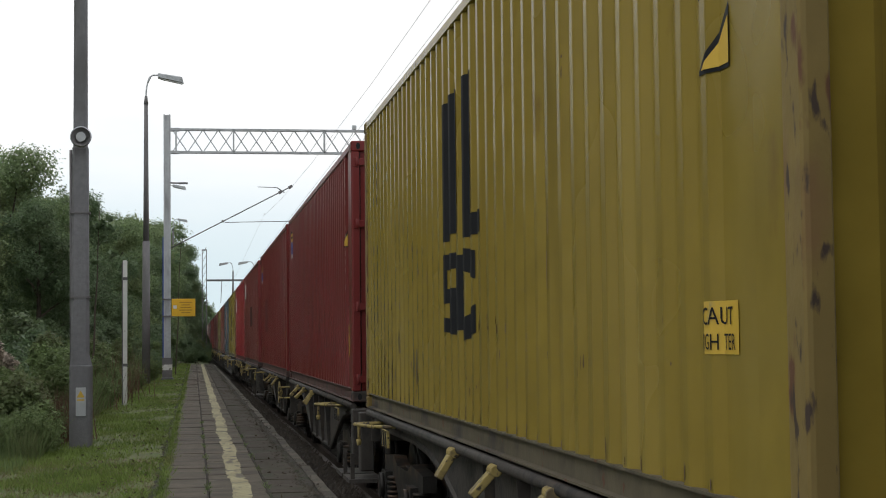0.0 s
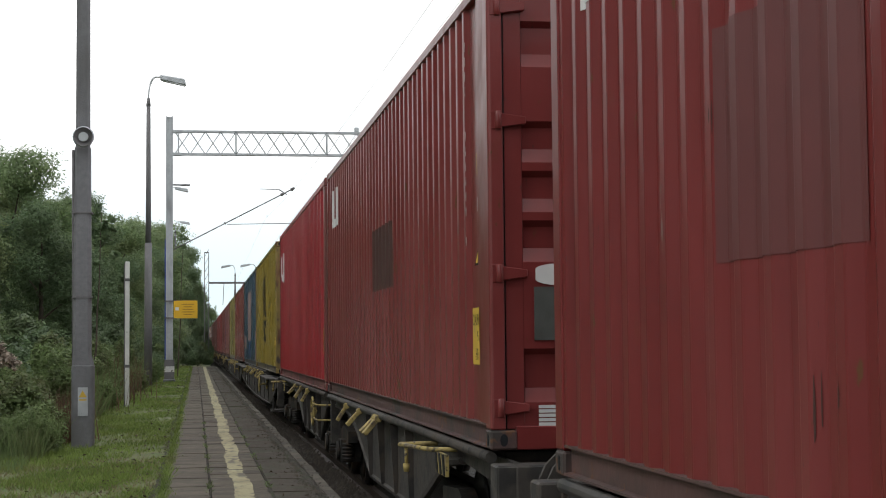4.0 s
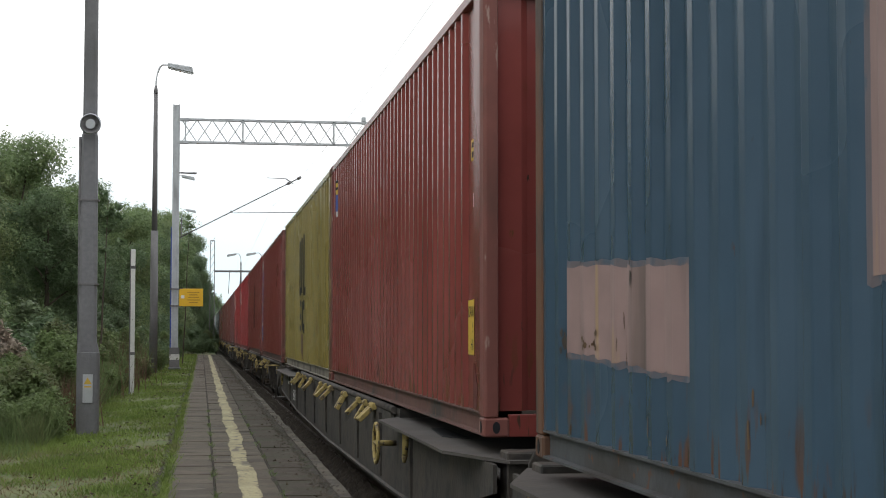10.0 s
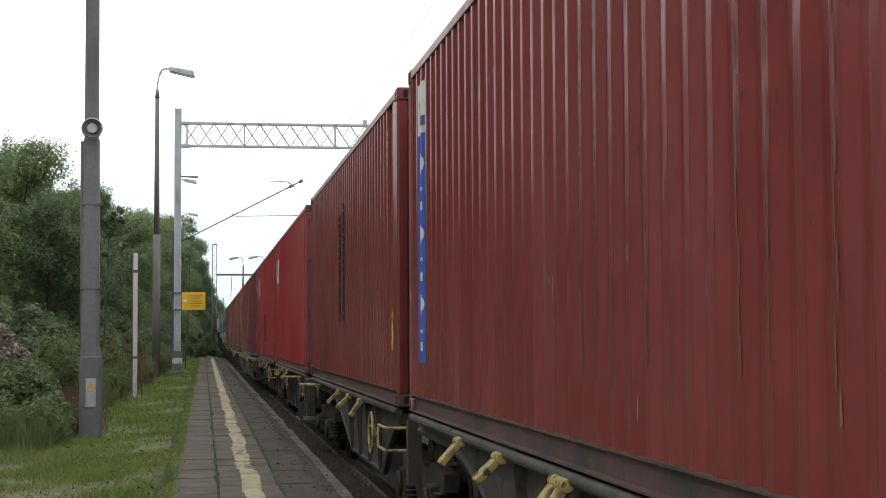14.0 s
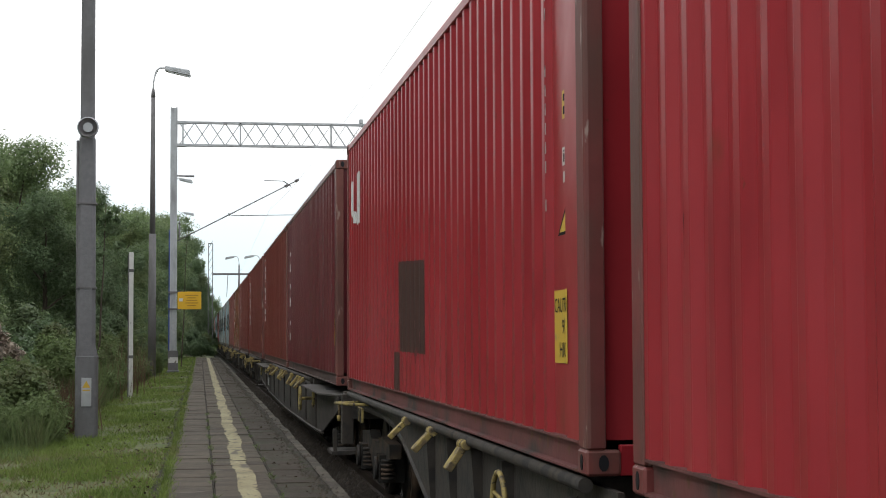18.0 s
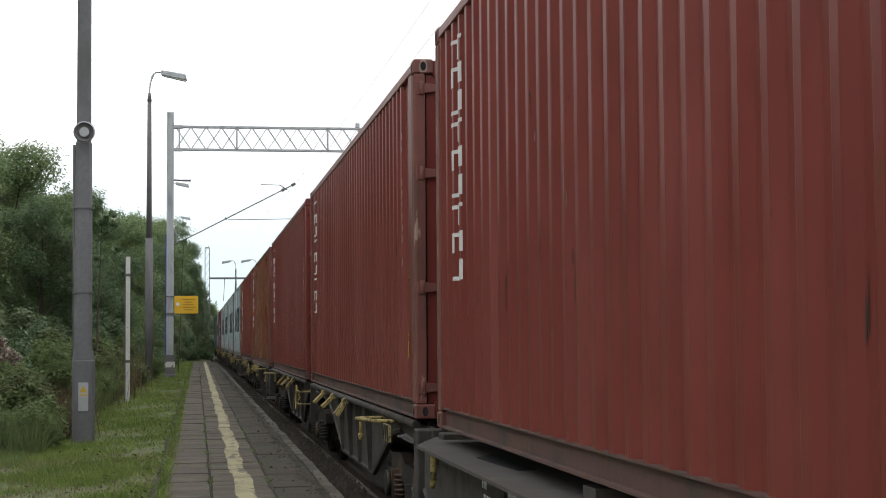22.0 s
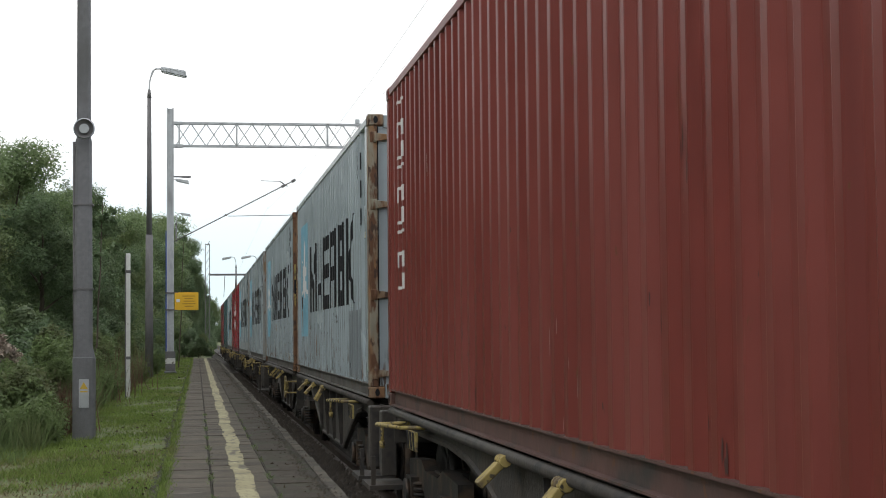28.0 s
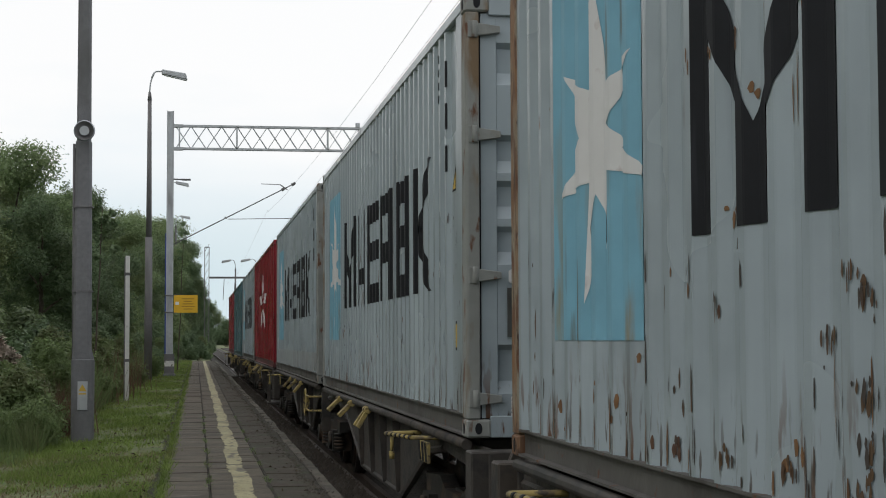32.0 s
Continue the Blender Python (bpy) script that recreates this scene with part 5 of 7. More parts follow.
for z0, z1 in ((0.53, 0.93), (1.18, 1.64), (1.86, 2.26)):   # slanting white wedges
    h = z1 - z0
    for poly in ([(5.27, z1), (5.20, z1), (5.14, z0 + 0.5 * h), (5.28, z0 + 0.5 * h)], [(5.28, z0 + 0.5 * h), (5.14, z0 + 0.5 * h), (5.00, z0 + 0.34 * h), (4.98, z0 + 0.14 * h), (5.08, z0 + 0.03 * h), (5.30, z0)], [(5.13, z1), (4.96, z1), (4.98, z1 - 0.42 * h)]):
        decal("name_wedge", [[(y - 0.07, z) for y, z in poly]], M_DECALW, BOXES[14], "white painted wedge")
decal("white_label", [rect(5.33, 5.39, 0.30, 0.335)], M_DECALW, BOXES[14], "", 0.006)
for i in (15, 16, 17, 19):
    upright_bars(BOXES[i], 5.36, 0.98, 2.68, 9, 0.38)
upright_bars(BOXES[18], 5.36, 0.98, 2.68, 9, 0.38)
for y in (4.02, 4.37):
    decal("red_strip", brushed(y, y + 0.31, 0.92, 2.68, 77), M_BRUSH, BOXES[18], "rolled-on dark red strip", 0.003)
for i in (2, 3, 5, 12, 14, 15, 16, 17, 18, 19):
    spots(BOXES[i], M_SCRAPE, 80 + i, 22, -5.5, 5.5, 0.3, 2.2, (0.002, 0.007), (0.03, 0.16), "scraped_paint", "pale scrapes")
    spots(BOXES[i], M_OVER, 120 + i, 24, -5.5, 5.5, 0.25, 1.6, (0.005, 0.014), (0.05, 0.22), "running_grime", "dark runs of grime")
for i in (20, 21, 22, 23, 25):
    grey_marks(BOXES[i], -0.14 if i == 21 else 0.0)
    foot_ticks(BOXES[i], M_CHIP, 200 + i, 0.8, 0.10)
    spots(BOXES[i], M_CHIP, 210 + i, 100 if i != 20 else 50, -5.7, 5.7, 0.2, 0.9, (0.003, 0.012), (0.03, 0.12))
    spots(BOXES[i], M_RUN, 230 + i, 50, -5.7, 5.7, 0.3, 1.7, (0.003, 0.009), (0.05, 0.30), "orange_run", "orange rust running down")
    spots(BOXES[i], M_CHIP, 220 + i, 45, -5.7, 5.7, 0.7, 2.6, (0.003, 0.012), (0.02, 0.09), "chipped_rust", "small rust chips")
    spots(BOXES[i], M_INK, 240 + i, 28, -5.7, 5.7, 0.3, 2.2, (0.003, 0.009), (0.04, 0.16), "black_grime", "thin black runs")
decal("grime_band", brushed(-5.60, 5.70, 0.16, 0.44, 76), M_GRIME, BOXES[23], "dirty tide band along the foot", 0.002)["kind"] = "stuff"
for k, (z0, z1, m) in enumerate(((1.17, 1.40, M_YELLOW), (1.40, 1.66, M_INK), (1.66, 1.94, M_YELLOW))):
    bm = bmesh.new()
    lo = 0.012 if k == 0 else 0.0
    prism(bm, [(-HW + 0.026 + lo, z0), (-HW + 0.050 - lo, z0), (-HW + 0.062, z0 + 0.06), (-HW + 0.056, z1), (-HW + 0.022, z1), (-HW + 0.024, z0 + 0.06)], "y", -HL - 0.004, -HL + 0.01)
    part("warning_tape", bm, m, BOXES[21], "torn yellow and black tape on the post")
    for j in range(3):
        bm = bmesh.new()
        z = z0 + 0.03 + 0.075 * j
        prism(bm, [(-HW + 0.056, z), (-HW + 0.064, z + 0.01), (-HW + 0.062, z + 0.05), (-HW + 0.054, z + 0.04)], "y", -HL - 0.0055, -HL + 0.01)
        part("tape_mark", bm, M_INK if k != 1 else M_YELLOW, BOXES[21])
for o in BOXES[21].children:                           # only the post facing the platform at this end has rusted through
    if o.name.startswith("corner_post") and not (o.location.x < 0 and o.location.y < 0):
        o.material_slots[0].material = RUSTY["grey"]
bm = bmesh.new()
box(bm, -HW - 0.003, -HW + 0.004, -HL + 0.022, -HL + 0.150, 0.16, CH - 0.13)
part("post_paint", bm, PAINTS["grey"], BOXES[21], "grey paint left on the side of the post")


def rust_burst(c, seed, path, n, wide, high):
    """Many small flakes and short runs clustered along a line where rust breaks through."""
    r, flakes, cores = random.Random(seed), [], []
    for k in range(n):
        i = r.randrange(len(path) - 1) if len(path) > 1 else 0
        (y0, z0), (y1, z1) = path[i], path[min(i + 1, len(path) - 1)]
        f = r.random()
        y, z = y0 + (y1 - y0) * f + r.gauss(0, wide), z0 + (z1 - z0) * f + r.gauss(0, wide)
        (cores if r.random() < 0.35 else flakes).append(chip(r, y, max(0.2, z), r.uniform(0.006, 0.020), r.uniform(0.3, 1.0) * high))
    decal("rust_burst", flakes, M_STAIN, c, "rust breaking through the paint", 0.006)["kind"] = "stuff"
    decal("rust_core", cores, M_CHIP, c, "", 0.008)["kind"] = "stuff"


rust_burst(BOXES[20], 416, [(-1.70, 0.90), (-1.80, 0.84), (-2.06, 0.81), (-2.08, 0.52)], 46, 0.010, 0.05)
for y, z in ((-1.22, 1.14), (-1.23, 0.96), (-1.48, 0.78), (-1.91, 0.52), (-1.16, 0.36), (-1.30, 0.60)):
    rust_burst(BOXES[20], int(1000 * z), [(y, z)], 5, 0.014, 0.09)
for y, z in ((2.51, 0.78), (1.60, 0.66), (1.40, 0.84), (1.33, 0.79), (1.34, 0.52), (1.33, 0.36), (2.47, 0.27), (1.90, 0.27), (1.35, 0.28), (1.02, 0.26), (3.02, 0.26), (0.6, 0.6), (0.2, 0.4), (-0.8, 0.5)):
    rust_burst(BOXES[21], int(1000 * z), [(y, z)], 6, 0.016, 0.075)
decal("torn_paint", [[(4.80, 1.36), (4.66, 1.24), (4.52, 1.12), (4.56, 1.02), (4.70, 1.06), (4.78, 1.18)]], M_CHIP, BOXES[20], "torn rusty paint", 0.009)
decal("rust_wash", [[(4.72, 1.06), (4.66, 1.03), (4.67, 0.82), (4.66, 0.62), (4.68, 0.56), (4.70, 0.66), (4.71, 0.86)]], M_RUN, BOXES[20], "yellowish rust wash below the tear", 0.008)
foot_ticks(BOXES[21], M_RUN, 305, 0.8, 0.22)
spots(BOXES[21], M_CHIP, 307, 70, -5.6, 1.7, 0.24, 0.56, (0.008, 0.022), (0.04, 0.15), "dark_rust", "dark rust marks below the tide line")
spots(BOXES[21], M_RUN, 308, 60, -5.6, -3.0, 0.24, 1.2, (0.008, 0.024), (0.03, 0.16), "orange_run", "orange rust spots near the post")
r = random.Random(306)
ob = decal("tide_mark", [chip(r, -5.5 + 0.045 * k + r.uniform(-0.015, 0.015), 0.54 + r.gauss(0, 0.015), r.uniform(0.004, 0.014), r.uniform(0.02, 0.12) * r.random()) for k in range(160) if r.random() < 0.7], M_CHIP, BOXES[21], "row of dark drips along the tide line", 0.004)
ob["kind"] = "stuff"
spots(BOXES[21], M_RUN, 301, 150, -5.6, 5.7, 0.25, 1.6, (0.010, 0.040), (0.015, 0.07), "orange_run", "orange rust spots running down")
spots(BOXES[21], M_RUN, 302, 50, -5.6, 5.7, 1.2, 2.5, (0.004, 0.014), (0.02, 0.10), "orange_run", "orange rust spots")
spots(BOXES[22], M_RUN, 303, 50, -5.6, 5.7, 0.25, 1.2, (0.005, 0.018), (0.02, 0.10), "orange_run", "orange rust spots")
decal("faded_patch", [rect(-4.95, -3.40, 0.17, 0.92)], M_FADE, BOXES[20], "darker grey patch", 0.003)
for k in range(5):                                     # a ragged white starburst of plain blades
    a = math.pi / 2 + k * math.tau / 5
    u, v = math.cos(a), math.sin(a)
    decal("emblem", [[(0.3 + 0.35 * u, 1.55 + 0.14 * v), (0.3 + 1.3 * u - 0.45 * v, 1.55 + 0.45 * v + 0.14 * u), (0.3 + 2.3 * u, 1.55 + 0.80 * v), (0.3 + 1.3 * u + 0.45 * v, 1.55 + 0.45 * v - 0.14 * u)]], M_DECALW, BOXES[24], "white blade of a star-like emblem")


fold_scrapes(BOXES[10], M_OLDRUST, 401, (1, 2, 3, 4, 6, 8, 9, 13, 15, 16, 17), 0.35, 2.3, 0.9, "yellowish rust along the rubbed folds")
fold_scrapes(BOXES[10], M_SCRAPE, 402, (5, 7, 11, 12, 14), 0.9, 2.1, 0.35)
fold_scrapes(BOXES[14], M_SCRAPE, 403, (5, 6, 12, 30, 31), 0.5, 2.4, 0.8)
fold_scrapes(BOXES[14], M_SCRAPE, 404, (8, 15, 22, 26), 0.4, 1.8, 0.3)
fold_scrapes(BOXES[3], M_SCRAPE, 405, (17, 18, 19, 20, 22, 23), 0.25, 1.2, 0.6)
fold_scrapes(BOXES[16], M_SCRAPE, 406, (3, 9, 14, 21, 27), 0.3, 1.5, 0.25)
fold_scrapes(BOXES[17], M_SCRAPE, 407, (4, 10, 18, 25, 33), 0.3, 1.6, 0.25)
fold_scrapes(BOXES[12], M_SCRAPE, 408, (6, 13, 20, 29), 0.3, 1.7, 0.2)
fold_scrapes(BOXES[9], M_OLDRUST, 409, (12, 13, 27, 28), 1.2, 2.4, 0.5)
fold_scrapes(BOXES[20], M_CHIP, 411, range(6, 30), 0.22, 0.85, 0.5, "thin dark lines where the folds chafed")
fold_scrapes(BOXES[20], M_OLDRUST, 412, (13, 14, 18, 19, 24), 0.35, 1.05, 0.8, "yellowish rust along the rubbed folds")
fold_scrapes(BOXES[21], M_CHIP, 413, range(2, 38, 2), 0.25, 0.9, 0.35, "thin dark lines where the folds chafed")
fold_scrapes(BOXES[1], M_OLDRUST, 410, (9, 16, 24), 0.9, 1.6, 0.3)


def foot_streaks(c, mat, rows):
    """Dark washes that start as a thread and widen down to the bottom rail."""
    for y, z1, w in rows:
        decal("foot_streak", [[(y - w, 0.155), (y + w, 0.155), (y + 0.5 * w, 0.155 + 0.5 * (z1 - 0.155)), (y + 0.003, z1), (y - 0.003, z1), (y - 0.6 * w, 0.155 + 0.45 * (z1 - 0.155))]], mat, c, "dark streak washed down the fold", 0.003)


foot_streaks(BOXES[1], M_DRIP, ((5.05, 0.48, 0.008), (4.80, 0.69, 0.020), (4.53, 0.66, 0.018), (4.22, 0.50, 0.020), (3.95, 0.55, 0.012), (3.40, 0.36, 0.014), (2.85, 0.42, 0.010)))
foot_streaks(BOXES[6], M_DRIP, ((0.62, 0.66, 0.012), (0.34, 0.70, 0.014), (0.06, 0.60, 0.010), (-0.20, 0.50, 0.008)))
foot_streaks(BOXES[9], M_DRIP, ((0.70, 0.62, 0.020), (0.42, 0.66, 0.030), (0.16, 0.62, 0.022), (-4.9, 0.34, 0.014)))

# ---- posts, gantries, lamps and wires ----
def loudspeaker_pole():
    p = thing("loudspeaker_pole", "tall grey concrete pole carrying a round loudspeaker", "pole", pose(-1.585, 23.4, 0))
    bm = bmesh.new()
    prism(bm, [(-0.155, -0.12), (-0.12, -0.155), (0.12, -0.155), (0.155, -0.12), (0.155, 0.12), (0.12, 0.155), (-0.12, 0.155), (-0.155, 0.12)], "z", -0.2, 1.15)
    part("plinth", bm, M_CONCRETE, p, "wider concrete foot", 0.012)
    bm = bmesh.new()
    prof = [(1.15, 0.150, 0.12), (1.30, 0.125, 0.12), (4.24, 0.110, 0.11), (4.26, 0.098, 0.10), (13.0, 0.070, 0.070)]
    rings = [[bm.verts.new((sx * a - (0.012 if z > 1.2 else 0), sy * b, z)) for sx, sy in ((-1, -0.7), (-0.7, -1), (0.7, -1), (1, -0.7), (1, 0.7), (0.7, 1), (-0.7, 1), (-1, 0.7))] for z, a, b in prof]
    for r0, r1 in zip(rings, rings[1:]):
        for k in range(8):
            bm.faces.new((r0[k], r0[(k + 1) % 8], r1[(k + 1) % 8], r1[k]))
    bm.faces.new(rings[-1])
    part("shaft", bm, M_CONCRETE, p)
    bm = bmesh.new()
    tube(bm, (-0.135, 0.02, -0.1), (-0.150, 0.02, 4.22), 0.020, seg=8)
    part("cable_pipe", bm, M_DARKPOLE, p, "dark cable pipe up the pole")
    for z in (1.0, 2.1, 3.3):
        bm = bmesh.new()
        box(bm, -0.150, 0.126, -0.124, 0.124, z, z + 0.022)
        part("clamp_band", bm, M_DARKPOLE, p)
    bm = bmesh.new()                                   # horn: rim, flare and driver
    prof = [(0.0, 0.135), (0.02, 0.150), (0.05, 0.140), (0.16, 0.075), (0.26, 0.055)]
    rings = [[bm.verts.new((r * math.cos(k * math.tau / 24), d, r * math.sin(k * math.tau / 24))) for k in range(24)] for d, r in prof]
    for r0, r1 in zip(rings, rings[1:]):
        for k in range(24):
            bm.faces.new((r0[k], r0[(k + 1) % 24], r1[(k + 1) % 24], r1[k])).smooth = True
    bm.faces.new(rings[-1])
    horn = part("loudspeaker", bm, M_HORN, p, "round pale grey horn loudspeaker")
    horn.matrix_local = pose(0.015, -0.40, 4.36, 0, 0, -4)
    bm = bmesh.new()
    rr = [[bm.verts.new((r * math.cos(k * math.tau / 24), d, r * math.sin(k * math.tau / 24))) for k in range(24)] for d, r in ((0.004, 0.132), (0.07, 0.085), (0.075, 0.062))]
    for r0, r1 in zip(rr, rr[1:]):
        for k in range(24):
            bm.faces.new((r0[k], r0[(k + 1) % 24], r1[(k + 1) % 24], r1[k])).smooth = True
    bm.faces.new(rr[-1])
    part("throat", bm, M_DARKPOLE, horn, "dark inner horn")
    bm = bmesh.new()
    tube(bm, (0, 0.012, 0), (0, 0.075, 0), 0.068, 0.06, 18)
    part("centre_cap", bm, M_GALV, horn)
    bm = bmesh.new()
    box(bm, -0.03, 0.03, -0.16, -0.08, 4.29, 4.43)
    part("bracket", bm, M_DARKPOLE, p)
    bm = bmesh.new()
    box(bm, -0.062, 0.075, -0.171, -0.157, 0.44, 0.84)
    plate = part("warning_plate", bm, M_GALV, p, "small grey plate with yellow triangle")
    bm = bmesh.new()
    prism(bm, [(-0.05, 0.70), (0.062, 0.70), (0.006, 0.80)], "y", -0.174, -0.1715)
    part("triangle", bm, M_DECALY, plate)
    bm = bmesh.new()
    box(bm, -0.045, 0.058, -0.174, -0.1715, 0.655, 0.675)
    part("text_bar", bm, M_DECALY, plate)


loudspeaker_pole()


def marker_post():
    p = thing("marker_post", "slim chipped white marker post in the grass", "post", pose(-1.62, 39, 0))
    bm = bmesh.new()
    box(bm, -0.05, 0.05, -0.04, 0.04, -0.15, 3.42)
    part("shaft", bm, M_WHITE, p, "", 0.006)
    bm = bmesh.new()
    box(bm, -0.075, -0.045, -0.035, 0.035, -0.1, 3.38)
    part("back_rail", bm, M_DARKPOLE, p)
    for z in (0.9, 2.95):
        bm = bmesh.new()
        box(bm, -0.056, 0.056, -0.046, 0.046, z, z + 0.07)
        part("clip", bm, M_DARKPOLE, p)


marker_post()


def lattice(parent, x0, x1, z0, z1, y0, y1, n, posts, mat):
    """A girder of four chords with crossed lacing and a few uprights."""
    for y in (y0, y1):
        for z in (z0, z1):
            bm = bmesh.new()
            box(bm, x0, x1, y - 0.03, y + 0.03, z - 0.04, z + 0.04)
            part("chord", bm, mat, parent)
    for y in (y0, y1):
        for k in range(n):
            a, b = x0 + (x1 - x0) * k / n, x0 + (x1 - x0) * (k + 1) / n
            for za, zb in ((z0, z1), (z1, z0)):
                bm = bmesh.new()
                tube(bm, (a, y, za), (b, y, zb), 0.013, seg=6)
                part("lacing_bar", bm, mat, parent)
    for x in posts:
        bm = bmesh.new()
        box(bm, x - 0.03, x + 0.03, y0 - 0.03, y1 + 0.03, z0, z1)
        part("upright", bm, mat, parent)


def catenary_gantry():
    p = thing("catenary_gantry", "galvanised steel lattice gantry over the tracks with a yellow sign", "gantry", pose(-1.04, 64, 0))
    for sx in (-1, 1):
        bm = bmesh.new()
        box(bm, sx * 0.11 - 0.025, sx * 0.11 + 0.025, -0.14, 0.14, 0.45, 10.42)
        part("post_flange", bm, M_GALV, p)
    bm = bmesh.new()
    box(bm, -0.10, 0.10, -0.12, -0.08, 0.45, 10.40)
    part("post_web", bm, M_GALV, p)
    for z0, z1, m in ((0.10, 0.38, M_DARKPOLE), (0.38, 0.60, M_WHITE), (0.60, 0.86, M_DARKPOLE)):
        bm = bmesh.new()
        box(bm, -0.19, 0.19, -0.2, 0.2, z0, z1)
        part("painted_band", bm, m, p)
    bm = bmesh.new()
    prism(bm, [(-0.24, -0.24), (0.24, -0.24), (0.24, 0.24), (-0.24, 0.24)], "z", -0.2, 0.10)
    part("footing", bm, M_CONCRETE, p, "", 0.03)
    lattice(p, 0.20, 15.2, 8.94, 9.84, -0.10, 0.10, 25, (0.35, 2.60, 6.20, 9.80, 13.4), M_GALV)
    for z in (8.94, 9.84):
        bm = bmesh.new()
        box(bm, 0.13, 0.48, -0.15, 0.15, z - 0.06, z + 0.05)
        part("end_bracket", bm, M_GALV, p)
    bm = bmesh.new()
    box(bm, 15.1, 15.5, -0.2, 0.2, -0.4, 10.4)
    part("far_post", bm, M_GALV, p)
    bm = bmesh.new()
    box(bm, 7.32, 7.48, -0.12, 0.12, 9.9, 10.06)
    part("hanger", bm, M_GALV, p)
    bm = bmesh.new()                                   # cantilever tube, steady arm and insulators
    tube(bm, (0.1, 0, 5.14), (4.90, 0, 7.62), 0.022, seg=8)
    part("cantilever_tube", bm, M_DARKPOLE, p)
    bm = bmesh.new()
    tube(bm, (2.25, 0, 6.17), (4.95, 0, 6.22), 0.014, seg=6)
    tube(bm, (2.2, 0, 6.17), (2.14, 0, 6.26), 0.03, seg=6)
    part("steady_arm", bm, M_DARKPOLE, p)
    bm = bmesh.new()
    tube(bm, (3.55, 0, 7.58), (4.30, 0, 7.56), 0.014, seg=6)
    tube(bm, (4.30, 0, 7.56), (4.60, 0, 7.36), 0.022, seg=6)
    part("top_tie", bm, M_DARKPOLE, p)
    for a in (4.85, 4.45):
        bm = bmesh.new()
        z = 5.14 + (a - 0.1) * 2.48 / 4.8
        tube(bm, (a - 0.08, 0, z - 0.05), (a + 0.06, 0, z + 0.04), 0.065, 0.05, 10)
        part("insulator", bm, M_DARKPOLE, p)
    bm = bmesh.new()
    box(bm, 0.17, 1.09, -0.20, -0.16, 2.47, 3.16)
    sign = part("warning_sign", bm, M_SIGN, p, "yellow sign board facing the platform", 0.01)
    bm = bmesh.new()
    box(bm, 0.23, 0.37, -0.206, -0.201, 2.78, 2.90)
    part("white_panel", bm, M_WHITE, sign)
    bars = [(0.54, 1.02, 3.00), (0.62, 0.94, 2.90), (0.58, 1.0, 2.80), (0.54, 1.04, 2.70), (0.62, 0.96, 2.60)]
    for x0, x1, z in bars:
        bm = bmesh.new()
        box(bm, x0 - 0.07, x1 - 0.07, -0.204, -0.201, z, z + 0.035)
        part("text_bar", bm, M_SMUDGE, sign)
    bm = bmesh.new()
    tube(bm, (0.12, -0.1, 7.72), (0.80, -0.1, 7.70), 0.03, seg=6)
    box(bm, 0.45, 0.80, -0.14, -0.06, 7.67, 7.74)
    part("bracket", bm, M_DARKPOLE, p)
    for z in (2.46, 3.12):
        bm = bmesh.new()
        box(bm, -0.19, 0.30, -0.198, 0.185, z, z + 0.05)
        part("sign_clamp", bm, M_DARKPOLE, p)
    bm = bmesh.new()
    tube(bm, (-0.16, 0.10, 0.4), (-0.16, 0.10, 5.6), 0.03, seg=6)
    part("earth_cable", bm, M_BLUESTR, p, "dark blue cable beside the post")


catenary_gantry()


def lamp_mesh_parts(p, h, arm, mat, split=5.1):
    bm = bmesh.new()
    tube(bm, (0, 0, -0.1), (0, 0, split), 0.150, 0.130, 12)
    part("lower_shaft", bm, mat, p, "thicker concrete lower shaft")
    bm = bmesh.new()
    tube(bm, (0, 0, split), (0, 0, h - 1.05), 0.105, 0.070, 12)
    tube(bm, (0, 0, h - 1.05), (0, 0, h - 0.75), 0.085, 0.045, 12)
    part("upper_shaft", bm, M_DARKPOLE, p)
    bm = bmesh.new()
    path = [(arm * 0.35 * (1 - math.cos(k / 10 * math.pi / 2)), h - 0.75 + 0.75 * math.sin(k / 10 * math.pi / 2)) for k in range(11)] + [(arm * 0.6, h)]
    rings = [[bm.verts.new((x + 0.028 * math.cos(i * math.tau / 8) * (1 if k < 8 else 0.3), 0.028 * math.sin(i * math.tau / 8), z + 0.028 * math.cos(i * math.tau / 8) * (0.3 if k < 5 else -1 if arm > 0 else 1))) for i in range(8)] for k, (x, z) in enumerate(path)]
    for p0, p1 in zip(rings, rings[1:]):
        for i in range(8):
            bm.faces.new((p0[i], p0[(i + 1) % 8], p1[(i + 1) % 8], p1[i]))
    part("bent_arm", bm, M_GALV, p)
    bm = bmesh.new()
    s = 1 if arm > 0 else -1
    x0, x1 = arm * 0.55, arm * 0.55 + s * 0.92
    prism(bm, [(x0, h - 0.11), (x1, h - 0.30), (x1 - s * 0.06, h - 0.06), (x0, h + 0.07)], "y", -0.13, 0.13)
    head = part("lamp_head", bm, M_GALV, p, "pale grey lamp head", 0.03)
    bm = bmesh.new()
    prism(bm, [(x0 + s * 0.1, h - 0.145), (x1 - s * 0.05, h - 0.315), (x1 - s * 0.05, h - 0.28), (x0 + s * 0.1, h - 0.12)], "y", -0.10, 0.10)
    part("lamp_glass", bm, M_LENS, head)


for x, y, h, arm in ((-1.68, 58.0, 11.05, 0.75), (-1.86, 112.0, 12.3, 0.75), (-1.9, 150.0, 12.85, 0.75), (5.6, 152.0, 9.0, -1.1), (3.75, 158.0, 9.2, -0.8)):
    lamp_mesh_parts(thing("platform_lamp", "tall platform lamp on a two-part concrete pole", "lamp", pose(x, y, -0.05), "lamps along the line"), h, arm, M_DARKPOLE)

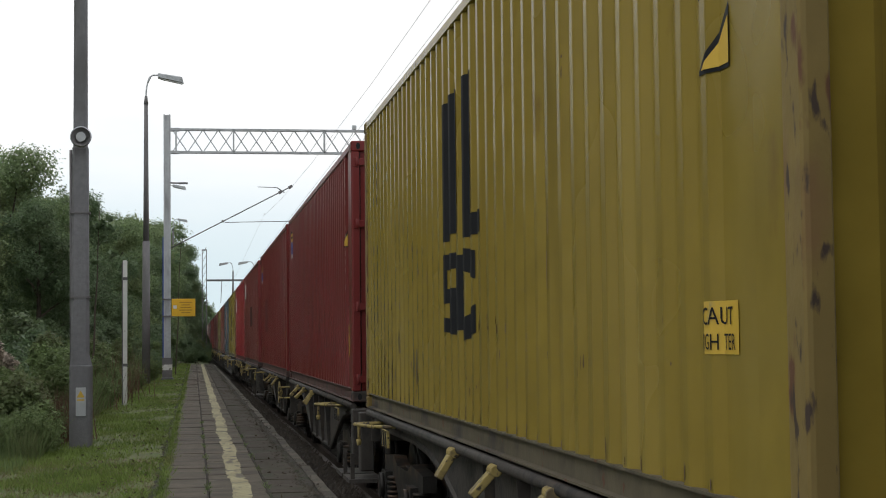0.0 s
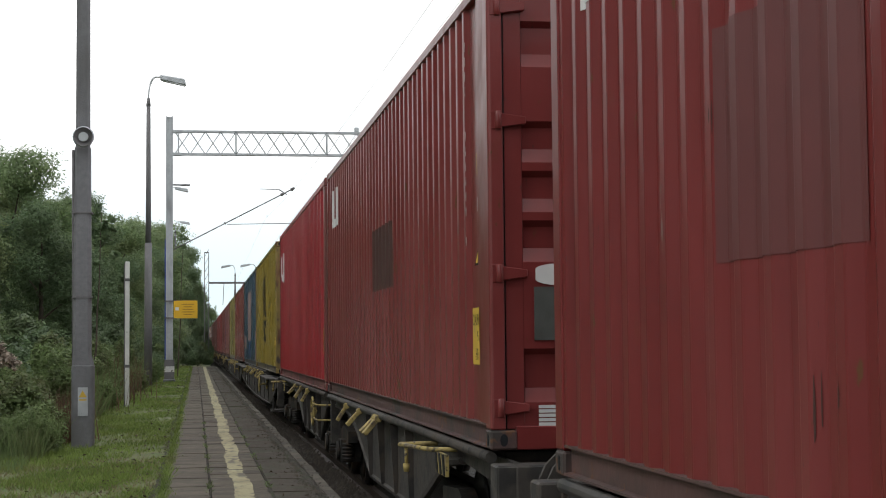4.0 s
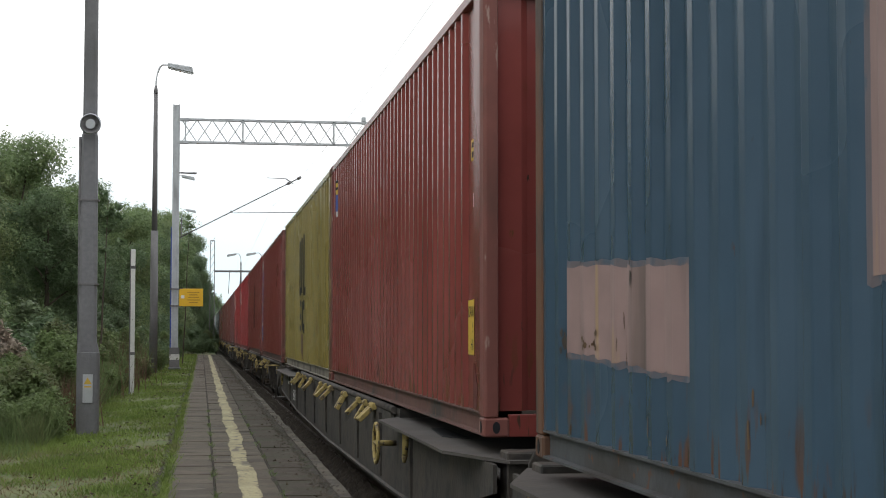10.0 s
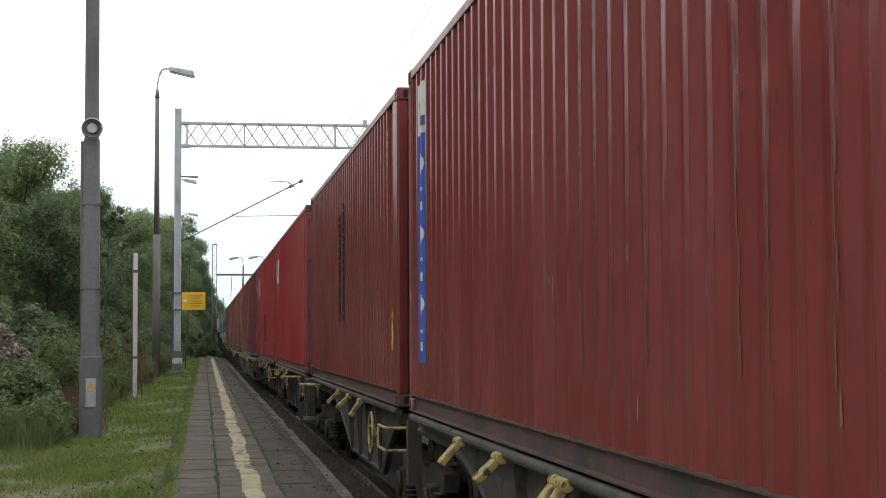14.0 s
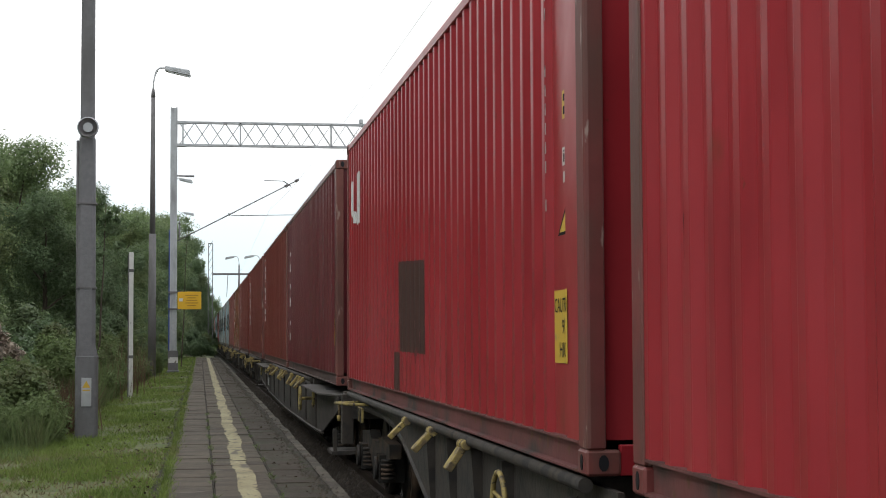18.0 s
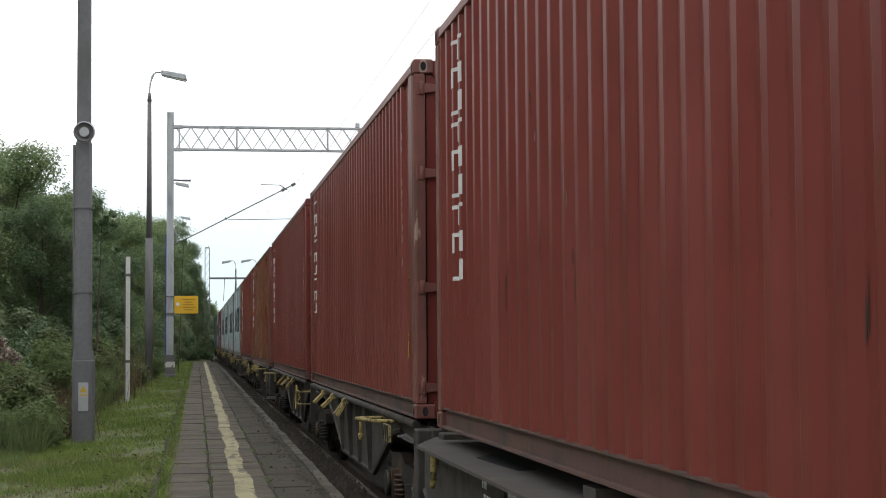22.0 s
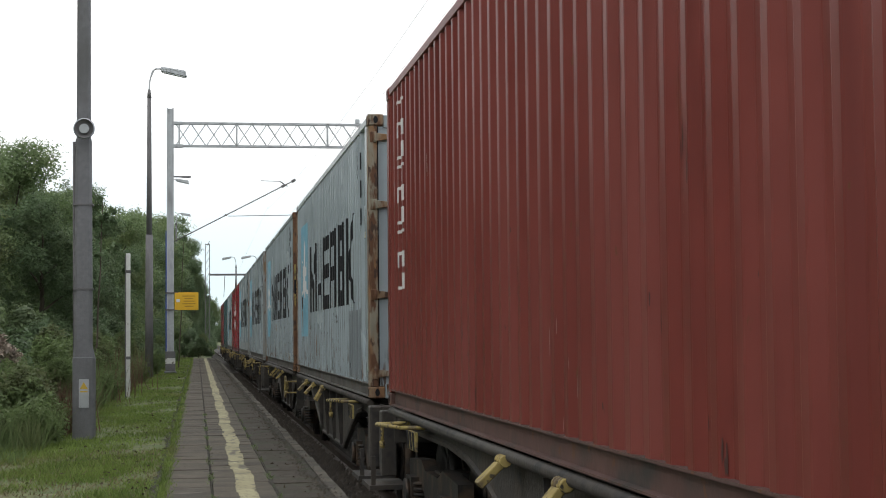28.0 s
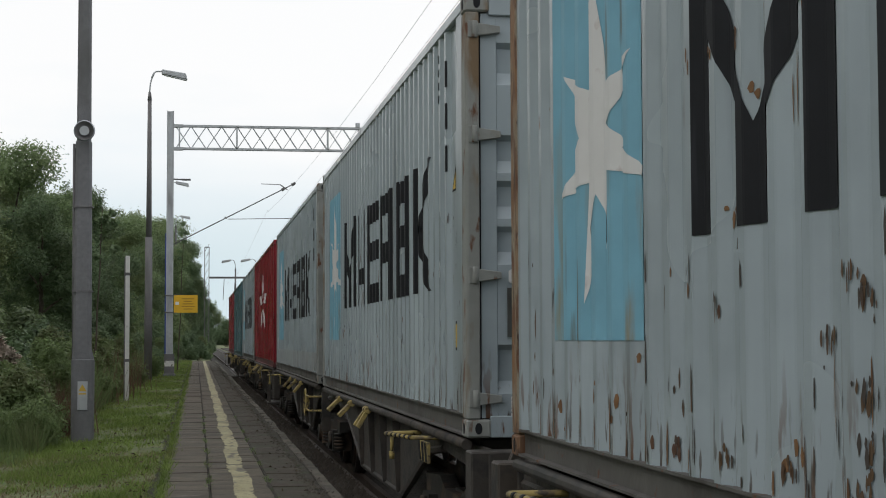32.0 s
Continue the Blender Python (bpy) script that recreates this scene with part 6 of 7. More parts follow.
# a second, lighter gantry and a lattice mast far down the line
far = thing("catenary_gantry", "slender far catenary gantry on a lattice mast", "gantry", pose(0.95, 151, -0.1))
for sx in (-0.2, 0.2):
    bm = bmesh.new()
    box(bm, sx - 0.035, sx + 0.035, -0.06, 0.06, -0.2, 10.1)
    part("mast_leg", bm, M_DARKPOLE, far)
for k in range(14):
    bm = bmesh.new()
    z = 0.3 + k * 0.72
    tube(bm, (-0.2, 0, z), (0.2, 0, z + 0.72), 0.02, seg=5)
    part("lacing_bar", bm, M_DARKPOLE, far)
bm = bmesh.new()
box(bm, -0.2, 0.2, -0.05, 0.05, 10.05, 10.15)
part("cap", bm, M_DARKPOLE, far)
bm = bmesh.new()
box(bm, 0.2, 11.0, -0.08, 0.08, 7.18, 7.36)
part("girder", bm, M_DARKPOLE, far)
bm = bmesh.new()
box(bm, 10.8, 11.1, -0.1, 0.1, -0.4, 7.6)
part("far_post", bm, M_DARKPOLE, far)
for x in (1.6, 2.6, 3.4):
    bm = bmesh.new()
    tube(bm, (x, 0, 7.2), (x - 0.1, 0, 5.2), 0.03, seg=6)
    part("dropper_arm", bm, M_DARKPOLE, far)


def wire(name, pts, r, label):
    w = thing(name, label, "wire", Matrix())
    bm = bmesh.new()
    rings = [[bm.verts.new((x + r * math.cos(k * math.tau / 5), y, z + r * math.sin(k * math.tau / 5))) for k in range(5)] for x, y, z in pts]
    for p, q in zip(rings, rings[1:]):
        for k in range(5):
            bm.faces.new((p[k], p[(k + 1) % 5], q[(k + 1) % 5], q[k]))
    part("strand", bm, M_WIRE, w)


wire("contact_wire", [(2.94, -60, 5.25), (2.94, 0, 5.25), (2.94, 64, 5.28), (2.94, 151, 5.25), (2.94, 300, 5.25)], 0.0032, "thin overhead contact wire above the track")
wire("carrier_wire", [(2.78, -60, 6.1)] + [(2.78, y, 5.46 + 0.0004 * (y - 14) ** 2) for y in range(-40, 65, 13)] + [(2.78, 64, 6.55), (2.78, 108, 5.9), (2.78, 151, 6.55)], 0.0032, "thin carrier wire above the contact wire")
for y in (12.0,):
    bm = bmesh.new()
    d = thing("wire_dropper", "thin dropper between the overhead wires", "wire", Matrix())
    tube(bm, (2.94, y, 5.25), (2.78, y, 5.46 + 0.0004 * (y - 14) ** 2), 0.003, seg=5)
    part("strand", bm, M_WIRE, d)


# ---- trees, shrubs and grass ----
def leafy(name, lobes, count, size, seed, mat, parent, flat=0.35, label="", shell=0.55):
    """A crown of many small leaves: rhombs strewn through uneven lobes, thicker towards their skins."""
    r = np.random.default_rng(seed)
    vol = np.array([l[3] * l[4] * l[5] for l in lobes]) ** 0.75
    which = r.choice(len(lobes), count, p=vol / vol.sum())
    L = np.array(lobes)[which]
    d = r.normal(size=(count, 3))
    d /= np.linalg.norm(d, axis=1)[:, None]
    rad = shell + (1 - shell) * r.random(count) ** 0.6
    rad *= 1 + 0.22 * np.sin(d[:, 0] * 7 + which) * np.sin(d[:, 2] * 6 + 2 * which) + 0.12 * r.normal(size=count)
    c = L[:, :3] + d * L[:, 3:6] * rad[:, None]
    n = d * 0.55 + r.normal(size=(count, 3)) * 0.55 + np.array((0, 0, 0.65 + 0.3 * flat))
    n /= np.linalg.norm(n, axis=1)[:, None]
    a = np.cross(n, r.normal(size=(count, 3)))
    a /= np.linalg.norm(a, axis=1)[:, None]
    b = np.cross(n, a)
    s = size * (0.6 + 0.8 * r.random(count))[:, None]
    v = np.stack([c - a * s, c + b * s * 0.45, c + a * s, c - b * s * 0.45], 1).reshape(-1, 3)
    v[:, 2] = np.maximum(v[:, 2], 0.02)
    me = bpy.data.meshes.new(name)
    me.from_pydata(v.tolist(), [], [(4 * i, 4 * i + 1, 4 * i + 2, 4 * i + 3) for i in range(count)])
    ob = put(name, me, mat, parent, label)
    ob["kind"] = "stuff"
    return ob


def limb(bm, a, b, r0, r1, bend, rng, n=4, seg=7):
    """A tapering, slightly crooked stem in one skin."""
    a, b = Vector(a), Vector(b)
    z = (b - a).normalized()
    x = z.orthogonal().normalized()
    y = z.cross(x)
    rings = []
    for k in range(n + 1):
        q = a.lerp(b, k / n) + Vector((rng.uniform(-bend, bend), rng.uniform(-bend, bend), 0)) * (0 < k < n)
        r = r0 + (r1 - r0) * k / n
        rings.append([bm.verts.new(q + r * (math.cos(i * math.tau / seg) * x + math.sin(i * math.tau / seg) * y)) for i in range(seg)])
    for p, q in zip(rings, rings[1:]):
        for i in range(seg):
            bm.faces.new((p[i], p[(i + 1) % seg], q[(i + 1) % seg], q[i])).smooth = True
    bm.faces.new(rings[-1])


def tree(height, spread, seed, mat, leaves, m, label, low=0.18, leaf=0.06):
    rng = random.Random(seed)
    t = thing("tree", label, "tree", m, "trees beside the platform")
    bm = bmesh.new()
    limb(bm, (0, 0, -0.2), (rng.uniform(-0.3, 0.3), rng.uniform(-0.3, 0.3), height * 0.86), 0.16, 0.03, 0.12, rng, 6)
    part("trunk", bm, M_BARK, t)
    lobes = [(0, 0, height * 0.86, spread * 0.34, spread * 0.34, height * 0.13)]
    for k in range(11):
        f = low + (0.84 - low) * k / 10
        a = k * 2.4 + rng.uniform(-0.4, 0.4)
        d = spread * (0.45 + 0.45 * math.sin(math.pi * min(1, f * 0.9 + 0.1))) * rng.uniform(0.65, 1.05)
        tip = (d * math.cos(a), d * math.sin(a), height * f + rng.uniform(0.2, 0.7))
        bm = bmesh.new()
        limb(bm, (0, 0, height * f * 0.8), tip, 0.05, 0.012, 0.1, rng, 3)
        part("branch", bm, M_BARK, t)
        q = spread * rng.uniform(0.30, 0.46)
        lobes.append((*tip, q, q, q * rng.uniform(0.7, 1.0)))
        lobes.append((tip[0] * 0.55, tip[1] * 0.55, tip[2] - 0.1, q * 0.9, q * 0.9, q * 0.8))
    for k in range(9):                                  # loose sprays that break the outline
        a, f = rng.uniform(0, math.tau), rng.uniform(0.45, 1.0)
        d = spread * rng.uniform(0.5, 1.05) * (1.25 - 0.7 * f)
        lobes.append((d * math.cos(a), d * math.sin(a), height * f + 0.1, 0.25, 0.25, 0.5))
    leafy("crown", lobes, leaves, leaf, seed, mat, t, label="crown of many small leaves")
    return t


T1 = tree(8.6, 2.7, 11, M_LEAF, 60000, pose(-8.7, 50, 0), "broad-leaved tree with dense dull green leaves")
T2 = tree(7.4, 2.3, 12, M_LEAF2, 48000, pose(-5.6, 60, 0) @ Matrix.Diagonal((0.9, 0.9, 0.88, 1)), "bushy deep green tree with leaves to the ground", 0.06)
T3 = tree(10.0, 2.2, 13, M_LEAF2, 50000, pose(-5.3, 78, 0) @ Matrix.Diagonal((0.88, 0.88, 0.88, 1)), "tall slender broad-leaved tree", 0.12)
rng = random.Random(5)
NEAR_TREES = [(-8.3, 43, 0.85, 1), (-8.9, 50.5, 1.18, 2), (-8.8, 47.0, 1.10, 1), (-9.6, 52, 1.1, 1), (-8.7, 58, 0.90, 1), (-8.0, 45, 0.90, 1), (-7.4, 66, 1.05, 1), (-5.4, 68, 0.84, 2), (-8.0, 76, 1.05, 3), (-4.9, 86, 0.98, 2), (-6.8, 88, 1.05, 1), (-4.9, 96, 0.98, 1), (-6.6, 100, 1.0, 3), (-4.4, 106, 1.18, 2), (-5.8, 114, 1.15, 1), (-4.0, 117, 1.05, 3), (-4.2, 126, 1.2, 1), (-5.8, 130, 1.2, 3), (-3.5, 136, 1.4, 2), (-5.2, 142, 1.4, 1), (-3.0, 147, 1.25, 3), (-5.0, 156, 1.5, 1)]  # x, y, size, which
# x below -10.5: unseen trees, added to shade the containers and darken their reflections
LINE_AND_UNSEEN_TREES = [(-2.9, 162, 1.6, 2), (-2.0, 172, 1.38, 3), (-4.2, 178, 1.6, 1), (-1.7, 186, 1.45, 3), (-4.0, 192, 1.6, 3), (-1.4, 204, 1.35, 3), (-13, 50, 1.4, 1), (-11.8, 66, 1.4, 3), (-10.5, 82, 1.2, 1), (-9.5, 100, 1.2, 3), (-9, 120, 1.3, 1), (-11.5, 36, 1.35, 1), (-11.0, 29.5, 1.5, 2), (-10.6, 23, 1.3, 1), (-10.8, 16.5, 1.35, 2), (-10.8, 10, 1.1, 1), (-13, 32, 1.15, 3), (-13, 20, 1.1, 1), (-17, 3, 0.74, 1), (-19, -4, 0.70, 2), (-20, -11, 0.74, 1), (-20, -18, 0.70, 2)]
# the first six stand unseen behind the camera, added to cut reflected sky
UNSEEN_AND_END_TREES = [(-20, -25, 0.74, 1), (-18, -33, 0.72, 2), (-16, -42, 0.8, 1), (-13, -52, 0.85, 2), (-8, -60, 0.9, 1), (-4, -66, 0.9, 2), (-6, 385, 2.0, 1), (0, 378, 1.5, 2), (4, 392, 1.2, 1), (9, 384, 1.1, 2), (14, 396, 1.2, 1), (20, 388, 1.2, 2), (27, 400, 1.2, 1)]
for x, y, s, k in NEAR_TREES + LINE_AND_UNSEEN_TREES + UNSEEN_AND_END_TREES:
    copy_thing((T1, T2, T3)[k - 1], pose(x, y, -0.02, 0, 0, rng.uniform(0, 360)) @ Matrix.Diagonal((s, s, s, 1)))


for x, y, w, h in ((-0.5, 158, 0.75, 1.02), (0.1, 168, 0.62, 0.92), (0.55, 178, 0.52, 0.84), (0.75, 192, 0.45, 0.80), (0.85, 206, 0.40, 0.72)):
    copy_thing(T3, pose(x, y, -0.02, 0, 0, rng.uniform(0, 360)) @ Matrix.Diagonal((w, w, h, 1)))
copy_thing(T3, pose(-6.6, 46, -0.02, 0, 0, 40) @ Matrix.Diagonal((0.46, 0.46, 0.88, 1)))


def shrub(w, h, seed, mat, leaves, m, label, leaf=0.075):
    rng = random.Random(seed)
    t = thing("shrub", label, "shrub", m, "shrubs and tall weeds beside the grass")
    lobes = []
    for k in range(9):
        a, d, z = rng.uniform(0, math.tau), rng.uniform(0, w), rng.uniform(0.2, 0.95) * h
        q = rng.uniform(0.24, 0.42) * w
        lobes.append((d * math.cos(a) * 0.8, d * math.sin(a) * 0.8, z * (1 - 0.5 * d / w), q, q, q * 1.1))
        bm = bmesh.new()
        limb(bm, (d * math.cos(a) * 0.2, d * math.sin(a) * 0.2, -0.05), (lobes[-1][0], lobes[-1][1], lobes[-1][2]), 0.012, 0.005, 0.03, rng, 3)
        part("stem", bm, M_BARK, t)
    leafy("foliage", lobes, leaves, leaf, seed, mat, t, 0.2, "tangled small leaves", 0.25)
    return t


S1 = shrub(0.95, 0.95, 31, M_WEED, 11000, pose(-2.55, 24.5, 0), "low tangled green shrub at the edge of the grass", 0.04)
S2 = shrub(0.9, 1.5, 32, M_LEAF2, 10000, pose(-4.9, 29, 0), "dark leafy shrub at the foot of the trees", 0.045)
S3 = shrub(0.7, 1.7, 33, M_WEED, 7000, pose(-2.45, 43, 0), "tall upright weeds beside the platform", 0.042)
LOW_SHRUBS = [(-3.2, 23, 1.0, 1), (-2.9, 29, 1.05, 1), (-4.2, 25, 1.25, 1), (-3.3, 26.6, 1.2, 1), (-3.7, 31, 1.25, 1), (-4.6, 33, 1.4, 2), (-2.3, 22.4, 0.62, 1), (-3.0, 21.6, 0.75, 1), (-3.7, 22.2, 0.9, 1), (-2.75, 33.5, 0.9, 3), (-3.0, 36, 1.1, 3), (-2.5, 38.5, 0.95, 1), (-2.6, 47, 0.95, 3), (-2.35, 27.5, 0.72, 3), (-2.6, 29.0, 0.85, 3), (-2.3, 30.5, 0.78, 3), (-2.7, 31.5, 0.95, 3), (-2.25, 34.0, 0.80, 3), (-2.55, 35.0, 0.9, 3), (-2.2, 37.5, 0.72, 3), (-2.2, 41.0, 0.8, 3), (-2.35, 44.5, 0.9, 3)]
EDGE_SHRUBS = [(-2.15, 48.5, 0.75, 3), (-2.9, 41, 1.1, 3), (-3.5, 38, 1.3, 2), (-2.3, 51, 1.0, 1), (-2.5, 55, 1.05, 3), (-3.2, 49, 1.2, 2), (-3.2, 55, 1.3, 2), (-2.2, 60, 1.0, 1), (-2.6, 63, 1.15, 2), (-2.15, 67, 1.0, 3), (-2.5, 72, 1.2, 2), (-1.9, 75, 0.9, 1), (-2.3, 80, 1.2, 2), (-1.8, 85, 1.0, 3), (-2.2, 91, 1.3, 2), (-1.7, 97, 1.0, 1), (-2.0, 103, 1.3, 2), (-1.6, 109, 1.2, 3), (-0.9, 113, 1.25, 2), (0.1, 116, 1.0, 2), (-0.4, 121, 1.4, 2), (-1.4, 119, 1.5, 2)]
FAR_SHRUBS = [(0.6, 124, 0.8, 1), (0.3, 133, 1.1, 3), (-0.6, 140, 1.6, 2), (0.5, 146, 1.2, 2), (-1.2, 150, 1.8, 2), (0.5, 160, 1.6, 2), (-0.1, 172, 2.0, 2), (-6, 374, 4.5, 2), (-1, 371, 4.0, 2), (3, 374, 4.6, 2), (7, 371, 4.2, 2), (11, 374, 4.6, 2), (15, 372, 4.2, 2), (20, 374, 4.6, 2), (0.75, 182, 1.9, 2), (0.3, 196, 2.4, 2), (0.6, 214, 2.2, 3), (-4.8, 29, 1.5, 2), (-5.2, 37, 1.7, 2), (-4.3, 43, 1.6, 2), (-3.9, 61, 1.6, 2), (-3.5, 69, 1.6, 2)]
for x, y, s, k in LOW_SHRUBS + EDGE_SHRUBS + FAR_SHRUBS:
    copy_thing((S1, S2, S3)[k - 1], pose(x, y, -0.02, 0, 0, rng.uniform(0, 360)) @ Matrix.Diagonal((s, s, s, 1)))


def plume_grass(m):
    """A tuft of tall grass with drooping pale seed heads."""
    t = thing("plume_grass", "tall reed grass with pale drooping seed heads", "grass", m)
    rng = random.Random(8)
    for k in range(7):
        a = rng.uniform(-0.5, 0.5)
        top = (0.35 + 0.3 * a, a * 0.5, 1.55 + rng.uniform(-0.25, 0.15))
        bm = bmesh.new()
        limb(bm, (rng.uniform(-0.1, 0.1), rng.uniform(-0.1, 0.1), -0.05), top, 0.008, 0.004, 0.02, rng, 4)
        part("stalk", bm, M_STRAW, t)
        leafy("seed_head", [(top[0] + 0.12, top[1], top[2] - 0.03, 0.18, 0.05, 0.10), (top[0] + 0.28, top[1], top[2] - 0.14, 0.12, 0.04, 0.09)], 160, 0.05, 70 + k, M_STRAW, t, 0.2, "", 0.1)


plume_grass(pose(-3.55, 25.6, -0.1))
plume_grass(pose(-3.75, 26.6, -0.1, 0, 0, 30))


def broad_weed(m, h, seed):
    """One upright weed with long narrow leaves."""
    t = thing("tall_weed", "single upright weed with long narrow green leaves", "weed", m)
    r = random.Random(seed)
    bm = bmesh.new()
    limb(bm, (0, 0, -0.1), (0.04, 0, h), 0.007, 0.003, 0.01, r, 4)
    part("stem", bm, M_WEED, t)
    for k in range(14):
        a, z = k * 2.4, h * (0.45 + 0.55 * k / 13)
        l = 0.20 * (1.25 - 0.6 * k / 13)
        u, v = math.cos(a), math.sin(a)
        bm = bmesh.new()
        ps = [(0.02, 0, 0), (l * 0.5 * u - 0.022 * v, l * 0.5 * v + 0.022 * u, 0.07), (l * u, l * v, 0.03), (l * 0.5 * u + 0.022 * v, l * 0.5 * v - 0.022 * u, 0.07)]
        bm.faces.new([bm.verts.new((p[0] + 0.03, p[1], p[2] + z)) for p in ps])
        part("leaf", bm, M_WEED, t)


broad_weed(pose(-2.58, 24.6, 0), 1.12, 61)
broad_weed(pose(-2.75, 25.0, 0), 0.95, 62)


def sapling(m, h, seed, label):
    t = thing("sapling", label, "tree", m)
    rng = random.Random(seed)
    bm = bmesh.new()
    limb(bm, (0, 0, -0.1), (0.25, 0, h), 0.03, 0.008, 0.06, rng, 6)
    part("stem", bm, M_BARK, t)
    lobes = [(0.1 + 0.25 * f + rng.uniform(-0.22, 0.22), 0, h * f + rng.uniform(-0.2, 0.1), rng.uniform(0.08, 0.2), 0.13, rng.uniform(0.06, 0.16)) for f in (0.74, 0.8, 0.86, 0.9, 0.95, 1.0)]
    leafy("foliage", lobes, 240, 0.075, seed, M_LEAF2, t, 0.2, "", 0.1)


sapling(pose(-2.3, 36, 0), 4.35, 91, "thin dark sapling behind the pole")
sapling(pose(-0.85, 75, 0), 6.9, 92, "thin sapling behind the gantry post")


def blades(name, n, region, height, width, seed, mat, label, lean=0.5):
    """Strewn blades: one thin triangle each."""
    r = np.random.default_rng(seed)
    p = region(r, n)
    n = len(p)
    a = r.random(n) * math.tau
    h = height * (0.5 + r.random(n))
    w = width * (0.6 + 0.8 * r.random(n))
    ux, uy = np.cos(a), np.sin(a)
    tipx, tipy = p[:, 0] + r.normal(size=n) * h * lean, p[:, 1] + r.normal(size=n) * h * lean
    v = np.stack([np.stack([p[:, 0] - ux * w, p[:, 1] - uy * w, p[:, 2]], 1), np.stack([p[:, 0] + ux * w, p[:, 1] + uy * w, p[:, 2]], 1), np.stack([tipx, tipy, p[:, 2] + h], 1)], 1).reshape(-1, 3)
    me = bpy.data.meshes.new(name)
    me.from_pydata(v.tolist(), [], [(3 * i, 3 * i + 1, 3 * i + 2) for i in range(n)])
    ob = put(name, me, mat)
    return tagged(ob, label, "grass", kind="stuff")


def patchy(x, y):
    """High where the grass grows thick, low where the earth shows."""
    return np.sin(x * 1.9 + y * 0.55) + np.sin(y * 1.27 - x * 2.3 + 1.0) + 0.8 * np.sin(x * 5.3 - y * 2.9) + 0.6 * np.sin(y * 4.1 + x * 3.7)


def verge(r, n):
    y = 12 + 100 * r.random(n) ** 1.9
    x = LEFT + 0.03 - (3.4 - y * 0.012) * r.random(n) ** 1.05
    near = np.clip((21.5 - y) / 6, 0, 1)
    edge = np.clip(1 - (LEFT - x) / 0.55, 0, 1)
    keep = patchy(x, y) + r.normal(size=n) * 0.7 > -1.15 + 1.3 * near + 0.8 * edge
    return np.stack([x, y, np.full(n, -0.025)], 1)[keep]


def tufts(r, n):
    y = 14 + 80 * r.random(n) ** 1.8
    x = LEFT - 0.25 - (3.0 - y * 0.012) * r.random(n) ** 0.9
    keep = patchy(x, y) + r.normal(size=n) * 0.4 > 1.1
    return np.stack([x, y, np.full(n, -0.03)], 1)[keep]


blades("grass", 150000, verge, 0.055, 0.006, 21, M_GRASS, "short green grass beside the platform slabs", 0.7)
blades("grass_tufts", 60000, tufts, 0.085, 0.006, 27, M_GRASS, "thicker tufts of longer grass", 0.5)
blades("tall_grass", 12000, lambda r, n: np.stack([-2.0 - 1.8 * r.random(n), 19 + 70 * r.random(n) ** 1.4, np.full(n, -0.04)], 1), 0.14, 0.007, 22, M_WEED, "longer grass at the foot of the shrubs", 0.4)
blades("tall_weeds", 15000, lambda r, n: np.stack([-1.95 - 1.9 * r.random(n) ** 1.3, 30 + 54 * r.random(n) ** 1.5, np.full(n, -0.04)], 1), 0.70, 0.008, 41, M_WEED, "tall thin green weeds along the shrubs", 0.22)
blades("rank_weeds", 7000, lambda r, n: np.stack([-1.98 - 1.6 * r.random(n) ** 1.2, 21.0 + 9 * r.random(n), np.full(n, -0.04)], 1), 0.42, 0.009, 46, M_WEED, "rank green weeds around the low shrubs", 0.32)
blades("dry_grass", 6000, lambda r, n: np.stack([LEFT - 3.0 * r.random(n), 12 + 9 * r.random(n), np.full(n, -0.02)], 1), 0.035, 0.007, 43, M_DRY, "dry trodden grass in front", 1.0)
blades("dead_weeds", 700, lambda r, n: np.stack([-2.02 + 0.16 * r.normal(size=n), 25.5 + 0.6 * r.normal(size=n), np.full(n, -0.04)], 1), 0.62, 0.008, 44, M_BROWNWEED, "reddish dead weeds beside the pole", 0.25)
blades("dead_weeds", 450, lambda r, n: np.stack([-2.2 + 0.35 * r.normal(size=n), 46 + 5 * r.normal(size=n), np.full(n, -0.04)], 1), 1.1, 0.010, 45, M_BROWNWEED, "dead seed stalks among the weeds", 0.2)
blades("joint_weeds", 900, lambda r, n: np.stack([np.where(r.random(n) < 0.6, 0.135, 0.72) + r.normal(size=n) * 0.014, 12 + 2.2 * np.floor(9 * r.random(n) ** 1.6) + r.normal(size=n) * 0.25, np.full(n, -0.005)], 1), 0.03, 0.006, 23, M_WEED, "small weeds in the slab joints", 0.8)
blades("edge_grass", 9000, lambda r, n: np.stack([LEFT + 0.02 + np.abs(r.normal(size=n)) * 0.05, 12 + 95 * r.random(n) ** 1.6, np.full(n, -0.01)], 1), 0.05, 0.006, 24, M_GRASS, "grass creeping over the slab edges", 0.8)


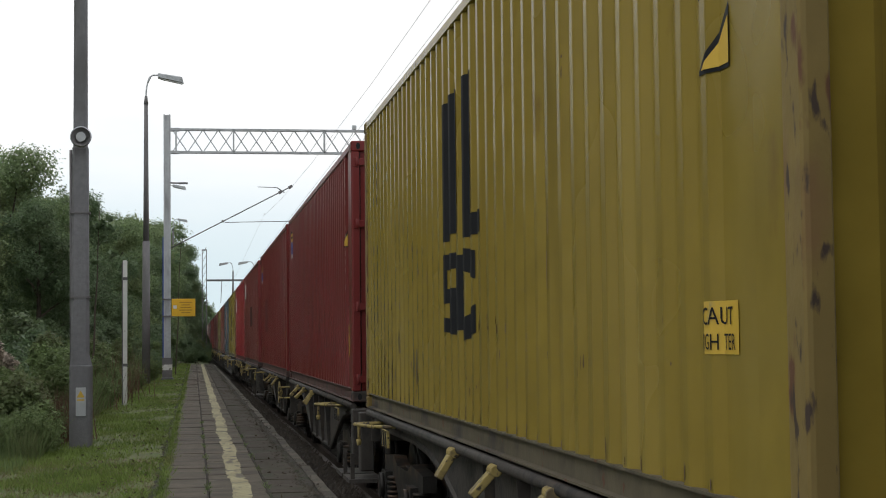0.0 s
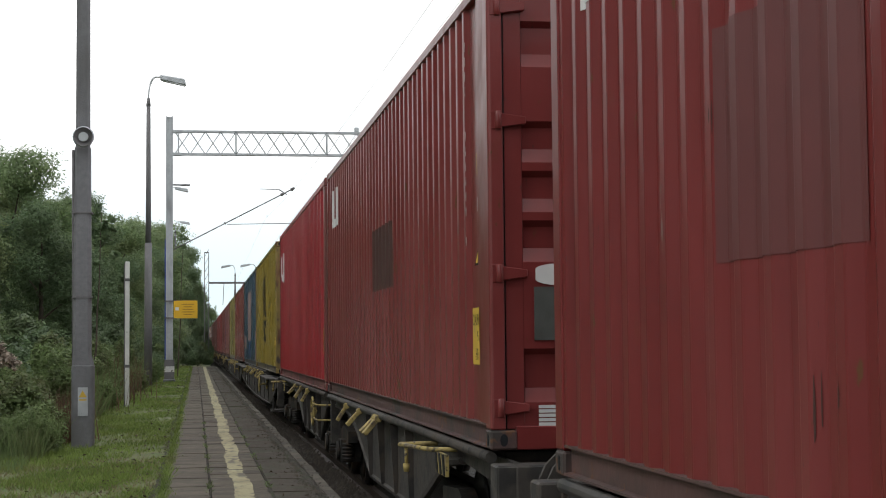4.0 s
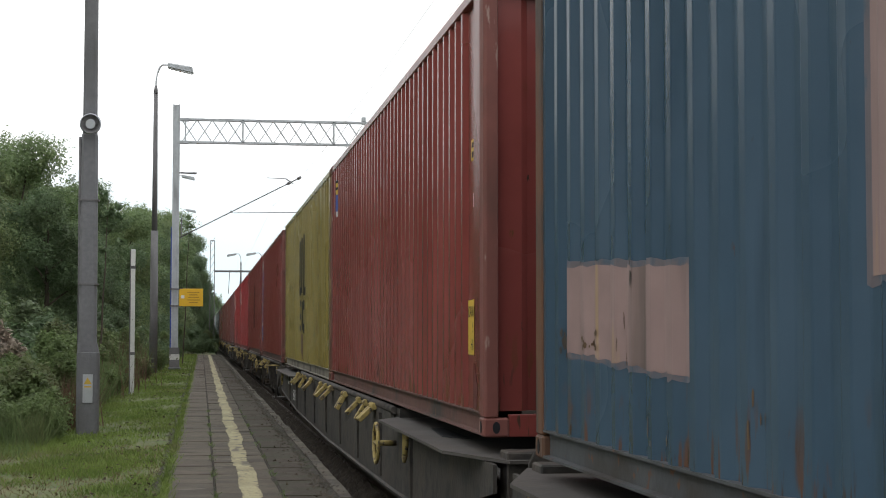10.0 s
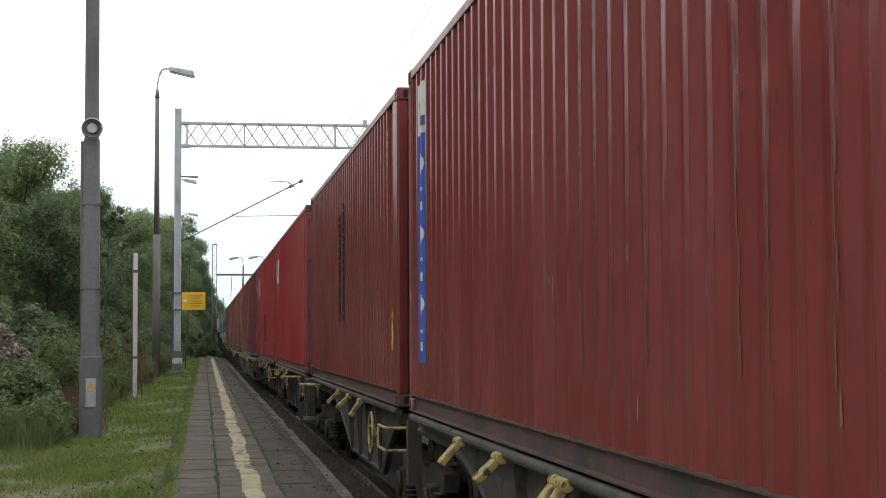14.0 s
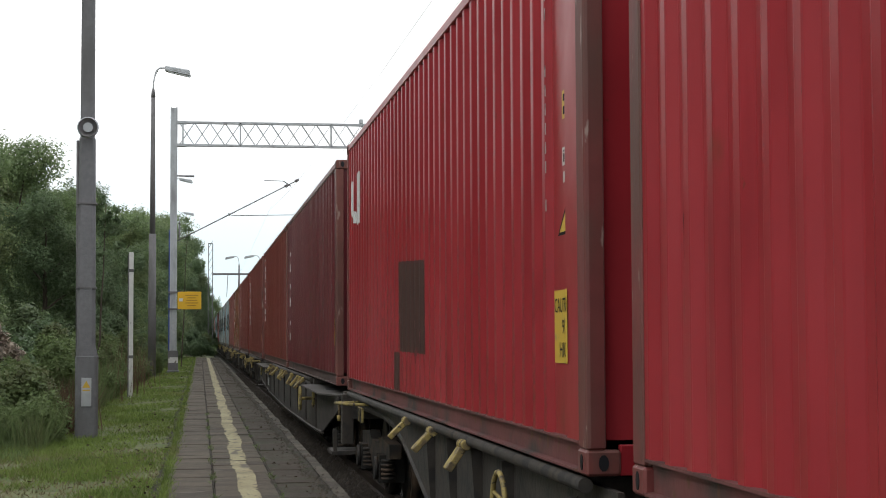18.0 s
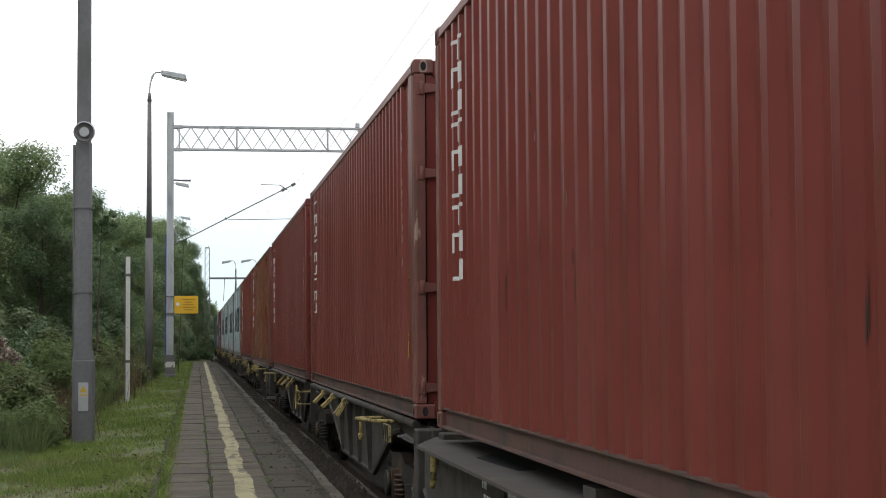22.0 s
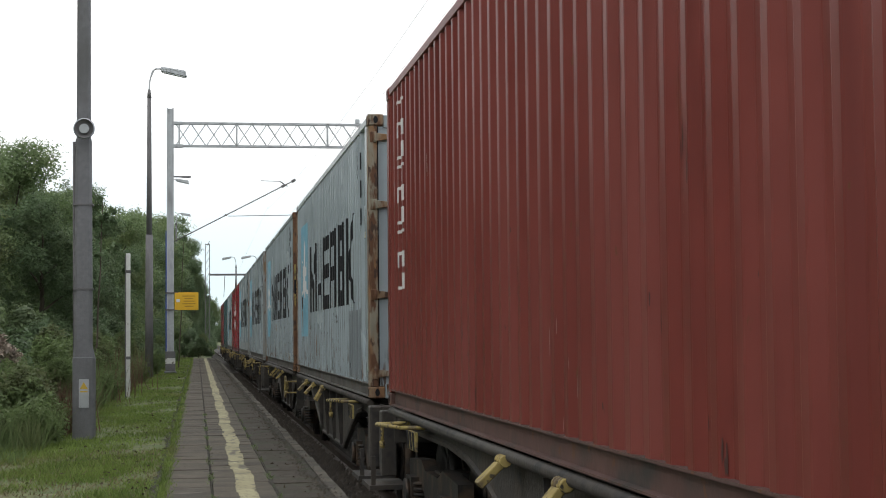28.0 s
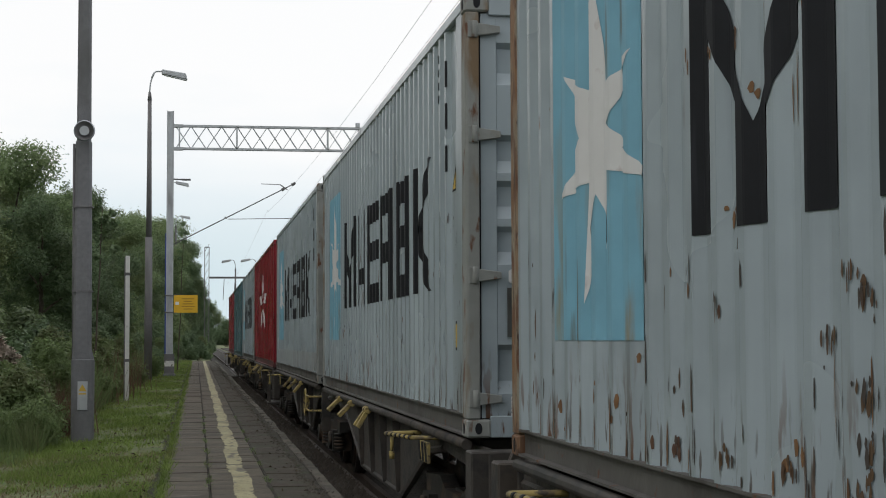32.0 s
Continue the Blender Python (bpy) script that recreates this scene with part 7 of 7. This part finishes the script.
def litter():
    r = np.random.default_rng(25)
    n = 700
    x = np.where(r.random(n) < 0.75, LEFT - np.abs(r.normal(size=n)) * 0.55, 1.0 + r.normal(size=n) * 0.12)
    y = 12 + 60 * r.random(n) ** 1.6
    a, s = r.random(n) * math.tau, 0.012 + 0.018 * r.random(n)
    z = np.where(x > LEFT, 0.012, 0.03 + 0.02 * r.random(n))
    c, d = np.cos(a) * s, np.sin(a) * s
    t = r.normal(size=n) * 0.012
    v = np.stack([np.stack([x - c, y - d, z], 1), np.stack([x + d * 0.6, y - c * 0.6, z + t], 1), np.stack([x + c, y + d, z], 1), np.stack([x - d * 0.6, y + c * 0.6, z + 0.006], 1)], 1).reshape(-1, 3)
    me = bpy.data.meshes.new("fallen_leaves")
    me.from_pydata(v.tolist(), [], [(4 * i, 4 * i + 1, 4 * i + 2, 4 * i + 3) for i in range(n)])
    tagged(put("fallen_leaves", me, M_LITTER), "brown fallen leaves on the grass and slabs", "leaves", kind="stuff")


litter()


def stones():
    """Loose ballast between the kerb and the near rail."""
    r = np.random.default_rng(33)
    n = 9000
    x = 1.34 + 0.9 * r.random(n)
    y = 10 + 75 * r.random(n) ** 1.7
    z = RAIL_Z - 0.33 + np.clip((x - 1.34) * 0.9, 0, 0.2)
    s = 0.016 + 0.022 * r.random(n)
    base = np.array([(-1, -1, -0.6), (1, -1, -0.6), (1, 1, -0.6), (-1, 1, -0.6), (0.2, -0.1, 0.9)])
    v = (base[None] * (0.7 + 0.6 * r.random((n, 5, 3)))) * s[:, None, None] + np.stack([x, y, z], 1)[:, None]
    f = [tuple(5 * i + k for k in q) for i in range(n) for q in ((0, 1, 4), (1, 2, 4), (2, 3, 4), (3, 0, 4))]
    me = bpy.data.meshes.new("ballast_stones")
    me.from_pydata(v.reshape(-1, 3).tolist(), [], f)
    tagged(put("ballast_stones", me, M_STONE), "loose dark ballast stones beside the rail", "stones", kind="stuff")


stones()


# ---- platform slabs, kerb and painted line ----
pavement = tagged(part("pavement", box(bmesh.new(), LEFT + 0.01, 1.18, -12, 108, -0.30, -0.035), M_BALLAST), "worn concrete slab platform with open joints", "platform", kind="structure")
rows = ((LEFT, 0.128, 0.50), (0.142, 0.712, 0.50), (0.728, 1.135, 0.75))
rs = random.Random(17)


def slab_mesh(w, l, seed):
    r = random.Random(seed)
    bm = bmesh.new()
    e = [r.uniform(-0.006, 0.006) for _ in range(4)]
    a, b = w / 2 - 0.003, l / 2 - 0.0018
    top = [(-a + 0.005, -b + 0.003), (a - 0.005, -b + 0.003), (a - 0.005, b - 0.003), (-a + 0.005, b - 0.003)]
    v0 = [bm.verts.new(p) for p in ((-a, -b, -0.07), (a, -b, -0.07), (a, b, -0.07), (-a, b, -0.07))]
    v1 = [bm.verts.new(p) for p in ((-a, -b, -0.008), (a, -b, -0.008), (a, b, -0.008), (-a, b, -0.008))]
    v2 = [bm.verts.new((x, y, 0)) for x, y in top]
    for lo, hi in ((v0, v1), (v1, v2)):
        for k in range(4):
            bm.faces.new((lo[k], lo[(k + 1) % 4], hi[(k + 1) % 4], hi[k]))
    bm.faces.new(v2)
    return mesh_of("slab", bm)



def lay_row(x0, x1, l, near, farr, mat, name):
    w = x1 - x0
    meshes = [slab_mesh(w, l, s) for s in (1, 2, 3, 4)]
    verts, faces = [], []
    y = -12.0
    while y < 107.5:
        tilt = (rs.uniform(-0.35, 0.35), rs.uniform(-0.5, 0.5), rs.uniform(-0.35, 0.35))
        z = rs.uniform(-0.006, 0.003)
        m = pose((x0 + x1) / 2, y + l / 2, z, *tilt)
        if near <= y < farr:
            put(name, rs.choice(meshes), mat, pavement, "", m)
        else:
            me = meshes[0]
            base = len(verts)
            verts += [tuple(m @ v.co) for v in me.vertices]
            faces += [tuple(base + i for i in p.vertices) for p in me.polygons]
        y += l
    me = bpy.data.meshes.new("rest_of_slabs")
    me.from_pydata(verts, [], faces)
    put("rest_of_slabs", me, mat, pavement)["kind"] = "stuff"


lay_row(*rows[0], 13.5, 61.5, M_SLAB, "slab")
lay_row(*rows[1], 13.5, 61.5, M_SLAB, "slab")
lay_row(*rows[2], 13.5, 61.5, M_DIRT, "slab")
kerb = tagged(part("kerb", box(bmesh.new(), 1.20, 1.31, -12, 108, -0.80, -0.10), M_KERB), "raised pale concrete kerb along the platform edge", "kerb", kind="structure")
km = [slab_mesh(0.115, 1.0, s) for s in (7, 8, 9)]
for k in range(118):
    put("kerb_stone", rs.choice(km), M_KERB, kerb, "", pose(1.265 + rs.uniform(-0.012, 0.012), -11.5 + k, rs.uniform(-0.006, 0.020), rs.uniform(-0.7, 0.7), rs.uniform(-2, 2), rs.uniform(-0.6, 0.6)) @ Matrix.Diagonal((1, 1, 1.6, 1)))

bm = bmesh.new()
y, old = -12.0, None
while y < 106.5:
    w = 0.014 * math.sin(y * 0.9) + 0.011 * math.sin(y * 2.3 + 1) + 0.0008 * y
    a, b = 0.342 + w + rs.uniform(-0.009, 0.009), 0.524 + w + rs.uniform(-0.009, 0.009)
    if rs.random() < 0.12:
        a += rs.uniform(0.0, 0.035)
    if rs.random() < 0.12:
        b -= rs.uniform(0.0, 0.035)
    row = [bm.verts.new((a, y, 0.009)), bm.verts.new((b, y, 0.009))]
    if old and rs.random() > 0.02:
        bm.faces.new((old[0], old[1], row[1], row[0]))
    old = row
    y += 0.085 + 0.05 * rs.random()
ob = tagged(part("safety_line", bm, M_LINE, pavement), "worn yellow safety line painted along the slabs")
ob["kind"] = "stuff"


def soil_band():
    """Grit and earth washed up along the kerb and into the joints of the slabs."""
    r = np.random.default_rng(52)
    verts, faces = [], []
    for x0, wide, high, step in ((1.165, 0.085, 0.020, 0.11), (0.720, 0.026, 0.010, 0.13), (0.135, 0.020, 0.008, 0.13), (LEFT + 0.01, 0.06, 0.014, 0.12)):
        y = -12.0
        old = None
        while y < 106:
            swell = 0.55 + 0.45 * math.sin(y * 1.3 + x0 * 9) * math.sin(y * 0.37 + 2 * x0) + 0.5 * r.random()
            wl, wr, h = wide * swell * (0.5 + r.random()), wide * 0.6 * (0.4 + r.random()), high * swell
            row = len(verts)
            verts += [(x0 - wl, y, -0.012), (x0 - wl * 0.4, y + r.normal() * 0.02, h * (0.4 + 0.5 * r.random())), (x0 + wr * 0.3, y + r.normal() * 0.02, h), (x0 + wr, y, -0.012)]
            if old is not None:
                faces += [(old + k, old + k + 1, row + k + 1, row + k) for k in range(3)]
            old, y = row, y + step * (0.6 + 0.8 * r.random())
    me = bpy.data.meshes.new("soil")
    me.from_pydata(verts, [], faces)
    tagged(put("soil", me, M_SOIL), "dark grit and earth along the kerb and joints", "soil", kind="stuff")
    n = 1500
    y = 12 + 60 * r.random(n) ** 1.6
    x = 1.12 + r.normal(size=n) * 0.06
    s = 0.006 + 0.012 * r.random(n) ** 2
    base = np.array([(-1, -1, -0.5), (1, -1, -0.5), (1, 1, -0.5), (-1, 1, -0.5), (0.2, -0.1, 0.9)])
    v = (base[None] * (0.6 + 0.7 * r.random((n, 5, 3)))) * s[:, None, None] + np.stack([x, y, np.full(n, 0.012)], 1)[:, None]
    me = bpy.data.meshes.new("grit")
    me.from_pydata(v.reshape(-1, 3).tolist(), [], [tuple(5 * i + k for k in q) for i in range(n) for q in ((0, 1, 4), (1, 2, 4), (2, 3, 4), (3, 0, 4))])
    tagged(put("grit", me, M_KERB), "pale grit scattered along the kerb", "grit", kind="stuff")


soil_band()

# ---- motion ----
def travelled(t):
    """How far the train has come by t seconds: it slows a little."""
    return 8.764 * t - 0.0381 * t * t / 2 + 0.00112 * t ** 3 / 6


def motions():
    times = [0.5 * k for k in range(65)]
    for ob, u, z in MOVING:
        walk(ob, [(t, pose(AXIS, u - travelled(t), z)) for t in times])
    fine = [k / 15 for k in range(481)]
    for ws, y in ROLLING:
        walk(ws, [(t, pose(0, y, WHEEL_R, math.degrees(travelled(t) / WHEEL_R), 0, 0)) for t in fine])


motions()
